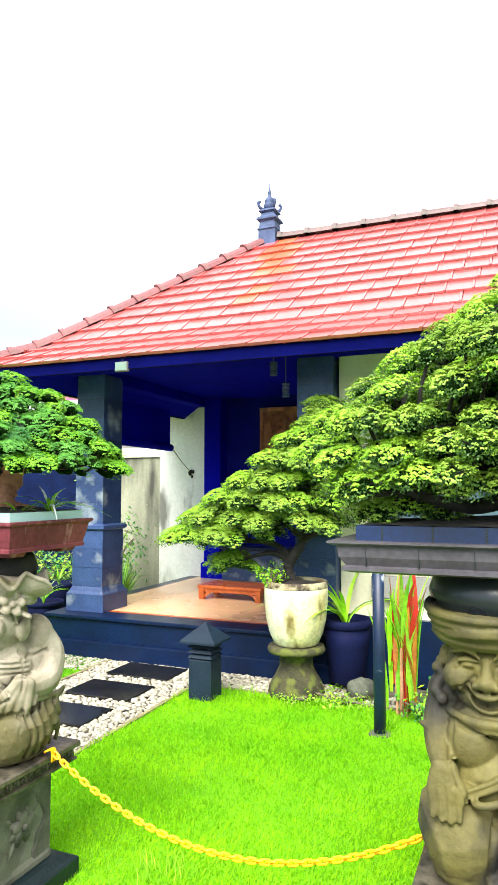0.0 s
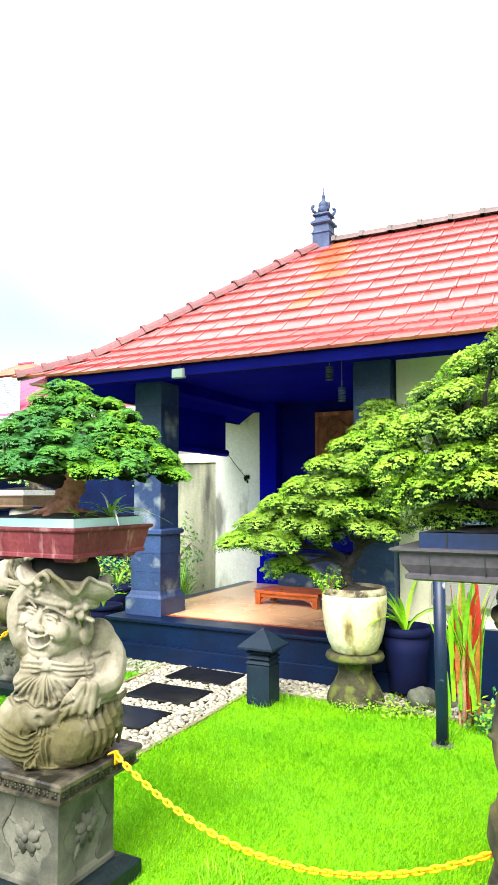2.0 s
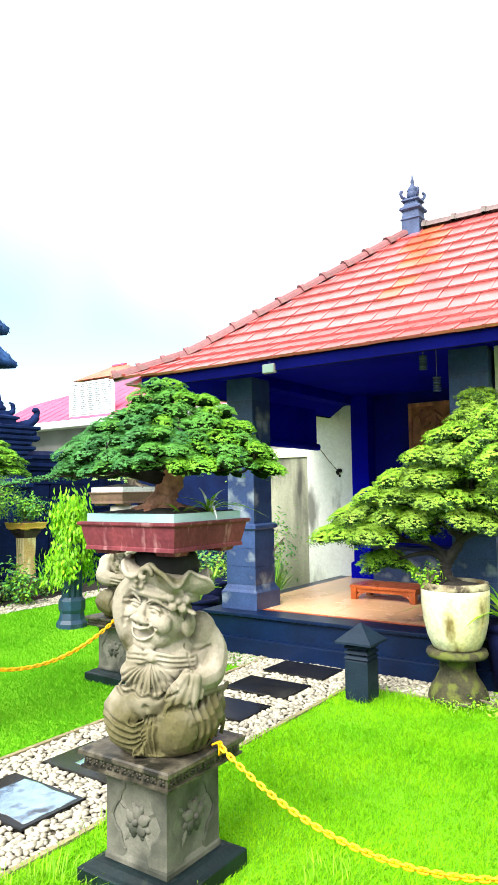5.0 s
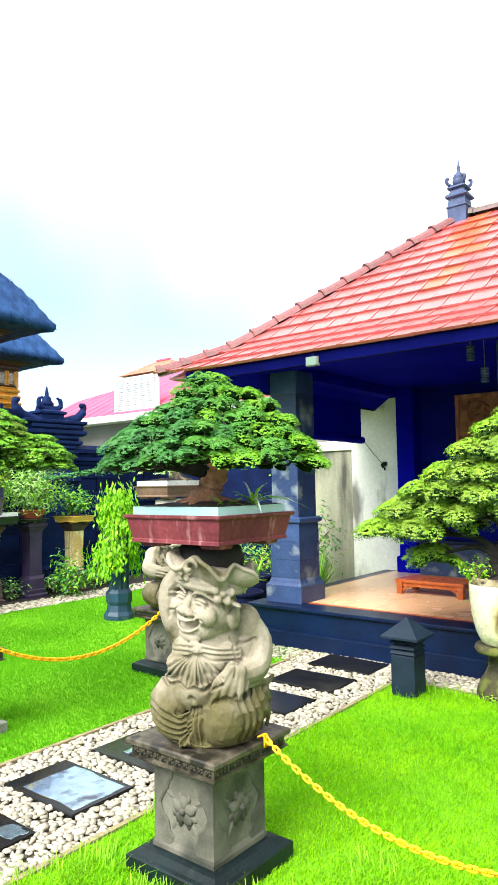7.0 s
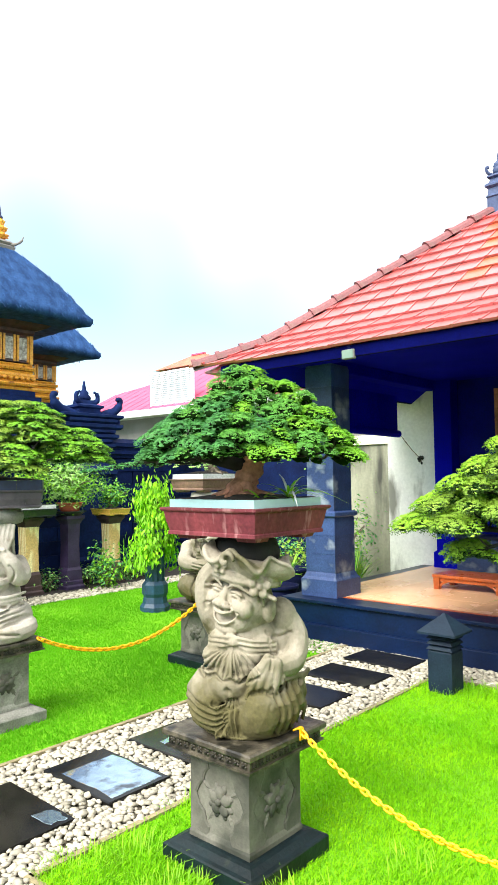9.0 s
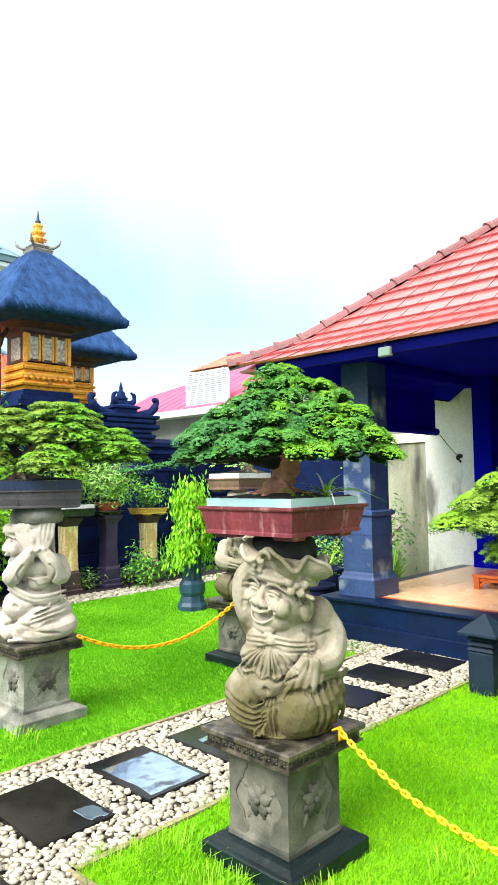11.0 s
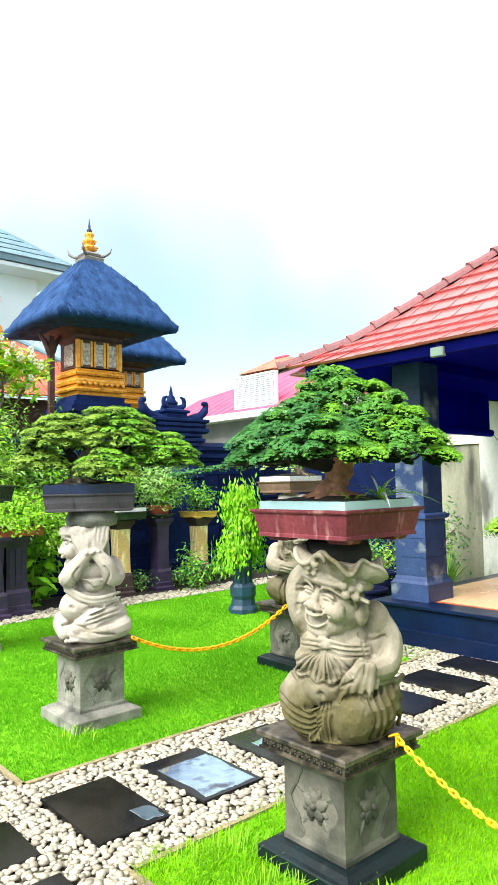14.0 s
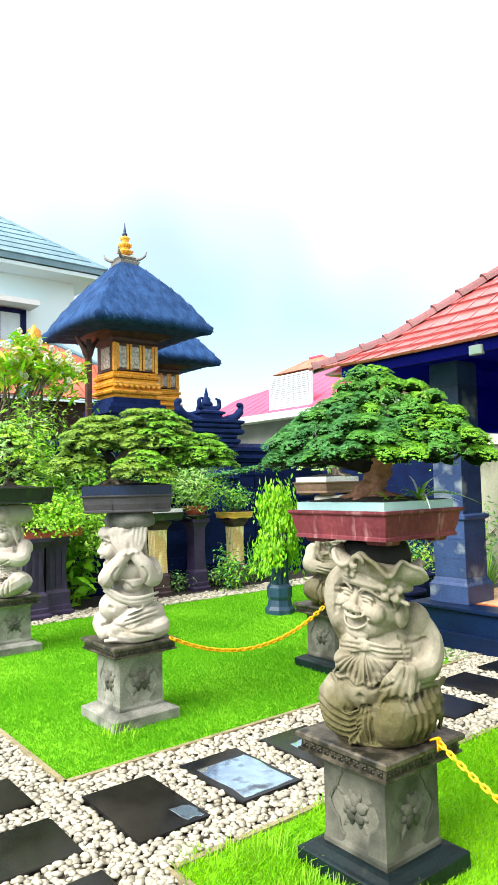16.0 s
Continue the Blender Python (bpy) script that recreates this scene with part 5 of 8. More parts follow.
        for k in range(4):
            fold([(0.15, 0.03 + 0.01 * k, 0.215 - 0.02 * k), (0.06, 0.165, 0.20 - 0.026 * k), (-0.03, 0.18, 0.165 - 0.03 * k)], 0.007)
        for k in range(3):
            fold([(-0.06 + 0.03 * k, 0.145, 0.375 - 0.012 * k), (0.02, 0.150, 0.36 - 0.014 * k), (0.10, 0.11, 0.375 - 0.012 * k)], 0.008)
        lump(0.0, 0.02, 0.010, (0.185, 0.165, 0.028))
        cuts += [([(-0.12, 0.215), (-0.11, 0.205)], 0.010, 0.012), ([(-0.17, 0.105), (-0.09, 0.115), (0.0, 0.075), (0.13, 0.045)], 0.007, 0.014), ([(-0.19, 0.300), (-0.10, 0.250), (0.0, 0.212), (0.10, 0.205), (0.18, 0.225)], 0.007, 0.013)]
        for k in range(4):
            cuts.append(([(0.165 - 0.01 * k, 0.200 - 0.030 * k), (0.08, 0.190 - 0.028 * k), (-0.02 - 0.01 * k, 0.160 - 0.028 * k)], 0.005, 0.008))
        for s in (-1, 1):
            cuts.append(([(s * 0.075, 0.445), (s * 0.105, 0.40), (s * 0.085, 0.345)], 0.006, 0.010))
    elif kind_ == "mossy":
        head = pose(0, -0.035, 0.508, 6, 0, 2)
        lump(0.0, -0.01, 0.10, (0.185, 0.15, 0.10))
        lump(0.0, 0.05, 0.225, (0.135, 0.110, 0.10))
        lump(0.0, 0.0, 0.34, (0.145, 0.11, 0.11))
        for s in (-1, 1):
            lump(s * 0.13, 0.0, 0.415, (0.062, 0.062, 0.062))
            lump(s * 0.066, 0.088, 0.325, (0.070, 0.062, 0.078))
            bend([(s * 0.132, 0.0, 0.425), (s * 0.158, 0.03, 0.36), (s * 0.156, 0.085, 0.305), (s * 0.140, 0.150, 0.275)], [0.050, 0.042, 0.036, 0.030])
            fold([(s * 0.158 - 0.05, 0.06, 0.345), (s * 0.158, 0.085, 0.335), (s * 0.158 + 0.045, 0.04, 0.345)], 0.011)
            hand(b, at(s * 0.132, 0.195, 0.245), way(s * -0.04, 0.16, -0.95), way(-s, 0.1, 0.0), 0.92)
            bend([(s * 0.09, -0.02, 0.11), (s * 0.125, 0.06, 0.125), (s * 0.100, 0.125, 0.105), (s * 0.095, 0.115, 0.055)], [0.080, 0.092, 0.100, 0.090])
        for z, r, dr in ((0.392, 0.014, 0.010), (0.374, 0.010, 0.014)):
            ridge(b, arc((0, -0.01), (0.135, 0.140), z, 180, 360, 9, dr), r)
        for k in range(5):
            bend([(0.12 - 0.012 * k, 0.10 + 0.01 * k, 0.36 - 0.015 * k), (0.045 - 0.02 * k, 0.165, 0.285 - 0.012 * k), (-0.05 - 0.012 * k, 0.165, 0.228 - 0.004 * k), (-0.115, 0.13, 0.232 - 0.006 * k)], [0.009, 0.014, 0.013, 0.009])
        fold([(-0.125, 0.13, 0.240), (-0.06, 0.185, 0.205), (0.0, 0.185, 0.215), (0.05, 0.18, 0.25)], 0.011)
        lump(0.0, 0.0, 0.010, (0.185, 0.165, 0.028))
        cuts += [([(-0.03, 0.02), (-0.022, 0.09), (-0.01, 0.17)], 0.007, 0.012), ([(-0.11, 0.375), (-0.04, 0.355), (0.05, 0.357), (0.11, 0.375)], 0.005, 0.010), ([(-0.118, 0.37), (-0.122, 0.31), (-0.108, 0.25)], 0.006, 0.005), ([(0.118, 0.37), (0.122, 0.31), (0.108, 0.25)], 0.006, 0.005)]
        for k in range(5):
            cuts.append(([(0.10 - 0.012 * k, 0.345 - 0.014 * k), (0.02 - 0.016 * k, 0.275 - 0.010 * k), (-0.08, 0.222 - 0.006 * k)], 0.0045, 0.008))
    else:
        head = pose(0, -0.03, 0.50, 4, 0, -8)
        lump(0.0, -0.03, 0.10, (0.185, 0.15, 0.10))
        lump(-0.01, 0.04, 0.215, (0.15, 0.125, 0.10))
        lump(0.0, -0.02, 0.335, (0.15, 0.115, 0.105))
        for s in (-1, 1):
            lump(s * 0.065, 0.06, 0.345, (0.07, 0.05, 0.05))
            lump(s * 0.145, -0.03, 0.385, (0.07, 0.07, 0.07))
            bend([(s * 0.08, -0.02, 0.11), (s * 0.175, 0.07, 0.12), (s * 0.12, 0.15, 0.07), (s * 0.02, 0.165, 0.05)], [0.075, 0.090, 0.068, 0.042])
            bend([(s * 0.15, -0.02, 0.39), (s * 0.20, 0.06, 0.30), (s * 0.11, 0.155, 0.30 + 0.02 * s), (s * -0.03, 0.165, 0.32 + 0.02 * s)], [0.056, 0.058, 0.048, 0.036])
            hand(b, at(s * -0.05, 0.168, 0.32 + 0.02 * s), way(-s, 0.0, 0.1), way(0, 0.1, 1), 1.0)
            for k in range(4):
                fold([(s * (0.06 + 0.02 * k), 0.205 - 0.012 * k, 0.135), (s * (0.10 + 0.025 * k), 0.19 - 0.02 * k, 0.085), (s * (0.06 + 0.02 * k), 0.20, 0.03)], 0.009)
        for k in range(5):
            fold([(-0.16, 0.04, 0.285 - 0.024 * k), (-0.06, 0.150 + 0.006 * k, 0.262 - 0.026 * k), (0.06, 0.150 + 0.006 * k, 0.255 - 0.024 * k), (0.165, 0.04, 0.290 - 0.024 * k)], 0.012)
        for k in range(3):
            fold([(-0.13, 0.08, 0.40 - 0.016 * k), (0, 0.125, 0.375 - 0.018 * k), (0.13, 0.08, 0.40 - 0.016 * k)], 0.010)
        lump(0.0, 0.0, 0.010, (0.185, 0.165, 0.028))
        for k in range(11):
            u0 = -0.15 + 0.03 * k
            cuts.append(([(u0 * 0.5, 0.225), (u0 * 1.2, 0.13), (u0 * 1.15, 0.015)], 0.0065, 0.013))
        for k in range(4):
            cuts.append(([(-0.17, 0.295 - 0.026 * k), (-0.04, 0.262 - 0.026 * k), (0.07, 0.262 - 0.024 * k), (0.17, 0.300 - 0.026 * k)], 0.006, 0.010))
        for k in range(9):
            a = 2 * math.pi * k / 9
            blob(b, (0.135 * math.cos(a), -0.02 + 0.125 * math.sin(a), 0.60), (0.045, 0.045, 0.020))
        blob(b, (0, 0, 0.625), (0.14, 0.135, 0.035), sub=3)
    carved_head(b, kind_, head)
    tmp = new("statue", finish(b, "statue", material))
    md = tmp.modifiers.new("fuse", "REMESH")
    md.mode, md.voxel_size = "VOXEL", 0.0042 if fine else 0.0056
    sm = tmp.modifiers.new("soften", "SMOOTH")
    sm.factor, sm.iterations = 0.5, 2
    bpy.context.view_layer.update()
    me = bpy.data.meshes.new_from_object(tmp.evaluated_get(bpy.context.evaluated_depsgraph_get()))
    bpy.data.objects.remove(tmp)
    engrave(me, SMILE, head)
    if cuts:
        engrave(me, cuts, Matrix.Rotation(delta, 4, "Z"), 2.0)
    me.materials.clear()
    me.materials.append(material)
    me.shade_smooth()
    return solid("statue", me, material, m, label, "statue", "stone statues")


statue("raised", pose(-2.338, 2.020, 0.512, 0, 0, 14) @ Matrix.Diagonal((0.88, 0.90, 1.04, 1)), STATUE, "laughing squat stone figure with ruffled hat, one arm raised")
statue("hands_up", pose(-4.56, 2.12, 0.512, 0, 0, 16) @ Matrix.Diagonal((1.06, 1.06, 1.07, 1)), STATUE_PALE, "pale stone squatting figure, hands raised beside its head")
statue("crossed", pose(-7.0, 2.16, 0.512, 0, 0, 25) @ Matrix.Diagonal((1.12, 1.12, 1.15, 1)), STATUE_PALE, "pale squat stone figure with folded arms")
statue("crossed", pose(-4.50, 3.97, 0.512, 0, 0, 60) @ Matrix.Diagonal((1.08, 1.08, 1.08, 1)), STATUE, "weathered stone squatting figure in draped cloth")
statue("mossy", pose(-0.525, 1.97, 0.512, 0, 0, -9) @ Matrix.Diagonal((1.0, 1.06, 1.03, 1)), STATUE_DARK, "mossy brown grinning stone figure in a wound turban")


def bowl(x, y, z0, z1, r, material, label):
    p = solid("pot_stand", lathe([(r * 0.8, 0), (r * 0.95, 0.01), (r, (z1 - z0) * 0.5), (r * 0.9, z1 - z0 - 0.01), (r * 0.8, z1 - z0)], 20), material, pose(x, y, z0), label, "pot stand", smooth=True)
    return p


def tray(x, y, z, hx, hy, h, material, label, liner=None, rot=0, liner_h=0.03, liner_in=0.9, straight=False, seams=7):
    """A rectangular bonsai pot: feet, sloping body, thick rim, soil, and sometimes a liner standing above the rim."""
    t = thing("bonsai_pot", pose(x, y, z, 0, 0, rot), label, "pot", "bonsai pots")
    for sx in (-1, 1) if not straight else ():
        for sy in (-1, 1):
            f = part("foot", stack([(0.045, 0.035, 0), (0.05, 0.04, 0.012), (0.05, 0.04, 0.022)]), material, t)
            f.matrix_basis = pose(sx * hx * 0.62, sy * hy * 0.6, 0)
    if straight:
        part("body", stack([(hx * 0.88, hy * 0.86, 0.0), (hx * 0.93, hy * 0.92, 0.006), (hx * 0.93, hy * 0.92, 0.016), (hx * 0.91, hy * 0.89, 0.020), (hx * 0.945, hy * 0.93, h * 0.5), (hx * 0.955, hy * 0.94, h * 0.86)]), material, t)
        for k in range(seams):
            part("seam", box(-0.0012, 0.0012, -hy * 0.938, -hy * 0.90, 0.02, h * 0.86), POT_DK, t).matrix_basis = pose(hx * (-0.8 + 1.89 / seams * (k + (0.5 if seams < 7 else 0))), 0, 0)
            part("liner_joint", box(-0.0025, 0.0025, -hy * liner_in - 0.0015, -hy * liner_in + 0.002, h, h + liner_h), POT_DK, t).matrix_basis = pose(hx * (-0.72 + 1.8 / seams * (k + (0.3 if seams < 7 else 0))), 0, 0)
    else:
        part("body", stack([(hx * 0.86, hy * 0.86, 0.016), (hx * 0.90, hy * 0.90, 0.018), (hx * 0.90, hy * 0.90, 0.030), (hx * 0.885, hy * 0.88, 0.034), (hx * 0.92, hy * 0.92, h * 0.55), (hx * 0.95, hy * 0.95, h * 0.86)]), material, t)
    part("rim", stack([(hx * 0.95, hy * 0.95, h * 0.86), (hx * 0.985, hy * 0.985, h * 0.89), (hx, hy, h * 0.93), (hx, hy, h * 0.99), (hx * 0.985, hy * 0.985, h)]), material, t)
    if liner:
        part("liner", stack([(hx * liner_in, hy * liner_in, h), (hx * liner_in, hy * liner_in, h + liner_h)]), liner, t, "liner standing above the rim")
    b = bmesh.new()
    bmesh.ops.create_grid(b, x_segments=14, y_segments=10, size=1.0)
    for v in b.verts:
        v.co = Vector((v.co.x * hx * (liner_in if liner else 0.93) * 0.96, v.co.y * hy * (liner_in if liner else 0.93) * 0.96, h + (liner_h if liner else 0) + 0.002 + 0.02 * max(0, 1 - v.co.x ** 2 - v.co.y ** 2) + 0.006 * noise.noise(Vector((v.co.x * 5, v.co.y * 5, hx)))))
    part("soil", b, EARTH, t, "dark potting soil", True)
    return t


bowl(-2.35, 2.03, 1.15, 1.262, 0.142, HEADDRESS, "dark stone bowl on the figure's hat")
tray(-2.35, 2.03, 1.262, 0.262, 0.238, 0.128, POT_RED, "maroon rectangular bonsai pot with pale blue liner", POT_RIM, liner_h=0.032, liner_in=0.88)
bowl(-4.56, 2.12, 1.235, 1.335, 0.17, PALE_PED, "pale stone bowl on the figure's head")
tray(-4.56, 2.12, 1.335, 0.295, 0.20, 0.115, POT_GREY, "dark grey rectangular bonsai pot with slate blue liner", POT_BLUE, rot=57, liner_h=0.06, liner_in=0.96, straight=True, seams=2)
bowl(-7.0, 2.16, 1.20, 1.36, 0.22, STATUE_PALE, "pale stone slab on the figure's head")
tray(-7.0, 2.16, 1.36, 0.42, 0.3, 0.16, POT_DK, "dark green glazed oval bonsai pot", None)
bowl(-4.50, 3.97, 1.175, 1.395, 0.16, STATUE_PALE, "stone bowl on the figure's head")
tray(-4.55, 3.97, 1.395, 0.20, 0.21, 0.11, POT_BROWN, "shallow brown clay bonsai tray with white liner", POT_WHITE, liner_h=0.04)
bowl(-0.52, 1.97, 1.165, 1.285, 0.19, POT_DK, "black glazed bowl on the figure's turban")
tray(-0.43, 1.97, 1.285, 0.507, 0.27, 0.085, POT_GREY, "long grey concrete bonsai pot with rounded corners", POT_BLUE, liner_h=0.04, liner_in=0.86, straight=True)


def bonsai(name, base, trunk, limbs, pads, per, leaf, mats, bark, label, seed, turn=0, cores=True, inner=0.0):
    """A bonsai: tapered trunk with roots, limbs, and pads of many small leaves in two shades."""
    t = thing(name, pose(*base, 0, 0, turn), label, "bonsai tree", "bonsai trees")
    b = bmesh.new()
    pts = curve_pts([p[:3] for p in trunk], 6)
    rad = [float(np.interp(i / (len(pts) - 1), np.linspace(0, 1, len(trunk)), [p[3] for p in trunk])) * (1 + 0.12 * math.sin(i * 2.1)) for i in range(len(pts))]
    tube(pts, rad, 10, b)
    rr = random.Random(seed)
    for k in range(7):
        a = 2 * math.pi * k / 7 + rr.uniform(-0.3, 0.3)
        r0 = trunk[0][3]
        ln = r0 * rr.uniform(1.6, 3.0)
        c = Vector(trunk[0][:3])
        tube(curve_pts([c + Vector((0, 0, r0 * 1.1)), c + Vector((math.cos(a) * r0, math.sin(a) * r0, r0 * 0.35)), c + Vector((math.cos(a) * ln, math.sin(a) * ln, -0.006))], 4), [r0 * 0.5] * 4 + [r0 * 0.3] * 4 + [r0 * 0.1], 7, b)
    part("trunk", b, bark, t, "gnarled trunk with surface roots", True)
    for lm in limbs:
        c = curve_pts([p[:3] for p in lm], 6)
        rd = [float(np.interp(i / (len(c) - 1), np.linspace(0, 1, len(lm)), [p[3] for p in lm])) for i in range(len(c))]
        part("limb", tube(c, rd, 8), BARK_DK, t, "", True)
    # twigs from the nearest limb point to every pad
    nodes = [Vector(p[:3]) for lm in limbs for p in curve_pts([q[:3] for q in lm], 4)] + [Vector(p) for p in pts[len(pts) // 2:]]
    b = bmesh.new()
    for x, y, z, rx, ry, rz, tx, ty in pads:
        c = Vector((x, y, z))
        s = min(nodes, key=lambda q: (q - c).length + max(0, q.z - c.z) * 2)
        mid = (s + c) / 2 + Vector((rr.uniform(-0.02, 0.02), rr.uniform(-0.02, 0.02), -0.015))
        tube([s, mid, c], [0.009, 0.006, 0.004], 5, b)
        for k in range(4):
            a = rr.uniform(0, 6.28)
            tube([c, c + Vector((math.cos(a) * rx * 0.7, math.sin(a) * ry * 0.7, rz * 0.3))], [0.004, 0.002], 4, b)
    part("twig_work", b, BARK_DK, t)
    # added solid cores, no real leaves: painted shade seen through the gaps
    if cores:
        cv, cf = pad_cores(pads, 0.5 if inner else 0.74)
        tagged(part("inner_foliage", quads("inner_foliage", cv, cf, SHADE_CORE), SHADE_CORE, t, "near-black blobs for the shade inside the pads"), kind="stuff")
    # low leaves in a darker tone, painting the shade below each pad
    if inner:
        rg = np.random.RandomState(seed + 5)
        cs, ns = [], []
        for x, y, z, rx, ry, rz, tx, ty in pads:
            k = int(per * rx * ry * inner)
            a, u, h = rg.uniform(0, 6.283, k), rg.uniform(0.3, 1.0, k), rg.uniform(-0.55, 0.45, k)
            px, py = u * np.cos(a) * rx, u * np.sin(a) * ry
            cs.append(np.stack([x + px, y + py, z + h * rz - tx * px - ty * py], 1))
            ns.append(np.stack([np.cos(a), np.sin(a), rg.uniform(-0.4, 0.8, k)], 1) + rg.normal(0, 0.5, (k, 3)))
        tagged(part("under_leaves", cards("under_leaves", np.concatenate(cs), np.concatenate(ns), leaf * 1.15, leaf * 0.7, LEAF_SHADE, seed + 6), LEAF_SHADE, t, "leaves under the pads, toned dark for shade"), kind="stuff")
    half = max(abs(p[0]) for p in pads)
    pick = [min(len(mats) - 1, max(0, int((0.5 + 0.45 * p[0] / half + rr.uniform(-0.25, 0.25)) * len(mats)))) for p in pads]
    for i, mt in enumerate(mats):
        own = [p for k, p in zip(pick, pads) if k == i]
        cs, ns = pad_leaves(own, per, leaf, seed + 10 * i)
        tagged(part("foliage", cards("foliage", cs, ns, leaf, leaf * 0.72, mt, seed + i), mt, t, "dense clipped foliage pads"), kind="stuff")
    return t


def dome_pads(cx, cy, z0, z1, rx, ry, n, pr, pz, seed, skew=0.0, power=1.0, inner=0.3):
    """Pads over a domed crown: wide below, narrow above, overlapping like scales, some inside."""
    rr = random.Random(seed)
    out = []
    for i in range(n):
        u = (i + 0.5) / n
        h = u ** 1.25
        w = math.sqrt(max(0.0, 1 - h ** power)) if power > 1 else (1 - h) ** 0.75
        a = i * 2.39996 + rr.uniform(-0.2, 0.2)
        f = w * (rr.uniform(0.86, 1.02) if rr.random() > inner else rr.uniform(0.2, 0.8))
        s = pr * rr.uniform(0.7, 1.25)
        out.append((cx + skew * h + math.cos(a) * rx * f, cy + math.sin(a) * ry * f, z0 + (z1 - z0) * h + rr.uniform(-0.02, 0.02), s, s * rr.uniform(0.8, 1.1), pz * rr.uniform(0.8, 1.3), 0.3 * math.cos(a), 0.3 * math.sin(a)))
    return out


# broad dome on the maroon pot
T1 = [(-0.03, -0.02, 0.0, 0.060), (-0.01, -0.01, 0.07, 0.050), (0.025, 0.0, 0.15, 0.044), (0.0, 0.02, 0.26, 0.035), (-0.01, 0.0, 0.42, 0.015)]
L1 = [[(-0.02, 0.0, 0.13, 0.03), (-0.2, -0.02, 0.17, 0.022), (-0.34, 0.0, 0.16, 0.012), (-0.46, 0.0, 0.15, 0.005)], [(0.0, 0.0, 0.15, 0.03), (0.2, 0.03, 0.2, 0.02), (0.36, 0.05, 0.2, 0.008)],
      [(0, 0, 0.18, 0.028), (0.05, 0.25, 0.25, 0.016), (0.1, 0.42, 0.22, 0.008)], [(0, 0, 0.18, 0.024), (0.04, -0.14, 0.2, 0.012), (0.0, -0.24, 0.2, 0.006)], [(0, 0, 0.28, 0.02), (0.25, -0.05, 0.32, 0.012), (0.36, -0.02, 0.33, 0.006)]]
pads1 = crown_pads(((0.175, 0.43, 0.01), (0.24, 0.395, 0.01), (0.29, 0.35, 0.01), (0.35, 0.28, 0.02), (0.40, 0.22, 0.03), (0.43, 0.185, 0.03), (0.465, 0.11, 0.0), (0.50, 0.055, -0.025), (0.54, 0.01, -0.04)), 0.052, 0.031, 11, flat=0.82, tilt=0.42, step=1.75)
pads1 += crown_pads(((0.19, 0.17), (0.25, 0.14), (0.30, 0.07)), 0.046, 0.025, 14, cx=-0.03, cy=-0.26, tilt=0.4, step=1.9)
bonsai("bonsai_tree", (-2.33, 2.03, 1.425), T1, L1, pads1, 560000, 0.0058, (LEAF_A, LEAF_A1, LEAF_A2), BARK, "broad domed bonsai with dark green foliage and reddish trunk", 21, turn=42)

# tiered tree on the dark grey pot
T2 = [(-0.08, 0, 0, 0.06), (-0.08, 0.0, 0.1, 0.05), (-0.03, 0, 0.18, 0.04), (0.05, 0, 0.3, 0.03), (0.14, 0, 0.45, 0.012)]
L2 = [[(-0.07, 0, 0.12, 0.03), (-0.16, 0, 0.22, 0.022), (-0.22, 0, 0.36, 0.010)], [(0, 0, 0.18, 0.028), (0.25, 0.02, 0.24, 0.018), (0.6, 0.02, 0.17, 0.006)], [(-0.05, 0, 0.10, 0.025), (0.02, -0.12, 0.12, 0.014), (0.10, -0.2, 0.1, 0.006)], [(-0.07, 0, 0.14, 0.025), (-0.2, 0, 0.17, 0.016), (-0.36, 0, 0.15, 0.006)]]
pads2 = crown_pads(((0.25, 0.20), (0.32, 0.19), (0.40, 0.12), (0.45, 0.05)), 0.062, 0.023, 31, cx=-0.20, tilt=0.35, step=1.9)
pads2 += crown_pads(((0.25, 0.26), (0.34, 0.25), (0.44, 0.17), (0.51, 0.06)), 0.064, 0.023, 32, cx=0.15, cy=0.02, tilt=0.35, step=1.9)
pads2 += crown_pads(((0.13, 0.22), (0.20, 0.22), (0.27, 0.15), (0.32, 0.05)), 0.060, 0.022, 33, cx=0.46, cy=0.02, tilt=0.35, step=1.9)
pads2 += crown_pads(((0.06, 0.16), (0.12, 0.16), (0.19, 0.07)), 0.055, 0.022, 34, cx=0.09, cy=-0.2, tilt=0.35, step=1.9)
pads2 += crown_pads(((0.11, 0.15), (0.16, 0.14), (0.21, 0.06)), 0.055, 0.022, 35, cx=-0.33, cy=-0.02, tilt=0.35, step=1.9)
bonsai("bonsai_tree", (-4.56, 2.12, 1.522), T2, L2, pads2, 210000, 0.0088, (LEAF_B, LEAF_B, LEAF_A2), BARK_GY, "bonsai with several domed olive green foliage clouds", 22, turn=62, inner=0.28)

# low bush on the far dark pot
pads3 = dome_pads(0, 0, 0.05, 0.55, 0.45, 0.4, 60, 0.12, 0.08, 41, inner=0.4)
bonsai("bonsai_tree", (-7.0, 2.16, 1.522), [(0, 0, 0, 0.05), (0.03, 0, 0.15, 0.04), (0, 0, 0.4, 0.02)], [[(0, 0, 0.15, 0.02), (0.3, 0, 0.25, 0.01)], [(0, 0, 0.15, 0.02), (-0.3, 0, 0.25, 0.01)]], pads3, 6000, 0.032, (LEAF_E, LEAF_E, LEAF_C), BARK_GY, "loose grey-green bonsai bush", 23, cores=False)

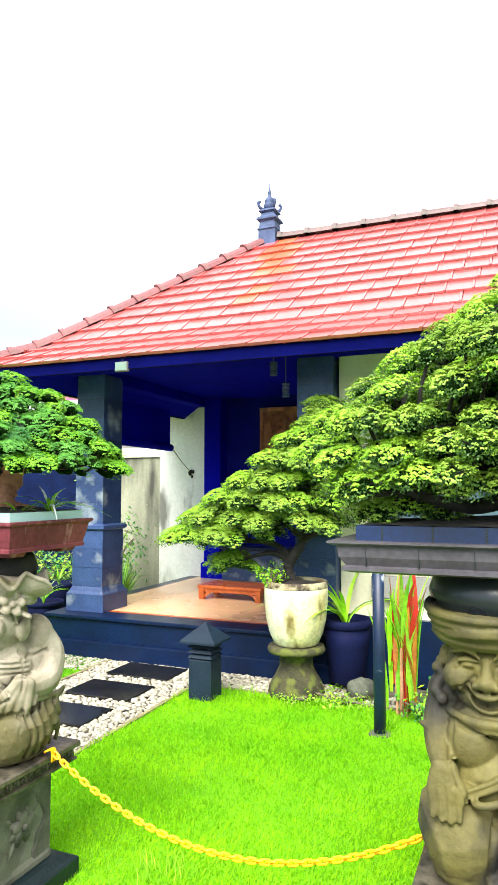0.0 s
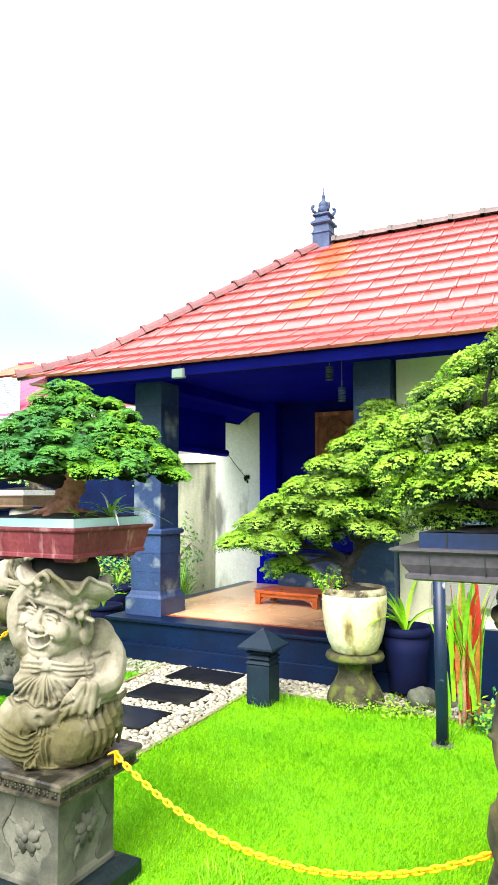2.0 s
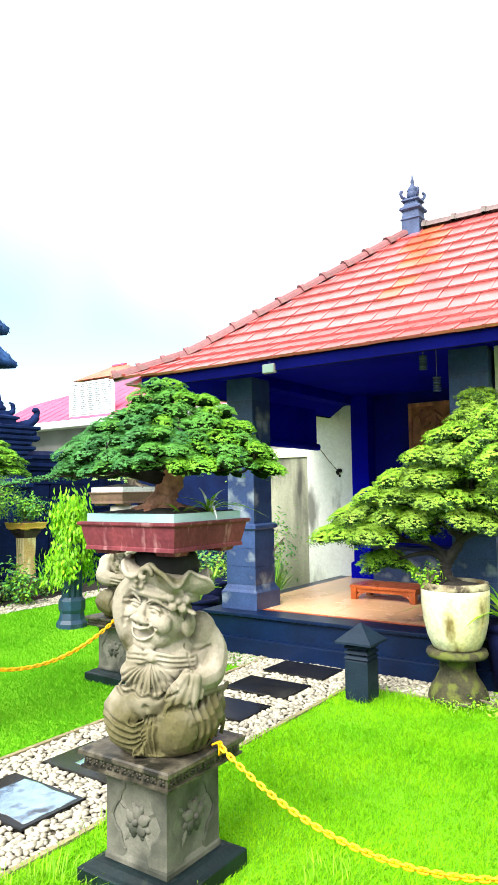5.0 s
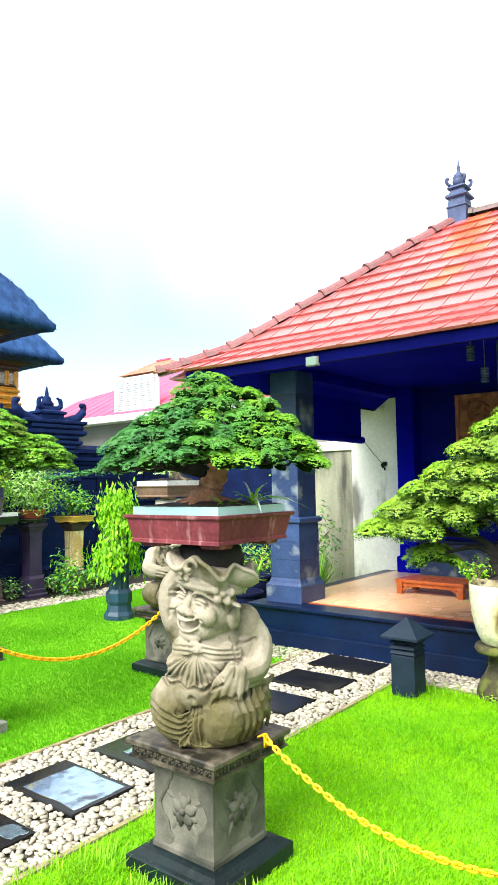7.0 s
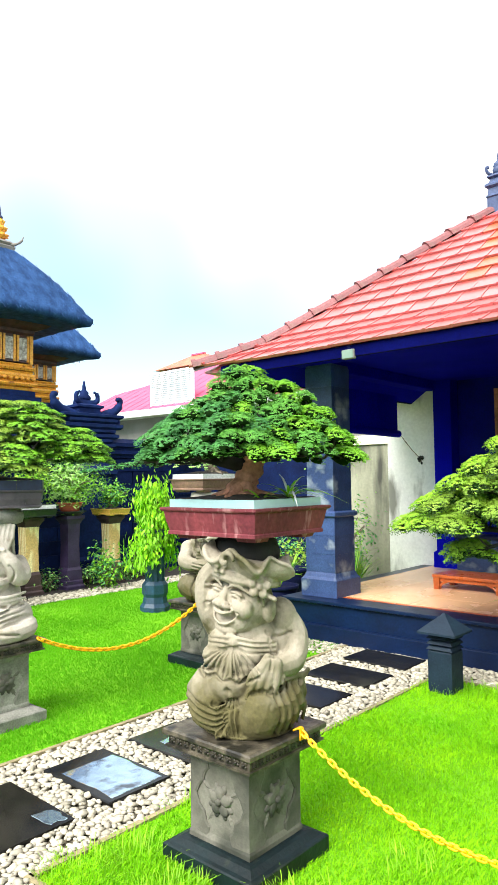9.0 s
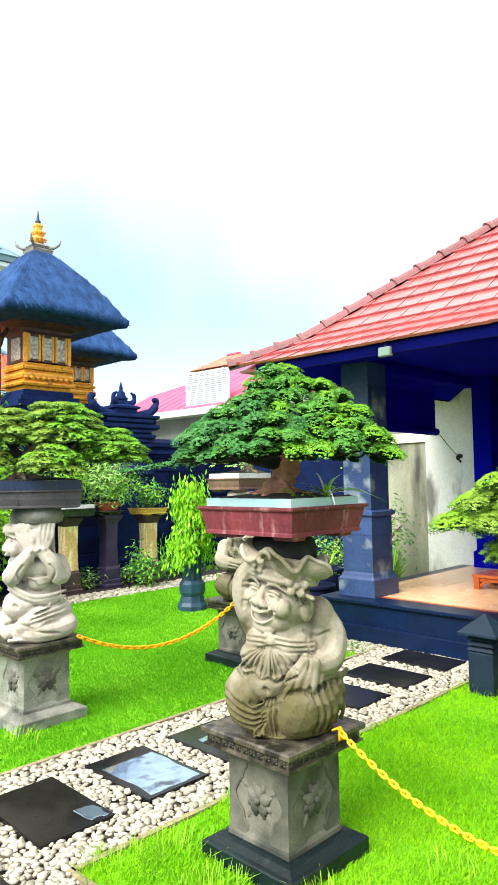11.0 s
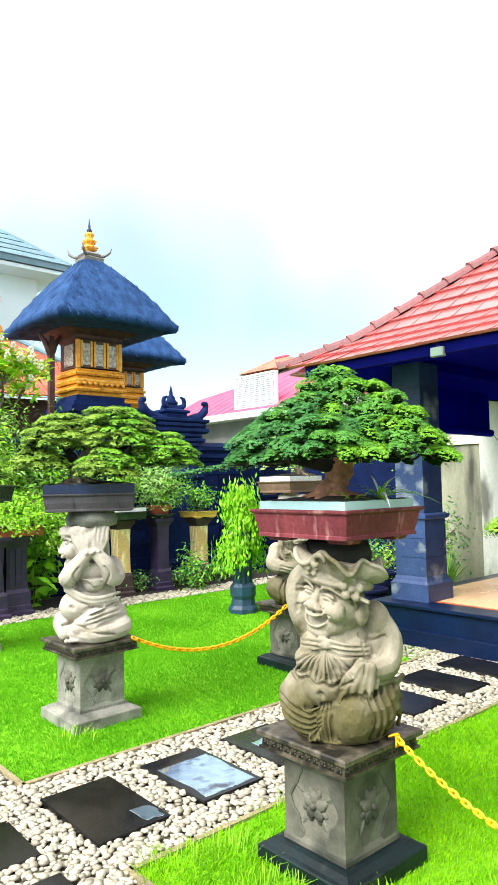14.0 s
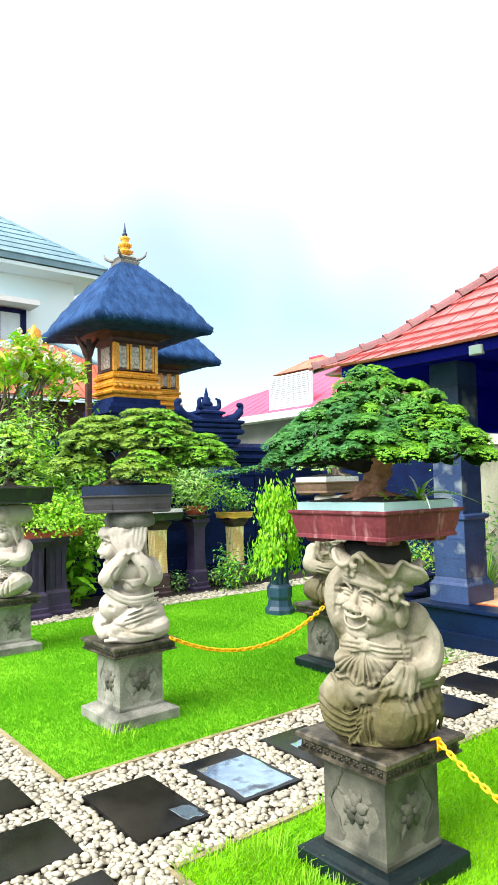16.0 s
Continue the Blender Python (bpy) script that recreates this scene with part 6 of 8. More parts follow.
# small dark tree on the brown tray, mostly behind the domed one
pads4 = dome_pads(-0.1, 0, 0.06, 0.3, 0.4, 0.3, 40, 0.09, 0.03, 51, inner=0.3) + [(-0.45 - 0.08 * k, -0.05, 0.09 - 0.012 * k, 0.1, 0.08, 0.025, 0.0, 0.0) for k in range(7)]
bonsai("bonsai_tree", (-4.58, 3.97, 1.547), [(0.1, 0, 0, 0.05), (0.05, 0, 0.1, 0.04), (0, 0, 0.25, 0.02)], [[(0.05, 0, 0.1, 0.012), (-0.3, 0, 0.12, 0.008), (-0.9, -0.05, 0.05, 0.004)]], pads4, 24000, 0.015, (LEAF_A, LEAF_E), BARK_GY, "low spreading dark green bonsai", 24, turn=42, cores=False)

# wide tree on the long grey pot
T5 = [(0.18, 0, 0, 0.085), (0.12, 0, 0.12, 0.07), (0.2, 0, 0.26, 0.055), (0.14, 0, 0.42, 0.04), (0.22, 0, 0.7, 0.015)]
L5 = [[(0.14, 0, 0.1, 0.04), (-0.1, 0.02, 0.14, 0.03), (-0.35, 0.05, 0.1, 0.018), (-0.55, 0.08, 0.1, 0.008)], [(0.18, 0, 0.22, 0.035), (-0.05, -0.02, 0.28, 0.024), (-0.35, 0.0, 0.3, 0.008)], [(0.16, 0, 0.38, 0.03), (0.0, 0.05, 0.42, 0.018), (-0.25, 0.05, 0.5, 0.008)],
      [(0.18, 0, 0.25, 0.035), (0.4, 0, 0.3, 0.025), (0.7, 0, 0.3, 0.01)], [(0.18, 0, 0.25, 0.03), (0.15, 0.25, 0.3, 0.02), (0.1, 0.4, 0.3, 0.01)], [(0.15, 0, 0.4, 0.03), (0.4, 0, 0.5, 0.02), (0.55, 0, 0.55, 0.01)],
      [(0.16, -0.05, 0.05, 0.035), (0.02, -0.10, 0.09, 0.026), (-0.12, -0.12, 0.06, 0.02), (-0.30, -0.1, 0.10, 0.010)], [(0.2, -0.04, 0.12, 0.035), (0.0, -0.08, 0.17, 0.024), (-0.2, -0.1, 0.16, 0.02), (-0.42, -0.06, 0.19, 0.008)], [(0.2, -0.04, 0.05, 0.035), (0.36, -0.1, 0.08, 0.026), (0.45, -0.1, 0.03, 0.02)], [(0.17, -0.02, 0.2, 0.032), (0.06, -0.1, 0.26, 0.03), (-0.1, -0.14, 0.27, 0.018), (-0.3, -0.12, 0.33, 0.006)]]
TIERS5 = ((0.06, -0.48, -0.16), (0.135, -0.57, 0.5), (0.22, -0.64, 0.66), (0.305, -0.60, 0.72), (0.39, -0.49, 0.70), (0.475, -0.37, 0.62), (0.56, -0.24, 0.54), (0.645, -0.13, 0.45), (0.73, -0.01, 0.36), (0.80, 0.08, 0.27))
pads5 = tier_pads(TIERS5, 0.18, 0.34, 0.076, 0.040, 61)
bonsai("bonsai_tree", (-0.46, 1.97, 1.40), T5, L5, pads5, 290000, 0.0070, (LEAF_C, LEAF_B, LEAF_C), BARK_DK, "wide tiered bonsai with yellow-green pads and dark limbs", 25, inner=0.32)

# ---- porch things ----
low_table = thing("low_table", pose(-3.30, 6.49, 0.373, 0, 0, -2), "low orange varnished wooden table on the porch floor", "table")
part("tabletop", box(-0.36, 0.36, -0.20, 0.20, 0.115, 0.145, 0.006), TABLE, low_table)
for sx in (-1, 1):
    for sy in (-1, 1):
        part("leg", stack([(0.028, 0.028, 0), (0.03, 0.03, 0.114)]), TABLE, low_table).matrix_basis = pose(sx * 0.32, sy * 0.165, 0)
for sy in (-1, 1):
    b = box(-0.29, 0.29, -0.01, 0.01, 0.075, 0.114, 0.003)
    part("apron", b, TABLE, low_table).matrix_basis = pose(0, sy * 0.165, 0)
    for sx in (-1, 1):
        part("bracket", tube([(sx * 0.29, sy * 0.165, 0.03), (sx * 0.26, sy * 0.165, 0.06), (sx * 0.2, sy * 0.165, 0.078)], [0.014, 0.012, 0.008], 6), TABLE, low_table)
for sx in (-1, 1):
    part("apron", box(-0.01, 0.01, -0.135, 0.135, 0.075, 0.114, 0.003), TABLE, low_table).matrix_basis = pose(sx * 0.32, 0, 0)

panel = thing("carved_panel", pose(-3.27, 8.05, 1.55), "carved brown wooden relief panel with leaves on the dark wall", "wall panel")
part("backing", box(-0.36, 0.36, -0.02, 0.0, 0.0, 0.98), CARVED, panel)
for b in ((-0.38, -0.33, -0.045, -0.021, -0.02, 1.0), (0.33, 0.38, -0.045, -0.021, -0.02, 1.0), (-0.329, 0.329, -0.045, -0.021, -0.02, 0.03), (-0.329, 0.329, -0.045, -0.021, 0.95, 1.0)):
    part("frame", box(*b, 0.006), BARK, panel, "lighter wooden frame")
rp = random.Random(5)
for k in range(38):
    a, x, z = rp.uniform(-60, 60), rp.uniform(-0.27, 0.27), rp.uniform(0.08, 0.9)
    b = bmesh.new()
    blob(b, (0, 0, 0), (0.028, 0.022, 0.095), sub=1)
    part("carved_leaf", b, CARVED, panel, "", True).matrix_basis = pose(x, -0.024, z, 0, a, 0)
for k in range(3):
    part("carved_stem", tube(curve_pts([(-0.1 + 0.1 * k, -0.03, 0.04), (-0.15 + 0.15 * k, -0.035, 0.4), (-0.25 + 0.22 * k, -0.03, 0.85)], 5), 0.014, 6), CARVED, panel)

blind = thing("roller_blind", pose(-4.66, 0, 0), "dark lowered bamboo blind with its roll at the bottom", "blind")
part("blind_sheet", box(-0.006, 0.006, 5.62, 7.46, 2.05, 2.66), CEIL, blind)
part("blind_roll", tube([(0.0, 5.60, 2.045), (0.0, 6.5, 2.04), (0.0, 7.49, 2.03)], 0.045, 12), CEIL, blind, "rolled lower end", True)
part("cord", tube([(0.03, 7.46, 2.03), (0.035, 7.72, 1.86), (0.04, 7.98, 1.72)], 0.005, 5), BARK_GY, blind)
b = bmesh.new()
for k in range(7):
    blob(b, (0.05 + 0.02 * math.sin(k * 2.1), 7.98 + 0.035 * math.cos(k * 1.7), 1.70 + 0.04 * math.sin(k * 1.3)), (0.022, 0.03, 0.03), sub=1)
part("cord_bundle", b, BARK_DK, blind, "tangled cord end", True)

flood = thing("floodlight", pose(-3.37, 4.40, 2.425), "small pale-faced floodlight under the eave", "lamp")
part("housing", box(-0.055, 0.055, -0.01, 0.03, 0.0, 0.075, 0.006), GREYPLASTER, flood)
part("lens", box(-0.05, 0.05, -0.016, -0.011, 0.006, 0.069), LAMPWHITE, flood, "pale frosted lens")
part("bracket", box(-0.012, 0.012, 0.01, 0.03, 0.075, 0.11), DARKBLUE, flood)

for x, y, z, ln in ((-2.345, 5.05, 2.425, 0.12), (-2.24, 5.05, 2.245, 0.12)):
    ch = thing("wind_chime", pose(x, y, z), "small hanging chime of pale tubes under the dark ceiling", "wind chime", "wind chimes")
    part("string", tube([(0, 0, ln), (0, 0, 2.645 - z)], 0.003, 5), GREYPLASTER, ch)
    for k in range(6):
        part("chime_ring", lathe([(0.028, 0), (0.034, 0.006), (0.028, 0.012)], 10), ANDESITE, ch).matrix_basis = pose(0, 0, ln * k / 6)

# ---- bollard, urn tree, pots, pole ----
bol = thing("bollard_light", pose(-2.655, 4.45, -0.02), "charcoal garden bollard light with pyramid cap and louvres", "bollard lamp")
part("body", stack([(0.088, 0.088, -0.02), (0.088, 0.088, 0.30), (0.08, 0.08, 0.31)]), BOLLARD, bol)
for k in range(3):
    part("louvre", stack([(0.07, 0.07, 0.312 + k * 0.036), (0.095, 0.095, 0.318 + k * 0.036), (0.083, 0.083, 0.336 + k * 0.036), (0.068, 0.068, 0.346 + k * 0.036)]), BOLLARD, bol)
part("cap", stack([(0.09, 0.09, 0.42), (0.14, 0.14, 0.425), (0.14, 0.14, 0.44), (0.02, 0.02, 0.545), (0.006, 0.006, 0.56)]), BOLLARD, bol, "pyramid cap")

urn = thing("urn", pose(-2.07, 4.78, 0), "peeling cream urn on a mossy stone foot", "urn")
part("foot", lathe([(0.205, -0.01), (0.21, 0.03), (0.20, 0.07), (0.182, 0.11), (0.155, 0.15), (0.135, 0.19), (0.125, 0.21), (0.122, 0.28), (0.13, 0.295), (0.165, 0.31)], 24), MOSS, urn, "mossy stone foot", True)
part("saucer", lathe([(0.15, 0.305), (0.205, 0.315), (0.215, 0.335), (0.205, 0.36), (0.17, 0.366)], 28), MOSS, urn, "mossy dish", True)
part("body", lathe([(0.14, 0.362), (0.165, 0.38), (0.20, 0.46), (0.222, 0.56), (0.235, 0.68), (0.237, 0.74), (0.236, 0.785)], 36), URN, urn, "peeling cream glazed body", True)
part("rim", lathe([(0.2362, 0.785), (0.2375, 0.79), (0.234, 0.822), (0.228, 0.832), (0.214, 0.832), (0.208, 0.80), (0.05, 0.785)], 36), URNRIM, urn, "rim with the cream glaze peeled to brown", True)
part("soil", lathe([(0.21, 0.78), (0.19, 0.81), (0.05, 0.835)], 20), EARTH, urn, "", True)
T6 = [(-0.05, 0, 0, 0.045), (-0.06, 0, 0.1, 0.04), (-0.02, 0, 0.18, 0.038), (0.05, 0.02, 0.3, 0.032), (0.12, 0.03, 0.55, 0.022), (0.15, 0.03, 0.95, 0.01)]
L6 = [[(-0.03, 0, 0.16, 0.03), (-0.2, 0, 0.27, 0.022), (-0.6, 0, 0.28, 0.014), (-1.05, 0, 0.27, 0.006)], [(-0.05, 0, 0.14, 0.025), (-0.2, -0.03, 0.2, 0.018), (-0.55, -0.06, 0.1, 0.006)], [(0.05, 0, 0.32, 0.024), (-0.2, 0, 0.5, 0.016), (-0.55, 0, 0.6, 0.006)],
      [(0.1, 0, 0.5, 0.02), (-0.1, 0, 0.75, 0.012), (-0.3, 0, 0.82, 0.005)], [(0.05, 0, 0.3, 0.024), (0.3, 0, 0.42, 0.016), (0.5, 0, 0.45, 0.006)], [(0.1, 0, 0.5, 0.02), (0.3, 0, 0.7, 0.012), (0.42, 0, 0.75, 0.005)]]
TIERS6 = ((0.12, -0.70, -0.30), (0.31, -1.12, -0.5), (0.36, -1.0, -0.1), (0.48, -0.90, 0.35), (0.62, -0.72, 0.48), (0.76, -0.54, 0.54), (0.90, -0.36, 0.53), (1.04, -0.18, 0.48), (1.17, 0.0, 0.40), (1.27, 0.12, 0.32))
pads6 = tier_pads(TIERS6, 0.2, 0.36, 0.120, 0.060, 71)
bonsai("bonsai_tree", (-2.07, 4.78, 0.828), T6, L6, pads6, 105000, 0.0120, (LEAF_C, LEAF_B, LEAF_C), BARK_DK, "leaning yellow-green bonsai with a long low branch in the urn", 26, inner=0.28)


def bush(name, x, y, z, r, h, n, leaf, mats, label, category, seed, ratio=0.45, stems=6, drop=0.0, bark=None, hang=False):
    """A loose leafy plant: thin stems and leaves of one kind in clumps."""
    bark = bark or BARK_GY
    t = thing(name, pose(x, y, z), label, category)
    rr = random.Random(seed)
    rg = np.random.RandomState(seed)
    tips = []
    for k in range(stems):
        a = 2 * math.pi * k / stems + rr.uniform(-0.4, 0.4)
        w = rr.uniform(0.3, 1.0)
        tip = Vector((math.cos(a) * r * w, math.sin(a) * r * w, h * (1.05 - 0.5 * w * w) - drop * w))
        tips.append(tip)
        part("stem", tube(curve_pts([(0, 0, 0), tip * 0.5 + Vector((0, 0, h * 0.18)), tip], 4), [0.012] * 4 + [0.008] * 4 + [0.004], 5), bark, t)
    k = n
    src = np.array([tips[i % stems][:] for i in range(k)])
    f = rg.uniform(0.25, 1.1, k)[:, None]
    c = src * f + rg.normal(0, 1, (k, 3)) * np.array([r * 0.28, r * 0.28, h * 0.16])
    c[:, 2] = np.maximum(c[:, 2], 0.01 - drop)
    nn = c / np.array([r, r, h]) + rg.normal(0, 0.6, (k, 3)) + np.array([0, 0, 0.4])
    if hang:
        nn[:, 2] = rg.normal(0.15, 0.2, k)
    for i, mt in enumerate(mats):
        sel = np.arange(k) % len(mats) == i
        tagged(part("foliage", cards("foliage", c[sel], nn[sel], leaf, leaf * ratio, mt, seed + i, hang=hang), mt, t), kind="stuff")
    return t


def blades(name, x, y, z, n, length, width, spread, mats, label, category, seed, arch=0.5):
    """Long strap leaves that arch outwards from one foot, each a part."""
    t = thing(name, pose(x, y, z), label, category)
    rr = random.Random(seed)
    for k in range(n):
        a, sp, ln = rr.uniform(0, 6.283), spread * rr.uniform(0.3, 1.0), length * rr.uniform(0.65, 1.1)
        d, s = Vector((math.cos(a), math.sin(a), 0)), Vector((-math.sin(a), math.cos(a), 0))
        b = bmesh.new()
        prev = None
        for i in range(7):
            u = i / 6
            c = d * (ln * sp * u ** 1.4) + Vector((0, 0, ln * (u - arch * sp * u * u)))
            w = width * (0.5 + 1.1 * u - 1.55 * u * u)
            row = [b.verts.new(c - s * w), b.verts.new(c + Vector((0, 0, -w * 0.4))), b.verts.new(c + s * w)]
            if prev:
                b.faces.new((prev[0], prev[1], row[1], row[0]))
                b.faces.new((prev[1], prev[2], row[2], row[1]))
            prev = row
        part("leaf_blade", b, mats[k % len(mats)], t, "", True)
    return t


def round_pot(name, x, y, z, r, h, material, label, group="", plain=False):
    p = thing(name, pose(x, y, z), label, "pot", group)
    part("body", lathe([(r * 0.72, 0), (r * 0.76, 0.01), (r * 0.92, h * 0.6), (r, h * 0.86)], 26), material, p, "", True)
    part("rim", lathe([(r, h * 0.86), (r * 1.08, h * 0.88), (r * 1.08, h), (r * 0.98, h), (r * 0.95, h * 0.93), (0.02, h * 0.92)], 26), material, p, "", True)
    return p


bush("herb", -2.22, 4.66, 0.80, 0.10, 0.16, 260, 0.03, (LEAF_D, LEAF_A2), "small bright green herb at the rim of the urn", "plant", 301)
round_pot("plant_pot", -1.76, 5.06, 0.06, 0.175, 0.47, POT_NAVY, "large navy plastic pot behind the urn")
blades("strap_plant", -1.76, 5.02, 0.47, 13, 0.66, 0.024, 1.15, (LEAF_D, LEAF_C), "strap-leaved plant with arching bright green leaves", "plant", 302, arch=0.8)
solid("pole", tube([(0, 0, -0.05), (0, 0, 0.5), (0, 0, 1.08)], 0.037, 14), POLE, pose(-1.335, 4.21, 0), "blue-black pipe post with chipped white paint in the lawn", "post", smooth=True)
solid("concrete_collar", lathe([(0.075, -0.01), (0.075, 0.006), (0.05, 0.012)], 14), STONE, pose(-1.335, 4.21, 0), "small concrete collar at the post's foot", "post foot")
t = thing("cordyline", pose(-1.27, 4.62, 0), "cordyline with upright red, orange and green leaves", "plant")
rr = random.Random(77)
for k in range(60):
    a = rr.uniform(0, 6.283)
    lean, ln, zb = rr.uniform(0.01, 0.16), rr.uniform(0.45, 0.78), rr.uniform(0.02, 0.42)
    mt = (RED, LEAF_D, LEAF_A2, LEAF_D, ORANGE, LEAF_C)[k % 6]
    d, s = Vector((math.cos(a), math.sin(a), 0)), Vector((-math.sin(a), math.cos(a), 0))
    bx, by = rr.uniform(-0.09, 0.10), rr.uniform(-0.05, 0.05)
    b, prev = bmesh.new(), None
    for i in range(6):
        u = i / 5
        c = Vector((bx, by, zb)) + d * (ln * lean * u * u * 1.6) + Vector((0, 0, ln * u * (1 - 0.15 * u)))
        w = (0.034 if k % 6 == 0 else 0.024) * (0.45 + 1.5 * u - 1.9 * u * u)
        row = [b.verts.new(c - s * w), b.verts.new(c + d * 0.004), b.verts.new(c + s * w)]
        if prev:
            b.faces.new((prev[0], prev[1], row[1], row[0]))
            b.faces.new((prev[1], prev[2], row[2], row[1]))
        prev = row
    part("leaf_blade", b, mt, t, "", True)
for k in range(4):
    part("cane", tube([(0.03 * math.cos(k * 1.6), 0.03 * math.sin(k * 1.6), 0), (0.045 * math.cos(k * 1.6), 0.045 * math.sin(k * 1.6), 0.45)], [0.013, 0.010], 6), BARK, t)


def rock(x, y, z, r, seed, label="rounded grey stone at the lawn's edge"):
    b = bmesh.new()
    blob(b, (0, 0, 0), (1, 0.8, 0.7), sub=3)
    for v in b.verts:
        v.co *= r * (1 + 0.25 * noise.noise(v.co * 1.7 + Vector((seed, 0, 0))))
    return solid("rock", b, STONE, pose(x, y, z, 0, 0, seed * 40), label, "rock", "stones", smooth=True)


for i, (x, y, z, r) in enumerate(((-1.60, 4.84, 0.08, 0.11), (-0.98, 4.95, 0.1, 0.15), (-0.72, 4.9, 0.09, 0.13))):
    rock(x, y, z, r, i + 1)
bush("ground_cover", -1.72, 4.66, 0.0, 0.20, 0.09, 420, 0.03, (LEAF_D, LEAF_B), "low green ground cover among the pebbles", "plant", 303, stems=8)
bush("ground_cover", -1.12, 4.55, 0.0, 0.16, 0.14, 420, 0.035, (LEAF_A, LEAF_A2), "dark green ground cover at the cordyline's foot", "plant", 304, stems=8)
bush("ground_cover", -0.85, 4.72, 0.0, 0.22, 0.3, 500, 0.045, (LEAF_A, LEAF_D), "leafy green shrub below the window", "plant", 305, stems=8)
bush("ground_cover", -2.06, 4.60, 0.0, 0.2, 0.06, 300, 0.022, (LEAF_D, LEAF_B), "moss and weeds round the urn's foot", "plant", 306, stems=8)

# plants beside the porch
solid("garden_wall_dark", box(-9.1, -6.62, 8.42, 8.56, -0.05, 2.1), BLACKWALL, G, "black lava stone garden wall behind shrubs", "wall", kind="structure")
solid("garden_wall_north", box(-6.6, -4.76, 8.4, 8.55, -0.05, 1.96), GREYWALL, G, "mould-stained grey plaster garden wall", "wall", kind="structure")
solid("wall_coping", box(-6.6, -4.76, 8.37, 8.58, 1.963, 2.10, 0.01), CREAM, G, "cream coping of the garden wall", "coping", kind="structure")
blades("grass_plant", -5.05, 7.0, 0.0, 130, 0.85, 0.009, 0.55, (LEAF_A, LEAF_B, LEAF_A2), "tall thin-leaved grass plant beside the porch", "plant", 311, arch=0.7)
round_pot("plant_pot", -4.92, 6.3, 0.0, 0.13, 0.5, POT_WHITE, "white pot beside the porch column")
for i, (x, y, r, h) in enumerate(((-5.35, 5.95, 0.2, 0.3), (-5.75, 6.2, 0.18, 0.26), (-5.2, 6.5, 0.2, 0.32), (-5.9, 6.9, 0.22, 0.35))):
    round_pot("plant_pot", x, y, 0.0, r, h, POT_NAVY, "dark blue plant pot on the grass beside the porch", "dark pots")
    blades("spider_plant", x, y, h * 0.9, 16, 0.4, 0.012, 0.9, (LEAF_E, LEAF_D), "striped spider plant in a dark pot", "plant", 320 + i, arch=0.75)
bush("shrub", -5.6, 7.5, 0.0, 0.5, 1.1, 1500, 0.06, (LEAF_A, LEAF_A2), "dark green shrub beside the house", "shrub", 330, stems=10)
bush("shrub", -6.5, 7.6, 0.0, 0.5, 0.9, 1300, 0.06, (LEAF_A, LEAF_B), "dark green shrub before the garden wall", "shrub", 331, stems=10)
# small plants in the domed tree's pot
blades("orchid", -2.16, 2.08, 1.41, 22, 0.17, 0.008, 1.35, (LEAF_C, POT_WHITE, LEAF_D), "small plant with pale striped leaves in the maroon pot", "plant", 341, arch=0.8)
blades("orchid", -2.20, 1.95, 1.405, 8, 0.12, 0.007, 1.0, (LEAF_C, LEAF_D), "small bright green plant in the maroon pot", "plant", 342, arch=0.8)

# ---- chains ----


def link_mesh():
    l, w, r = 0.0180, 0.0078, 0.0042
    pts = [(l * math.cos(a) * 0.55 + (l * 0.45 if math.cos(a) > 0 else -l * 0.45), w * math.sin(a), 0) for a in [2 * math.pi * k / 14 for k in range(14)]]
    b = bmesh.new()
    rings = []
    for i, p in enumerate(pts):
        p, q, o = Vector(p), Vector(pts[(i + 1) % 14]), Vector(pts[i - 1])
        d = (q - o).normalized()
        s = d.cross(Vector((0, 0, 1)))
        rings.append([b.verts.new(p + (s * math.cos(k * math.pi / 3) + Vector((0, 0, 1)) * math.sin(k * math.pi / 3)) * r) for k in range(6)])
    for i in range(14):
        lo, hi = rings[i], rings[(i + 1) % 14]
        for k in range(6):
            b.faces.new((lo[k], lo[(k + 1) % 6], hi[(k + 1) % 6], hi[k]))
    return finish(b, "link", CHAIN, True)


LINK = link_mesh()


def chain(a, c, sag, label, size=1.0):
    a, c = Vector(a), Vector(c)
    t = thing("chain", Matrix.Translation(a), label, "chain", "yellow chains")
    n = 400
    pts = [a.lerp(c, i / n) - Vector((0, 0, sag * 4 * (i / n) * (1 - i / n))) for i in range(n + 1)]
    step, acc, idx = 0.0235 * size, 0.0, 0
    last = pts[0]
    for p, q in zip(pts, pts[1:]):
        acc += (q - p).length
        if acc >= step:
            acc = 0
            d = (q - last).normalized()
            ob = part("link", LINK, CHAIN, t)
            ob.matrix_world = Matrix.Translation((q + last) / 2) @ d.to_track_quat("X", "Z").to_matrix().to_4x4() @ pose(0, 0, 0, 45 + 90 * (idx % 2)) @ Matrix.Scale(size, 4)
            last, idx = q, idx + 1
    return t


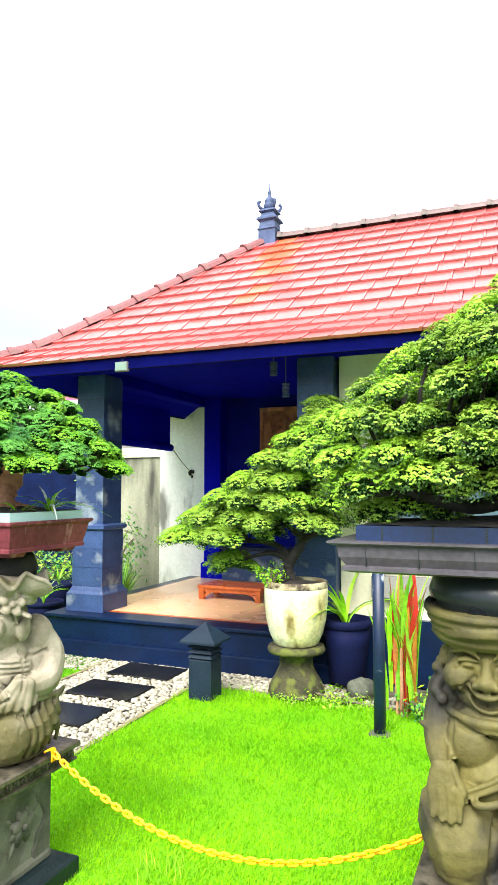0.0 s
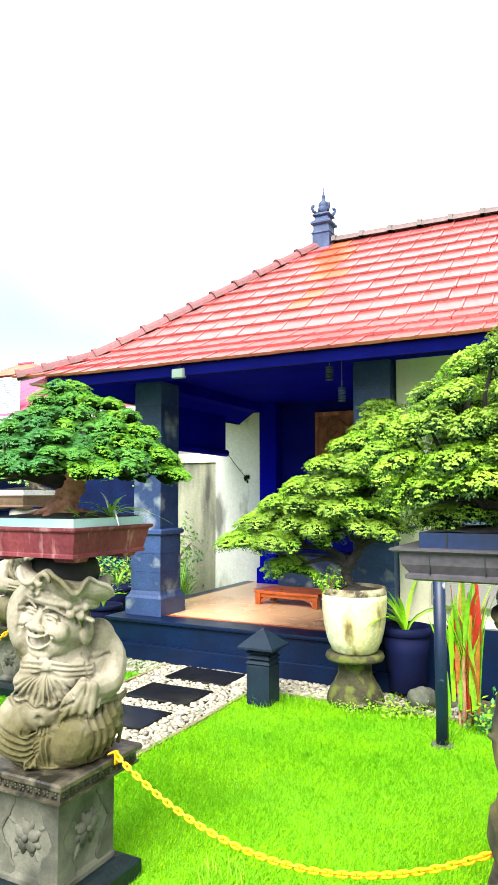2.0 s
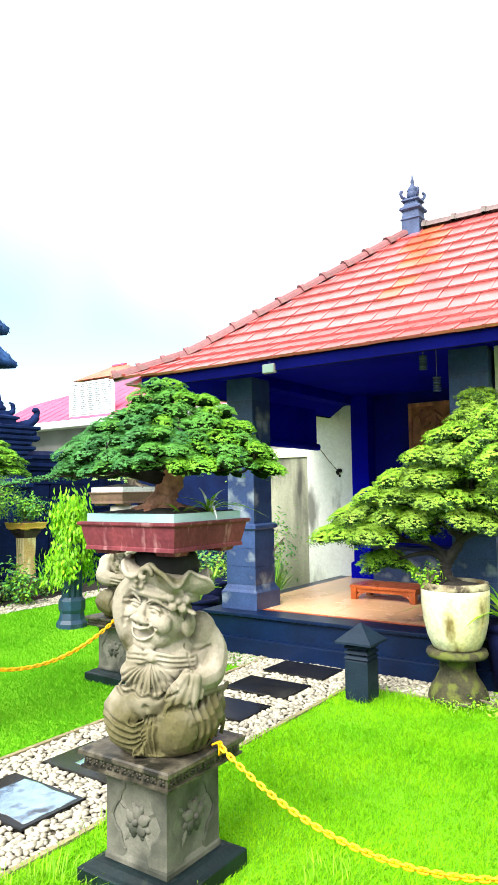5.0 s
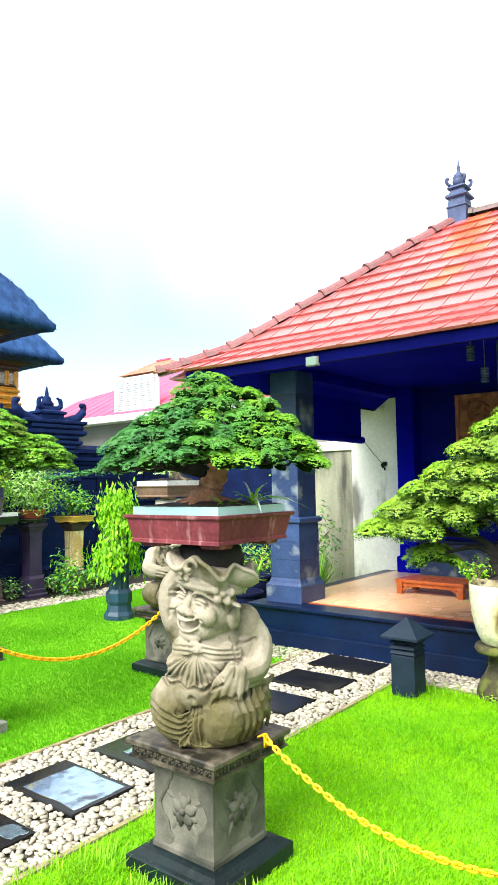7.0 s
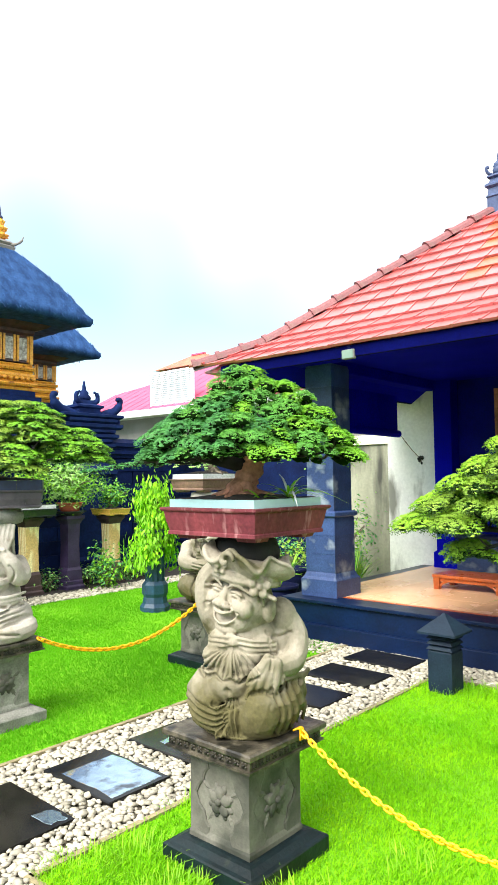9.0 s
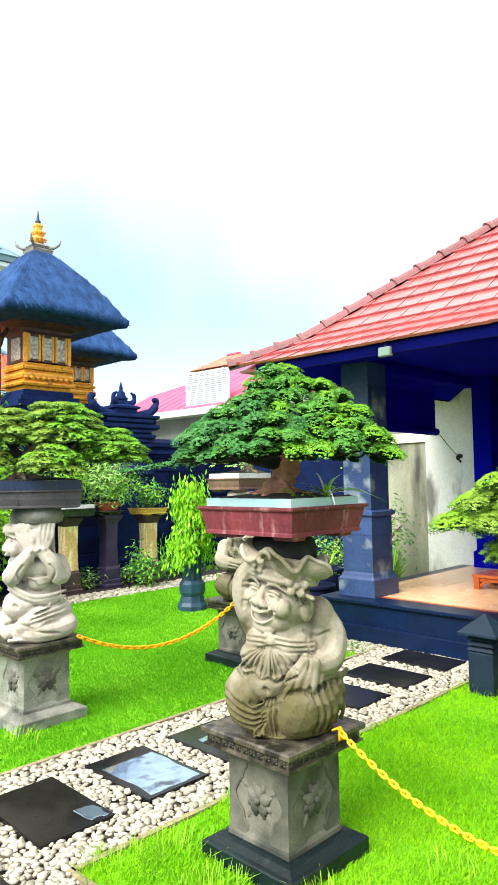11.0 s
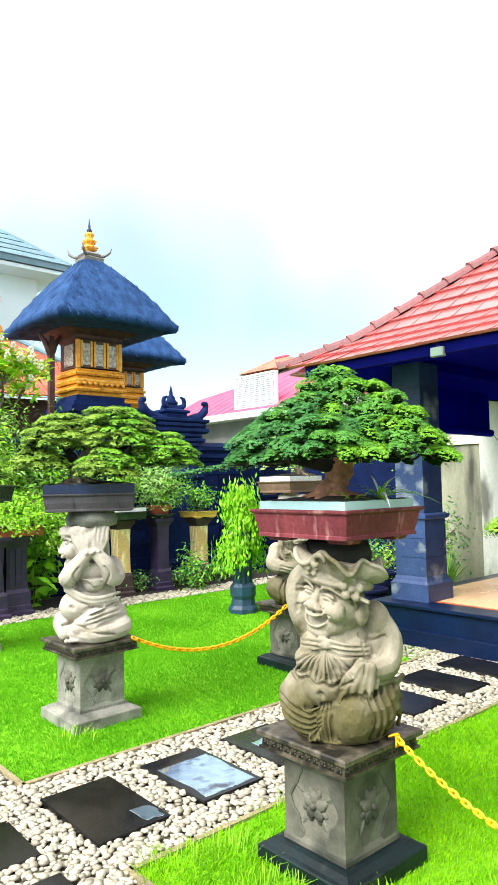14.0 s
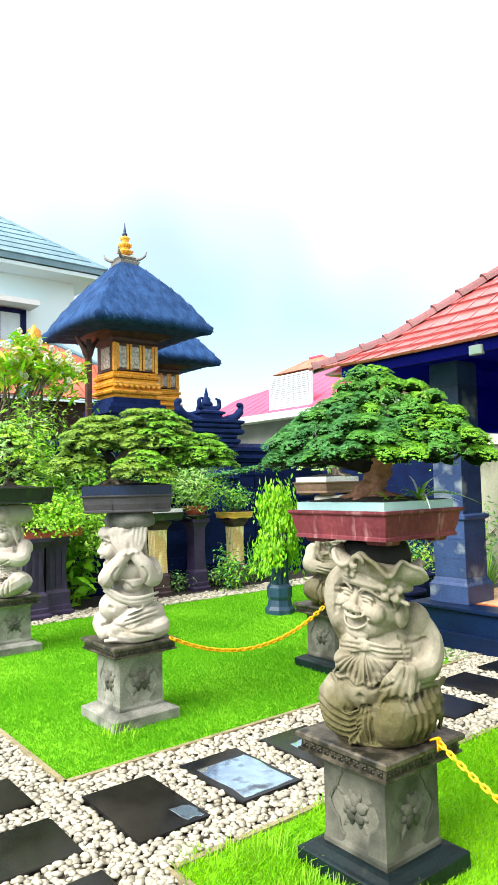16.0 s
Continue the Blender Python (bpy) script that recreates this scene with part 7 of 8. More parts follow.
chain((-2.10, 2.06, 0.525), (-0.73, 1.98, 0.525), 0.205, "sagging yellow plastic chain tied between two pedestals")
chain((-4.33, 2.28, 0.52), (-4.38, 3.73, 0.53), 0.19, "sagging yellow plastic chain hung between two lawn pedestals", 1.4)
for (x, y, z), s in (((-2.115, 2.05, 0.525), 0.6), ((-4.36, 3.75, 0.535), 1.2), ((-0.72, 1.98, 0.525), 0.6)):
    b = bmesh.new()
    for k in range(3):
        tube(curve_pts([(-0.03 * s, 0.015 * k, 0.0), (0.0, -0.02 + 0.012 * k, 0.022 * s), (0.02 * s, 0.01 * k, 0.012), (0.025 * s, 0.012 * k, -0.05 * s)], 4), 0.0065 * s, 6, b)
    solid("chain_knot", b, CHAIN, pose(x, y, z), "knotted yellow chain end on the pedestal", "chain knot", smooth=True)

# tall uncut grass round the nearest pedestal
for i, (x, y, n) in enumerate(((-2.62, 1.70, 70), (-2.35, 1.60, 90), (-2.05, 1.62, 80), (-1.95, 1.85, 50), (-2.75, 1.50, 60), (-2.2, 1.48, 80), (-1.85, 1.55, 60), (-1.75, 2.3, 40), (-2.7, 2.1, 40), (-4.25, 1.80, 40), (-2.72, 4.42, 24), (-2.52, 4.50, 24), (-2.30, 4.56, 20), (-1.95, 4.55, 24), (-1.60, 4.52, 20), (-1.35, 4.30, 16))):
    rg = np.random.RandomState(400 + i)
    k = n * 3
    a, rr_ = rg.uniform(0, 6.283, k), 0.16 * np.sqrt(rg.uniform(0, 1, k))
    p = np.stack([x + rr_ * np.cos(a), y + rr_ * np.sin(a), np.zeros(k)], 1)
    d = np.stack([np.cos(a + rg.normal(0, 0.8, k)), np.sin(a + rg.normal(0, 0.8, k)), np.zeros(k)], 1)
    s = np.stack([-d[:, 1], d[:, 0], np.zeros(k)], 1)
    h = rg.uniform(0.035, 0.10, k)[:, None] * (0.8 if y < 1.66 else 1.0)
    ln = rg.uniform(0.2, 1.0, k)[:, None]
    up = np.array([0, 0, 1.0])
    v = np.empty((k, 6, 3))
    for j, (u, w) in enumerate(((0, 0.0018), (0.6, 0.0016), (1.0, 0.0003))):
        c = p + up * h * (u - 0.25 * ln * u * u) + d * h * ln * u * u
        v[:, 2 * j], v[:, 2 * j + 1] = c - s * w, c + s * w
    f = (np.arange(k)[:, None, None] * 6 + np.array([[0, 1, 3, 2], [2, 3, 5, 4]])[None]).reshape(-1, 4)
    solid("grass_tuft", quads("grass_tuft", v.reshape(-1, 3), f, TALLGRASS), TALLGRASS, G, "uncut yellow-green grass round a pedestal's foot", "grass", "grass tufts", "stuff")

# ---- pedestal row and planting before the black wall ----


def post_ped(x, y, h, shaft, foot, w, label, fl=0.0):
    p = thing("plant_pedestal", pose(x, y, 0), label, "pedestal", "plant pedestals")
    part("foot", stack([(w * 1.5, w * 1.5, -0.02), (w * 1.5, w * 1.5, 0.05), (w * 1.3, w * 1.3, 0.07), (w * 1.3, w * 1.3, 0.12), (w * 1.2, w * 1.2, 0.13), (w * 1.2, w * 1.2, 0.27), (w, w, 0.31)]), foot, p)
    part("shaft", stack([(w, w, 0.31), (w * 0.92, w * 0.92, h * 0.6), (w, w, h - 0.12)]), shaft, p)
    if fl:
        for k in range(-1, 2):
            for sx in (-1, 1):
                part("flute", box(sx * w - 0.008, sx * w + 0.008, k * w * 0.6 - 0.018, k * w * 0.6 + 0.018, 0.34, h - 0.16, 0.004), shaft, p)
    part("capital", stack([(w, w, h - 0.12), (w * 1.25, w * 1.25, h - 0.07), (w * 1.5, w * 1.5, h - 0.04), (w * 1.5, w * 1.5, h)]), foot, p)
    return p


post_ped(-8.68, 6.12, 0.99, STREAKED, MAROON, 0.098, "cream wood-grained pedestal with brown foot")
post_ped(-8.68, 5.42, 1.02, PURPLE, PURPLE, 0.098, "aubergine painted concrete pedestal")
post_ped(-8.68, 4.78, 1.02, STREAKED, MAROON, 0.098, "cream wood-grained pedestal with brown foot")
post_ped(-8.45, 3.18, 0.93, PURPLE, PURPLE, 0.13, "dark fluted pedestal before the black wall", 1)
post_ped(-8.35, 2.86, 0.93, PURPLE, PURPLE, 0.13, "dark fluted pedestal before the black wall", 1)
tray(-8.68, 6.12, 0.99, 0.235, 0.2, 0.10, YELLOW, "yellow glazed bonsai tray on a cream pedestal")
tray(-8.68, 4.80, 1.02, 0.27, 0.27, 0.12, POT_DK, "dark bonsai pot with pale liner on a cream pedestal", POT_WHITE, liner_h=0.05)
round_pot("plant_pot", -8.68, 5.42, 1.02, 0.21, 0.06, POT_DK, "dark saucer on an aubergine pedestal")
round_pot("plant_pot", -8.68, 5.42, 1.08, 0.17, 0.12, TERRACOTTA, "red terracotta pot on an aubergine pedestal")
planter = thing("planter_box", pose(-8.4, 3.02, 0.93), "brown wooden planter box across two dark pedestals", "planter")
part("box_body", box(-0.17, 0.17, -0.45, 0.45, 0.0, 0.10, 0.008), TERRACOTTA, planter)
part("box_rim", box(-0.19, 0.19, -0.47, 0.47, 0.10, 0.125, 0.006), BROWNWOOD, planter)
bush("bonsai_shrub", -8.68, 6.12, 1.08, 0.27, 0.36, 900, 0.05, (LEAF_A, LEAF_A2), "small dark green bonsai shrub in a yellow tray", "plant", 501, stems=7)
bush("conifer", -8.68, 5.42, 1.18, 0.42, 0.66, 2600, 0.075, (LEAF_E, LEAF_A2, LEAF_E), "feathery grey-green conifer in a red pot", "plant", 502, ratio=0.22, stems=12, drop=0.15)
bush("bonsai_shrub", -8.68, 4.80, 1.18, 0.36, 0.5, 1500, 0.06, (LEAF_C, LEAF_A2), "bright green shrub in a dark bonsai pot", "plant", 503, stems=9)
bush("trailing_plant", -8.4, 3.25, 1.04, 0.5, 0.42, 2600, 0.055, (LEAF_D, LEAF_C, LEAF_A2), "light green trailing plant spilling over the planter box", "plant", 504, stems=14, drop=0.25)
bush("trailing_plant", -8.45, 3.75, 0.75, 0.42, 0.6, 1800, 0.055, (LEAF_A2, LEAF_B), "green trailing plant beside the planter box", "plant", 505, stems=12, drop=0.2)
bush("shrub", -8.75, 3.6, 0.0, 0.3, 0.62, 160, 0.19, (LEAF_D, LEAF_A2), "broad-leaved glossy plant at the wall's foot", "plant", 506, ratio=0.5, stems=6)
bush("shrub", -8.7, 2.55, 0.0, 0.3, 0.55, 120, 0.18, (LEAF_D, LEAF_A), "broad-leaved plant between the pedestals", "plant", 507, ratio=0.5, stems=6)
for i, (x, y) in enumerate(((-8.75, 4.4), (-8.8, 5.1), (-8.8, 5.78), (-8.75, 6.5), (-8.8, 7.0))):
    bush("ground_cover", x, y, 0.0, 0.28, 0.26, 420, 0.05, (LEAF_A, LEAF_E), "weedy ground cover at the wall's foot", "plant", 510 + i, stems=7)

bl = thing("fluted_pedestal", pose(-6.55, 5.14, 0) @ Matrix.Diagonal((0.72, 0.72, 1.0, 1)), "blue-grey fluted concrete pedestal on the lawn", "pedestal")
part("foot", lathe([(0.24, -0.02), (0.24, 0.05), (0.20, 0.09), (0.18, 0.16), (0.205, 0.20), (0.205, 0.30), (0.16, 0.34)], 8), BLUEPED, bl)
part("shaft", lathe([(0.15, 0.34), (0.145, 0.55), (0.15, 0.78)], 48, flute=0.07, flutes=12), BLUEPED, bl)
part("capital", lathe([(0.15, 0.78), (0.19, 0.80), (0.23, 0.86), (0.24, 0.93), (0.2, 0.94)], 24), BLUEPED, bl)
bush("ficus", -6.53, 5.12, 0.94, 0.25, 0.64, 6000, 0.072, (LEAF_D, LEAF_D, LEAF_A2), "bright green bush with hanging pointed leaves", "shrub", 520, ratio=0.36, stems=14, drop=0.75, hang=True)
bush("shrub", -8.3, 5.78, 0.0, 0.26, 0.55, 700, 0.06, (LEAF_A2, LEAF_A), "dark green shrub behind the fluted pedestal", "shrub", 521, stems=9)

# black wall with courses, and the carved gate top on it
bw = tagged(new("garden_wall_west", finish(box(-9.62, -9.36, -6.0, 14.0, -0.05, 1.86), "wall", BLACKWALL)), "black lava stone garden wall in raised courses", "wall", kind="structure")
rw = random.Random(9)
course_meshes = {}
for c in range(9):
    z0 = 0.0 + c * 0.205
    y = -1.0 + (0.35 if c % 2 else 0)
    while y < 9.4:
        ln = 0.70
        dep = round(rw.choice((0.02, 0.03, 0.045)), 3)
        key = dep
        if key not in course_meshes:
            course_meshes[key] = finish(box(0, dep, 0.006, ln - 0.006, 0.004, 0.201, 0.004), "wall_stone", BLACKWALL)
        ob = new("wall_stone", course_meshes[key])
        ob.parent = bw
        ob.location = (-9.358, y, z0)
        y += ln
part("wall_coping", stack([(0.20, 10.0, 0.0), (0.20, 10.0, 0.05), (0.26, 10.0, 0.06), (0.26, 10.0, 0.11), (0.21, 10.0, 0.12), (0.21, 10.0, 0.17), (0.27, 10.0, 0.18), (0.27, 10.0, 0.24), (0.16, 10.0, 0.31)]), BLACKWALL, bw, "stepped black coping").matrix_world = pose(-9.49, 4.0, 1.863)

gt = thing("gate_tower", pose(-9.42, 6.17, 0), "black carved lava stone gate tower with winged crown", "gate tower")
part("tower_body", stack([(0.30, 0.42, -0.05), (0.30, 0.42, 0.3), (0.26, 0.34, 0.36), (0.26, 0.34, 1.55), (0.32, 0.40, 1.6), (0.32, 0.40, 1.68), (0.26, 0.30, 1.74), (0.24, 0.27, 1.95), (0.28, 0.33, 2.0)]), GATE, gt)
for z0, hw, hh in ((2.0, 0.40, 0.07), (2.08, 0.34, 0.06), (2.15, 0.47, 0.07), (2.23, 0.40, 0.06), (2.30, 0.55, 0.08), (2.39, 0.44, 0.07), (2.47, 0.56, 0.06)):
    part("tier", stack([(0.24, hw - 0.03, z0), (0.28, hw, z0 + hh * 0.4), (0.28, hw, z0 + hh), (0.24, hw - 0.04, z0 + hh + 0.008)]), GATE, gt)
for s in (-1, 1):
    for z0, y0, k in ((2.50, 0.34, 1.0), (2.28, 0.42, 0.6), (2.05, 0.34, 0.6)):
        part("wing", tube(curve_pts([(0.1, s * (y0 - 0.12 * k), z0), (0.1, s * (y0 + 0.1 * k), z0 + 0.07 * k), (0.1, s * (y0 + 0.24 * k), z0 + 0.17 * k), (0.1, s * (y0 + 0.28 * k), z0 + 0.29 * k), (0.1, s * (y0 + 0.20 * k), z0 + 0.31 * k)], 5), [0.085 * k] * 6 + [0.07 * k] * 6 + [0.05 * k] * 6 + [0.04 * k] * 2 + [0.02 * k], 8), GATE, gt, "", True)
part("crown", stack([(0.16, 0.20, 2.53), (0.16, 0.20, 2.62), (0.19, 0.24, 2.64), (0.19, 0.24, 2.67), (0.12, 0.13, 2.70), (0.11, 0.12, 2.76)]), GATE, gt)
for s in (-1, 1):
    part("crown_horn", tube(curve_pts([(0.08, s * 0.1, 2.70), (0.08, s * 0.19, 2.76), (0.08, s * 0.19, 2.85), (0.08, s * 0.13, 2.89)], 4), [0.045] * 5 + [0.035] * 5 + [0.02] * 3, 7), GATE, gt, "", True)
part("spire", lathe([(0.10, 2.76), (0.115, 2.80), (0.07, 2.85), (0.075, 2.88), (0.03, 2.93), (0.035, 2.95), (0.008, 3.07)], 10), GATE, gt, "", True)

# ---- thatched shrines behind the wall ----


def thatch_roof(w, d, h, top, rim, seed):
    """Thick thatch: convex pyramid with a heavy rounded rim and ragged layers."""
    b = bmesh.new()
    rings = []
    prof = [(0.86, -rim * 0.3), (0.97, -rim * 0.25), (1.0, 0.0), (0.985, rim * 0.30)]
    for k in range(1, 13):
        u = k / 12
        s = (1 - u) ** 0.92 * (0.985 - top) + top + 0.05 * math.sin(math.pi * u)
        prof.append((s, rim * 0.3 + (h - rim * 0.3) * u ** 1.04))
    n = 36
    for j, (s, z) in enumerate(prof):
        ring = []
        for i in range(4 * n):
            side, f = divmod(i, n)
            f = f / n * 2 - 1
            x, y = ((f, -1), (1, f), (-f, 1), (-1, -f))[side]
            q = 0.94 + 0.06 * max(abs(x), abs(y)) / math.hypot(x, y) * 1.2
            wob = 1 + 0.012 * noise.noise(Vector((x * 9, y * 9, j * 0.8 + seed))) + (0.010 if j % 2 else -0.006) * (j > 2)
            lowc = 0.05 * (abs(x * y)) ** 3 * (1 - z / h)
            ring.append(b.verts.new((x * s * w * q * wob, y * s * d * q * wob, z - lowc + 0.02 * noise.noise(Vector((x * 14, y * 14, j + seed))))))
        rings.append(ring)
    m = 4 * n
    for lo, hi in zip(rings, rings[1:]):
        for i in range(m):
            b.faces.new((lo[i], lo[(i + 1) % m], hi[(i + 1) % m], hi[i]))
    b.faces.new(rings[0][::-1])
    b.faces.new(rings[-1])
    return b


def thatch_straw(w, d, h, top, n, seed):
    """Loose straw ends lying down the slopes."""
    rg = np.random.RandomState(seed)
    side = rg.randint(0, 4, n)
    u, f = rg.uniform(0.0, 0.97, n), rg.uniform(-1, 1, n)
    s = ((1 - u) ** 0.92 * (0.985 - top) + top + 0.05 * np.sin(math.pi * u)) * 1.012
    x = np.choose(side, [f, np.ones(n), -f, -np.ones(n)]) * s * w
    y = np.choose(side, [-np.ones(n), f, np.ones(n), -f]) * s * d
    c = np.stack([x, y, h * u ** 1.04 + 0.02], 1)
    out = np.stack([np.choose(side, [0 * f, 0 * f + 1, 0 * f, 0 * f - 1]) * w, np.choose(side, [0 * f - 1, 0 * f, 0 * f + 1, 0 * f]) * d, 0 * f - h], 1)
    out /= np.linalg.norm(out, axis=1, keepdims=True)
    out += rg.normal(0, 0.10, (n, 3))
    lat = np.cross(out, np.array([0, 0, 1.0]))
    lat /= np.linalg.norm(lat, axis=1, keepdims=True)
    ln = rg.uniform(0.05, 0.16, n)[:, None]
    v = np.empty((n, 4, 3))
    v[:, 0], v[:, 1] = c - lat * 0.008, c + lat * 0.008
    v[:, 2], v[:, 3] = c + out * ln + lat * 0.005, c + out * ln - lat * 0.005
    return quads("straw", v.reshape(-1, 3), np.arange(n * 4).reshape(-1, 4), THATCH)


def shrine(x, y, zb, w, eave, apex, box_w, box_d, box_h, label, seed, detail=True):
    t = thing("shrine", pose(x, y, 0), label, "shrine", "thatched shrines")
    rf = part("thatch_roof", thatch_roof(w, w, apex - eave, 0.12, 0.22, seed), THATCH, t, "thick black palm-fibre thatch", True)
    rf.matrix_basis = pose(0, 0, eave)
    st = tagged(part("straw", thatch_straw(w, w, apex - eave, 0.12, 1300, seed), THATCH, rf), kind="stuff")
    bz = eave - box_h
    part("cornice", stack([(box_d * 1.02, box_w * 1.02, eave - 0.26), (box_d * 1.12, box_w * 1.12, eave - 0.22), (box_d * 1.12, box_w * 1.12, eave - 0.17), (box_d * 1.5, box_w * 1.5, eave - 0.12), (box_d * 1.75, box_w * 1.75, eave - 0.04)]), BROWNWOOD, t, "stepped brown wooden cornice with gilt edge")
    part("chamber", stack([(box_d, box_w, bz + 0.02), (box_d, box_w, eave - 0.26)]), BROWNWOOD, t, "brown wooden shrine chamber")
    n = 3
    for k in range(n):
        yy = (k - 1) * box_w * 0.62
        part("panel", box(box_d, box_d + 0.012, yy - box_w * 0.2, yy + box_w * 0.2, bz + 0.06, eave - 0.31), GLASSY, t, "pale carved panel")
        for dy in (-1, 1):
            part("gilt_frame", box(box_d, box_d + 0.026, yy + dy * box_w * 0.235 - 0.02, yy + dy * box_w * 0.235 + 0.02, bz + 0.03, eave - 0.27, 0.004), GOLD, t)
    for sy in (-1, 1):
        part("panel", box(-box_d * 0.5, box_d * 0.5, sy * (box_w + 0.006) - 0.006, sy * (box_w + 0.006) + 0.006, bz + 0.06, eave - 0.31), GLASSY, t, "pale carved panel")
        part("gilt_post", stack([(0.03, 0.03, bz), (0.03, 0.03, eave - 0.26)]), GOLD, t).matrix_basis = pose(box_d, sy * box_w, 0)
    zz = bz
    for hw, hh in ((1.04, 0.05), (1.14, 0.07), (1.05, 0.05), (1.16, 0.09), (1.06, 0.06), (1.2, 0.06), (1.02, 0.07)):
        zz -= hh
        part("gilt_tier", stack([(box_d * hw, box_w * hw, zz), (box_d * hw * 1.03, box_w * hw * 1.03, zz + hh * 0.5), (box_d * hw, box_w * hw, zz + hh - 0.006)]), GOLD, t, "gilded carved moulding")
    if detail:
        for row, zz_ in enumerate((0.09, 0.36)):
            for k in range(13):
                part("gilt_boss", stack([(0.012, 0.018, 0), (0.022, 0.024, 0.03), (0.010, 0.012, 0.055)]), GOLD, t).matrix_basis = pose(box_d * 1.15, (k - 6) * box_w * 0.17, bz - zz_ - 0.03)
        for k in range(9):
            part("gilt_boss", blob(bmesh.new(), (0, 0, 0), (0.03, 0.05, 0.045), sub=1), GOLD, t, "", True).matrix_basis = pose(box_d * 1.17, (k - 4) * box_w * 0.26, bz - 0.26)
    z2 = zz
    for hw, hh in ((1.15, 0.10), (1.35, 0.09), (1.5, 0.10), (1.38, 0.10), (1.25, 0.35)):
        z2 -= hh
        part("stone_tier", stack([(box_d * hw, box_w * hw, z2), (box_d * hw, box_w * hw, z2 + hh - 0.012)]), GATE, t, "black lava stone tier")
    part("stone_base", stack([(box_d * 1.2, box_w * 1.2, zb), (box_d * 1.2, box_w * 1.2, z2 - 0.005)]), GATE, t, "black lava stone base")
    # gilded finial
    part("finial_base", stack([(0.17, 0.17, apex - 0.05), (0.19, 0.19, apex + 0.02), (0.14, 0.14, apex + 0.05), (0.17, 0.17, apex + 0.09), (0.12, 0.12, apex + 0.13)]), GREYPLASTER, t)
    part("finial", lathe([(0.060, apex + 0.120), (0.076, apex + 0.176), (0.145, apex + 0.216), (0.128, apex + 0.240), (0.068, apex + 0.264), (0.085, apex + 0.304), (0.123, apex + 0.344), (0.102, apex + 0.368), (0.051, apex + 0.392), (0.068, apex + 0.440), (0.085, apex + 0.472), (0.043, apex + 0.504), (0.025, apex + 0.528)], 24, flute=0.14, flutes=8), GOLD, t, "gilded tiered finial", True)
    part("finial_tip", lathe([(0.038, apex + 0.516), (0.051, apex + 0.544), (0.021, apex + 0.584), (0.025, apex + 0.600), (0.005, apex + 0.752)], 10), FINIAL, t, "grey-blue pointed tip", True)
    for sx, sy in ((-1, -1), (1, -1), (1, 1), (-1, 1)):
        part("finial_horn", tube(curve_pts([(sx * 0.1, sy * 0.1, apex + 0.08), (sx * 0.18, sy * 0.18, apex + 0.07), (sx * 0.25, sy * 0.25, apex + 0.12), (sx * 0.28, sy * 0.28, apex + 0.20)], 4), [0.035] * 5 + [0.025] * 5 + [0.012] * 3, 6), GREYPLASTER, t, "", True)
    return t


s1 = shrine(-11.12, 5.66, 0.0, 1.12, 4.22, 5.46, 0.40, 0.32, 0.74, "thatched shrine with gilded chamber on black stone tiers", 3)
part("corner_post", stack([(0.045, 0.045, 2.2), (0.045, 0.045, 4.05)]), BROWNWOOD, s1).matrix_basis = pose(-0.1, -0.68, 0)
part("post_bracket", tube(curve_pts([(-0.1, -0.68, 3.72), (-0.1, -0.60, 3.92), (-0.1, -0.50, 4.08)], 4), [0.05, 0.06, 0.06, 0.05, 0.05, 0.04, 0.04, 0.03, 0.03], 6), BROWNWOOD, s1, "", True)
part("post_bracket", tube(curve_pts([(-0.1, -0.68, 3.72), (-0.1, -0.78, 3.92), (-0.1, -0.90, 4.08)], 4), [0.05, 0.06, 0.06, 0.05, 0.05, 0.04, 0.04, 0.03, 0.03], 6), BROWNWOOD, s1, "", True)
shrine(-13.49, 7.68, 0.0, 1.05, 4.22, 5.30, 0.34, 0.34, 0.6, "smaller thatched shrine with gilded chamber", 7, False)

# ---- far buildings ----
# red sheet roof with louvred gable vent
far = thing("far_building", pose(-17.25, 13.86, 0), "far low building with faded red roof and white eave", "house")
part("wall", box(-3.4, 9.0, 0.6, 8.0, -0.05, 3.56), GREYPLASTER, far, "grey wall")
part("eave", box(-3.9, 9.4, 0.0, 0.5, 3.52, 3.74, 0.02), WHITE, far, "white eave band")
bm = bmesh.new()
v = [bm.verts.new(p) for p in ((-4.0, 0.02, 3.74), (9.4, 0.02, 3.74), (9.4, 4.6, 6.1), (1.6, 4.6, 6.1), (-4.0, 1.92, 4.72))]
bm.faces.new(v)
ex = bmesh.ops.extrude_face_region(bm, geom=bm.faces[:])["geom"]
for q in ex:
    if isinstance(q, bmesh.types.BMVert):
        q.co.z -= 0.1
part("roof", bm, PINKROOF, far, "faded red roof")
part("ridge", box(1.5, 9.4, 4.4, 4.75, 6.0, 6.25, 0.02), REDROOF, far)
vent = part("louvre_vent", box(0.0, 1.95, 0.30, 0.40, 3.74, 4.92), CURTAIN, far, "white louvred vent")
for k in range(18):
    part("slat", box(0.06, 1.89, 0.24, 0.298, 3.785 + k * 0.0625, 3.820 + k * 0.0625), WHITE, vent)
for k in range(26):
    x_ = -3.6 + k * 0.48
    part("roof_rib", box(-0.02, 0.02, 0, 5.1 if x_ > 1.6 else 2.12 + (x_ + 4.0) * 0.53, 0, 0.012), PINKROOF, far).matrix_basis = pose(x_, 0.03, 3.745, math.degrees(math.atan2(2.35, 4.58)), 0, 0)

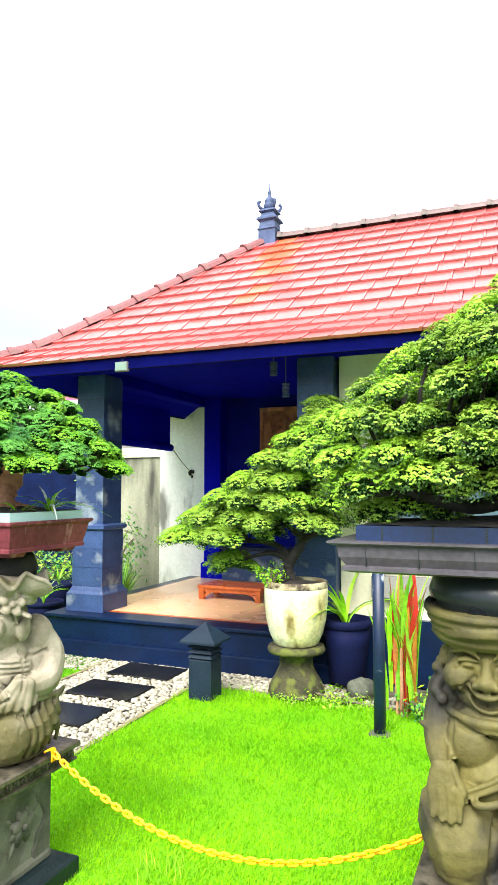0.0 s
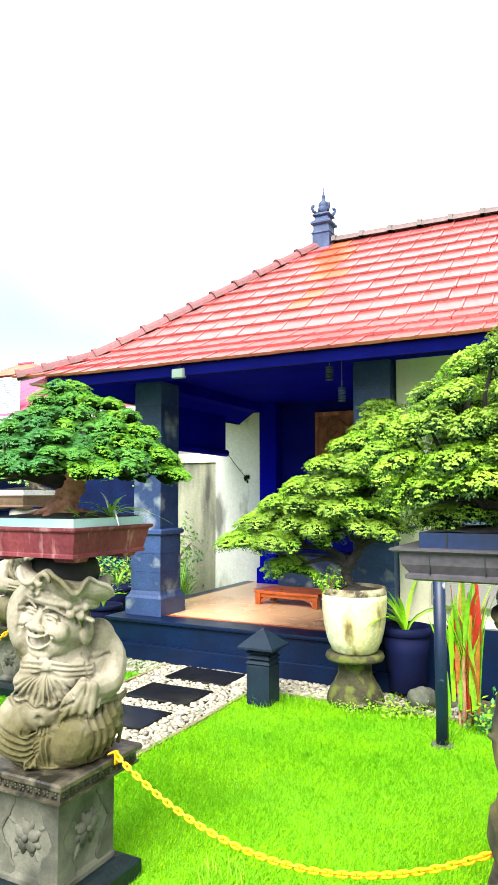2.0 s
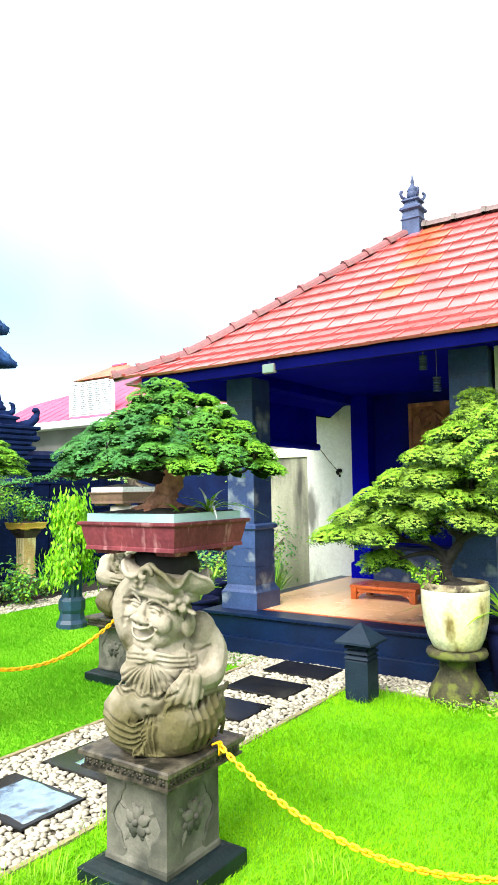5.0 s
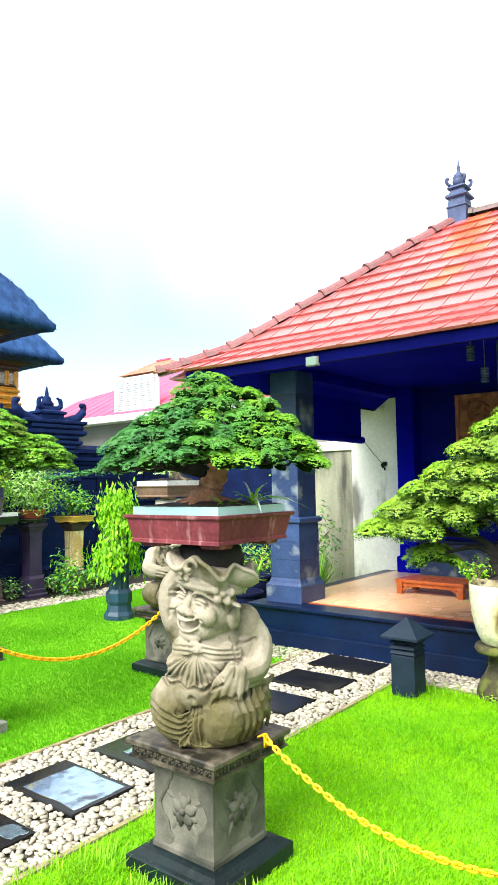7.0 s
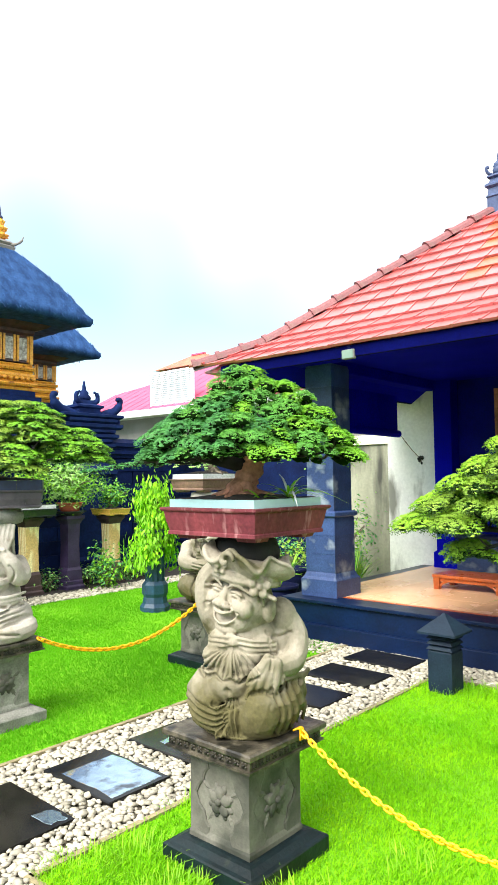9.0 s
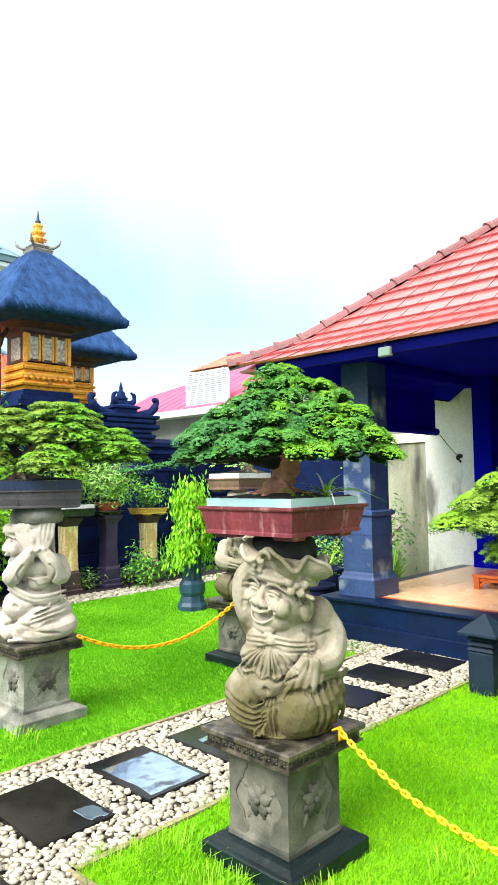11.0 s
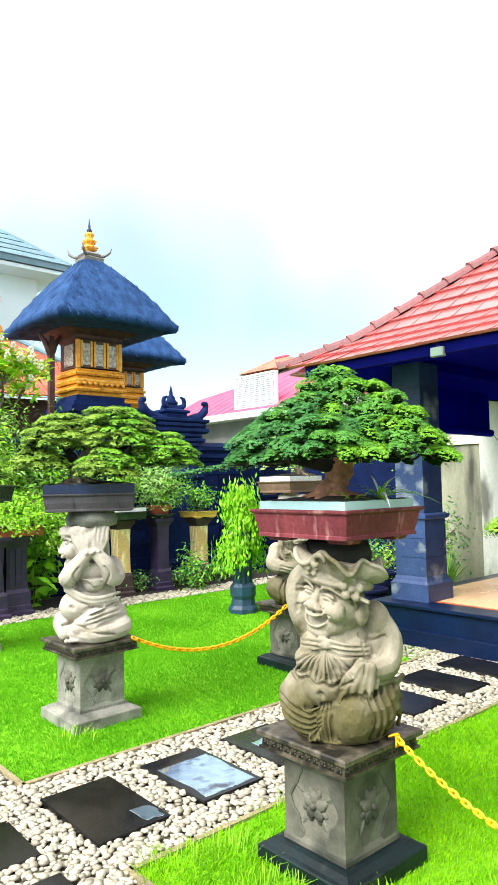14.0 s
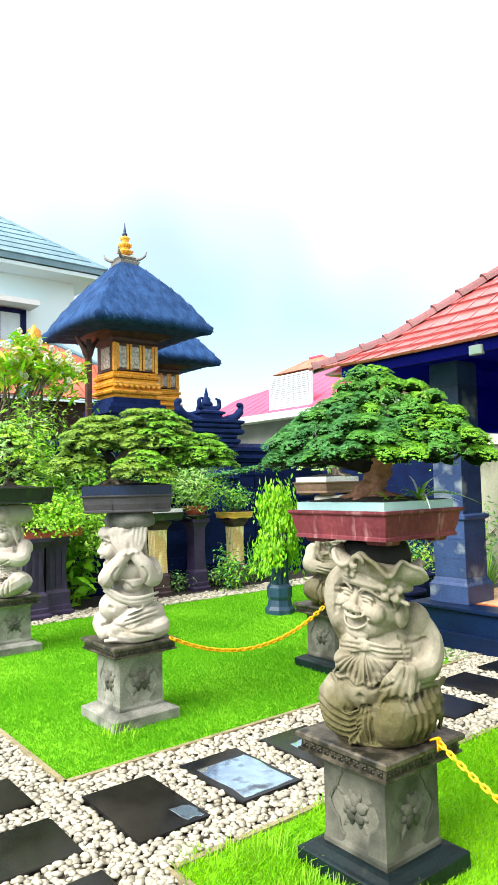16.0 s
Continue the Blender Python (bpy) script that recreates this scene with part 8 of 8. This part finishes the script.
# red-roofed house behind the vent
rh = thing("red_roofed_house", pose(-22.52, 18.82, -0.13), "far house with hipped faded red roof", "house")
part("wall", box(0.3, 3.1, 0.3, 3.4, -0.05, 6.24), GREYPLASTER, rh, "grey wall")
bm = bmesh.new()
lo = [bm.verts.new(p) for p in ((0, 0, 6.26), (3.4, 0, 6.26), (3.4, 3.7, 6.26), (0, 3.7, 6.26))]
up = [bm.verts.new(p) for p in ((1.46, 0.9, 6.86), (2.2, 0.9, 6.86))]
for q in ((lo[0], lo[1], up[1], up[0]), (lo[2], lo[3], up[0], up[1]), (lo[3], lo[0], up[0]), (lo[1], lo[2], up[1]), (lo[3], lo[2], lo[1], lo[0])):
    bm.faces.new(q)
part("roof", bm, REDROOF, rh, "faded red tiled roof")
part("ridge", box(1.46, 2.2, 0.82, 0.98, 6.83, 6.91, 0.02), PINKROOF, rh, "faded ridge")

# pale two-storey house
wh = thing("pale_house", pose(-17.0, 8.2, 0, 0, 0, 90), "pale blue two-storey house with grey tiled roof", "house")
part("wall", box(-9.0, -0.55, 0.75, 8.0, -0.05, 7.1), BLUEWHITE, wh, "pale blue rendered wall")
part("soffit", box(-9.6, -0.02, -0.02, 8.5, 7.08, 7.18), BLUEWHITE, wh, "white soffit")
part("gutter", box(-9.7, 0.04, -0.08, 0.02, 7.20, 7.36), GREYROOF, wh, "grey gutter")
part("gutter", box(-0.02, 0.06, 0.025, 8.6, 7.20, 7.36), GREYROOF, wh, "grey gutter")
bm = bmesh.new()
v = [bm.verts.new(p) for p in ((-9.7, -0.06, 7.33), (0.05, -0.06, 7.33), (-4.2, 4.2, 10.6), (-9.7, 4.2, 10.6), (0.05, 8.6, 7.33))]
bm.faces.new((v[0], v[1], v[2], v[3]))
bm.faces.new((v[1], v[4], v[2]))
bm.faces.new((v[0], v[1], v[4]))
part("roof", bm, GREYROOF, wh, "grey-blue tiled roof")
for k in range(14):
    u = k / 14
    part("tile_course", box(-9.7 + 0.0, 0.05 - 4.25 * u, 0, 0.30, 0, 0.045), GREYROOF, wh).matrix_basis = pose(0, -0.08 + 4.26 * u, 7.335 + 3.27 * u, math.degrees(math.atan2(3.27, 4.26)), 0, 0)
part("hip", tube([(0.05, -0.06, 7.36), (-4.2, 4.2, 10.64)], 0.07, 6), GREYROOF, wh)
wn_ = part("window", box(-4.02, -1.97, 0.71, 0.745, 3.7, 6.05), CURTAIN, wh, "curtained upper window")
for b_ in ((-2.04, -1.90, 0.65, 0.749, 3.6, 6.1), (-4.12, -3.98, 0.65, 0.749, 3.6, 6.1), (-2.67, -2.57, 0.65, 0.749, 3.7, 6.05), (-4.12, -1.90, 0.65, 0.749, 6.05, 6.15)):
    part("window_frame", box(*b_), DARKBLUE, wn_)
part("canopy", box(-5.0, -1.75, 0.1, 0.75, 6.17, 6.30), WHITE, wh, "white window canopy")

# low red-tiled roof with gilded finial
lr = thing("low_pavilion", pose(-12.3, 5.2, -0.05, 0, 0, 90), "low pavilion with orange-red tiled roof behind the wall", "pavilion")
part("body", box(-3.5, 1.0, 0.4, 2.8, 0.0, 3.2), BROWNWOOD, lr, "dark wooden body")
for k in range(8):
    for i in range(28):
        part("roof_tile", box(0, 0.19, 0, 0.24, 0, 0.03), REDROOF, lr).matrix_basis = pose(-3.9 + i * 0.2, 0.0 + k * 0.2, 3.22 + k * 0.12, 31, 3, 0)
part("roof_core", stack([(2.75, 0.02, 0), (2.75, 0.02, 0.01)]), REDROOF, lr).matrix_basis = pose(-1.1, 0.1, 3.2)
part("ridge", tube([(-3.9, 1.62, 4.2), (1.75, 1.62, 4.2)], 0.09, 8), GREYROOF, lr)
part("hip", tube([(-1.0, -0.05, 3.25), (0.1, 0.9, 3.8), (0.6, 1.62, 4.25)], 0.10, 8), GREYROOF, lr, "dark hip tiles")
part("finial", lathe([(0.22, 4.2), (0.26, 4.28), (0.16, 4.34), (0.22, 4.42), (0.14, 4.5), (0.16, 4.56), (0.05, 4.66), (0.02, 4.74)], 12, flute=0.12, flutes=6), GOLD, lr, "gilded leaf-shaped finial", True).matrix_basis = pose(-0.13, 1.62, 1.22) @ Matrix.Diagonal((0.82, 0.82, 0.78, 1))
bm = bmesh.new()
base = [bm.verts.new(p) for p in ((-2.2, 0.9, 3.70), (1.9, 0.9, 3.70), (1.9, 2.4, 3.70), (-2.2, 2.4, 3.70))]
peak = bm.verts.new((-0.13, 1.62, 4.66))
for k in range(4):
    bm.faces.new((base[k], base[(k + 1) % 4], peak))
bm.faces.new(base[::-1])
part("roof_peak", bm, REDROOF, lr, "orange-red hipped roof peak")
for k in range(5):
    f = k / 5
    for i in range(int((4.1 * (1 - f)) / 0.21)):
        part("roof_tile", box(0, 0.195, 0, 0.24, 0, 0.03), REDROOF, lr).matrix_basis = pose(-2.2 + 2.07 * f + 0.21 * i, 0.88 + 0.72 * f, 3.71 + 0.96 * f, 53, 3, 0)
for k, (hx, hy) in enumerate(((-2.2, 0.9), (1.9, 0.9))):
    part("hip", tube([(hx, hy, 3.74), (hx * 0.5 - 0.065, (hy + 1.62) / 2, 4.21), (-0.13, 1.62, 4.70)], 0.07, 8), GREYROOF, lr, "dark hip tiles")

# frangipani and shrubs before the wall
fr = thing("frangipani_tree", pose(-9.0, 2.82, 0) @ Matrix.Diagonal((0.88, 0.88, 1.09, 1)), "frangipani tree with narrow leaves and white flowers", "tree")
rf_ = random.Random(88)
b = bmesh.new()
tips = []


def grow(p, d, r, n):
    q = p + d * rf_.uniform(0.48, 0.66) * (0.8 if n < 4 else 1.0)
    tube([p, (p + q) / 2 + Vector((rf_.uniform(-0.03, 0.03), rf_.uniform(-0.03, 0.03), 0)), q], [r, r * 0.9, r * 0.75], 7, b)
    if n == 0:
        tips.append(q)
        return
    for k in range(2 if rf_.random() < 0.75 else 3):
        nd = (d + Vector((rf_.uniform(-0.6, 0.6), rf_.uniform(-0.7, 0.7), rf_.uniform(-0.1, 0.45)))).normalized()
        grow(q, nd, r * 0.72, n - 1)


grow(Vector((0, 0, 0)), Vector((0.05, 0.05, 1)), 0.07, 5)
part("trunk", b, BARK_GY, fr, "forked grey trunk and limbs", True)
rg = np.random.RandomState(89)
tp = np.array([q[:] for q in tips])
cs, ns = [], []
for q in tp:
    k = 48
    a = rg.uniform(0, 6.283, k)
    d = np.stack([np.cos(a), np.sin(a), rg.uniform(-0.5, 0.6, k)], 1)
    cs.append(q + d * rg.uniform(0.05, 0.26, k)[:, None])
    ns.append(np.stack([-d[:, 0] * 0.3, -d[:, 1] * 0.3, np.ones(k)], 1) + rg.normal(0, 0.4, (k, 3)))
cs, ns = np.concatenate(cs), np.concatenate(ns)
for i, mt in enumerate((LEAF_C, LEAF_D, LEAF_Y)):
    sel = np.arange(len(cs)) % 3 == i
    tagged(part("crown", cards("crown", cs[sel], ns[sel], 0.20, 0.052, mt, 90 + i), mt, fr, "narrow light green leaves"), kind="stuff")
fl = tp[rg.permutation(len(tp))[:34]]
for q in fl:
    b = bmesh.new()
    for j in range(3):
        o = Vector(q) + Vector((0.06 + 0.05 * j, rf_.uniform(-0.14, 0.14), 0.04 + rf_.uniform(-0.08, 0.14)))
        for k in range(5):
            a = 2 * math.pi * k / 5
            blob(b, o + Vector((0.0, 0.026 * math.cos(a), 0.026 * math.sin(a))), (0.010, 0.022, 0.022), sub=1)
    part("blossom", b, FLOWER, fr, "white flowers", True)
bush("shrub", -8.75, 2.2, 0.0, 0.55, 1.9, 3200, 0.08, (LEAF_E, LEAF_C, LEAF_B), "tall loose green shrub before the black wall", "shrub", 530, ratio=0.3, stems=14)
bush("shrub", -8.95, 3.08, 0.75, 0.46, 1.75, 5200, 0.10, (LEAF_C, LEAF_D, LEAF_E), "tall willowy shrub with drooping light green leaves", "shrub", 533, ratio=0.24, stems=16, drop=0.1)
bush("shrub", -9.05, 3.9, 0.6, 0.45, 1.5, 2400, 0.12, (LEAF_D, LEAF_E, LEAF_A2), "tall narrow-leaved shrub before the black wall", "shrub", 531, ratio=0.22, stems=12)
bush("shrub", -8.9, 1.4, 0.0, 0.6, 1.5, 2200, 0.09, (LEAF_A2, LEAF_B), "green shrub at the corner of the garden", "shrub", 532, ratio=0.35, stems=12)

# ---- what closes the garden behind the camera ----
solid("garden_wall_south", box(-9.4, 5.0, -6.2, -6.0, -0.05, 2.2), WHITEWALL, G, "plain white garden wall", "wall", kind="structure")
solid("garden_wall_east", box(5.0, 5.2, -6.2, 9.0, -0.05, 2.2), WHITEWALL, G, "plain white garden wall", "wall", kind="structure")
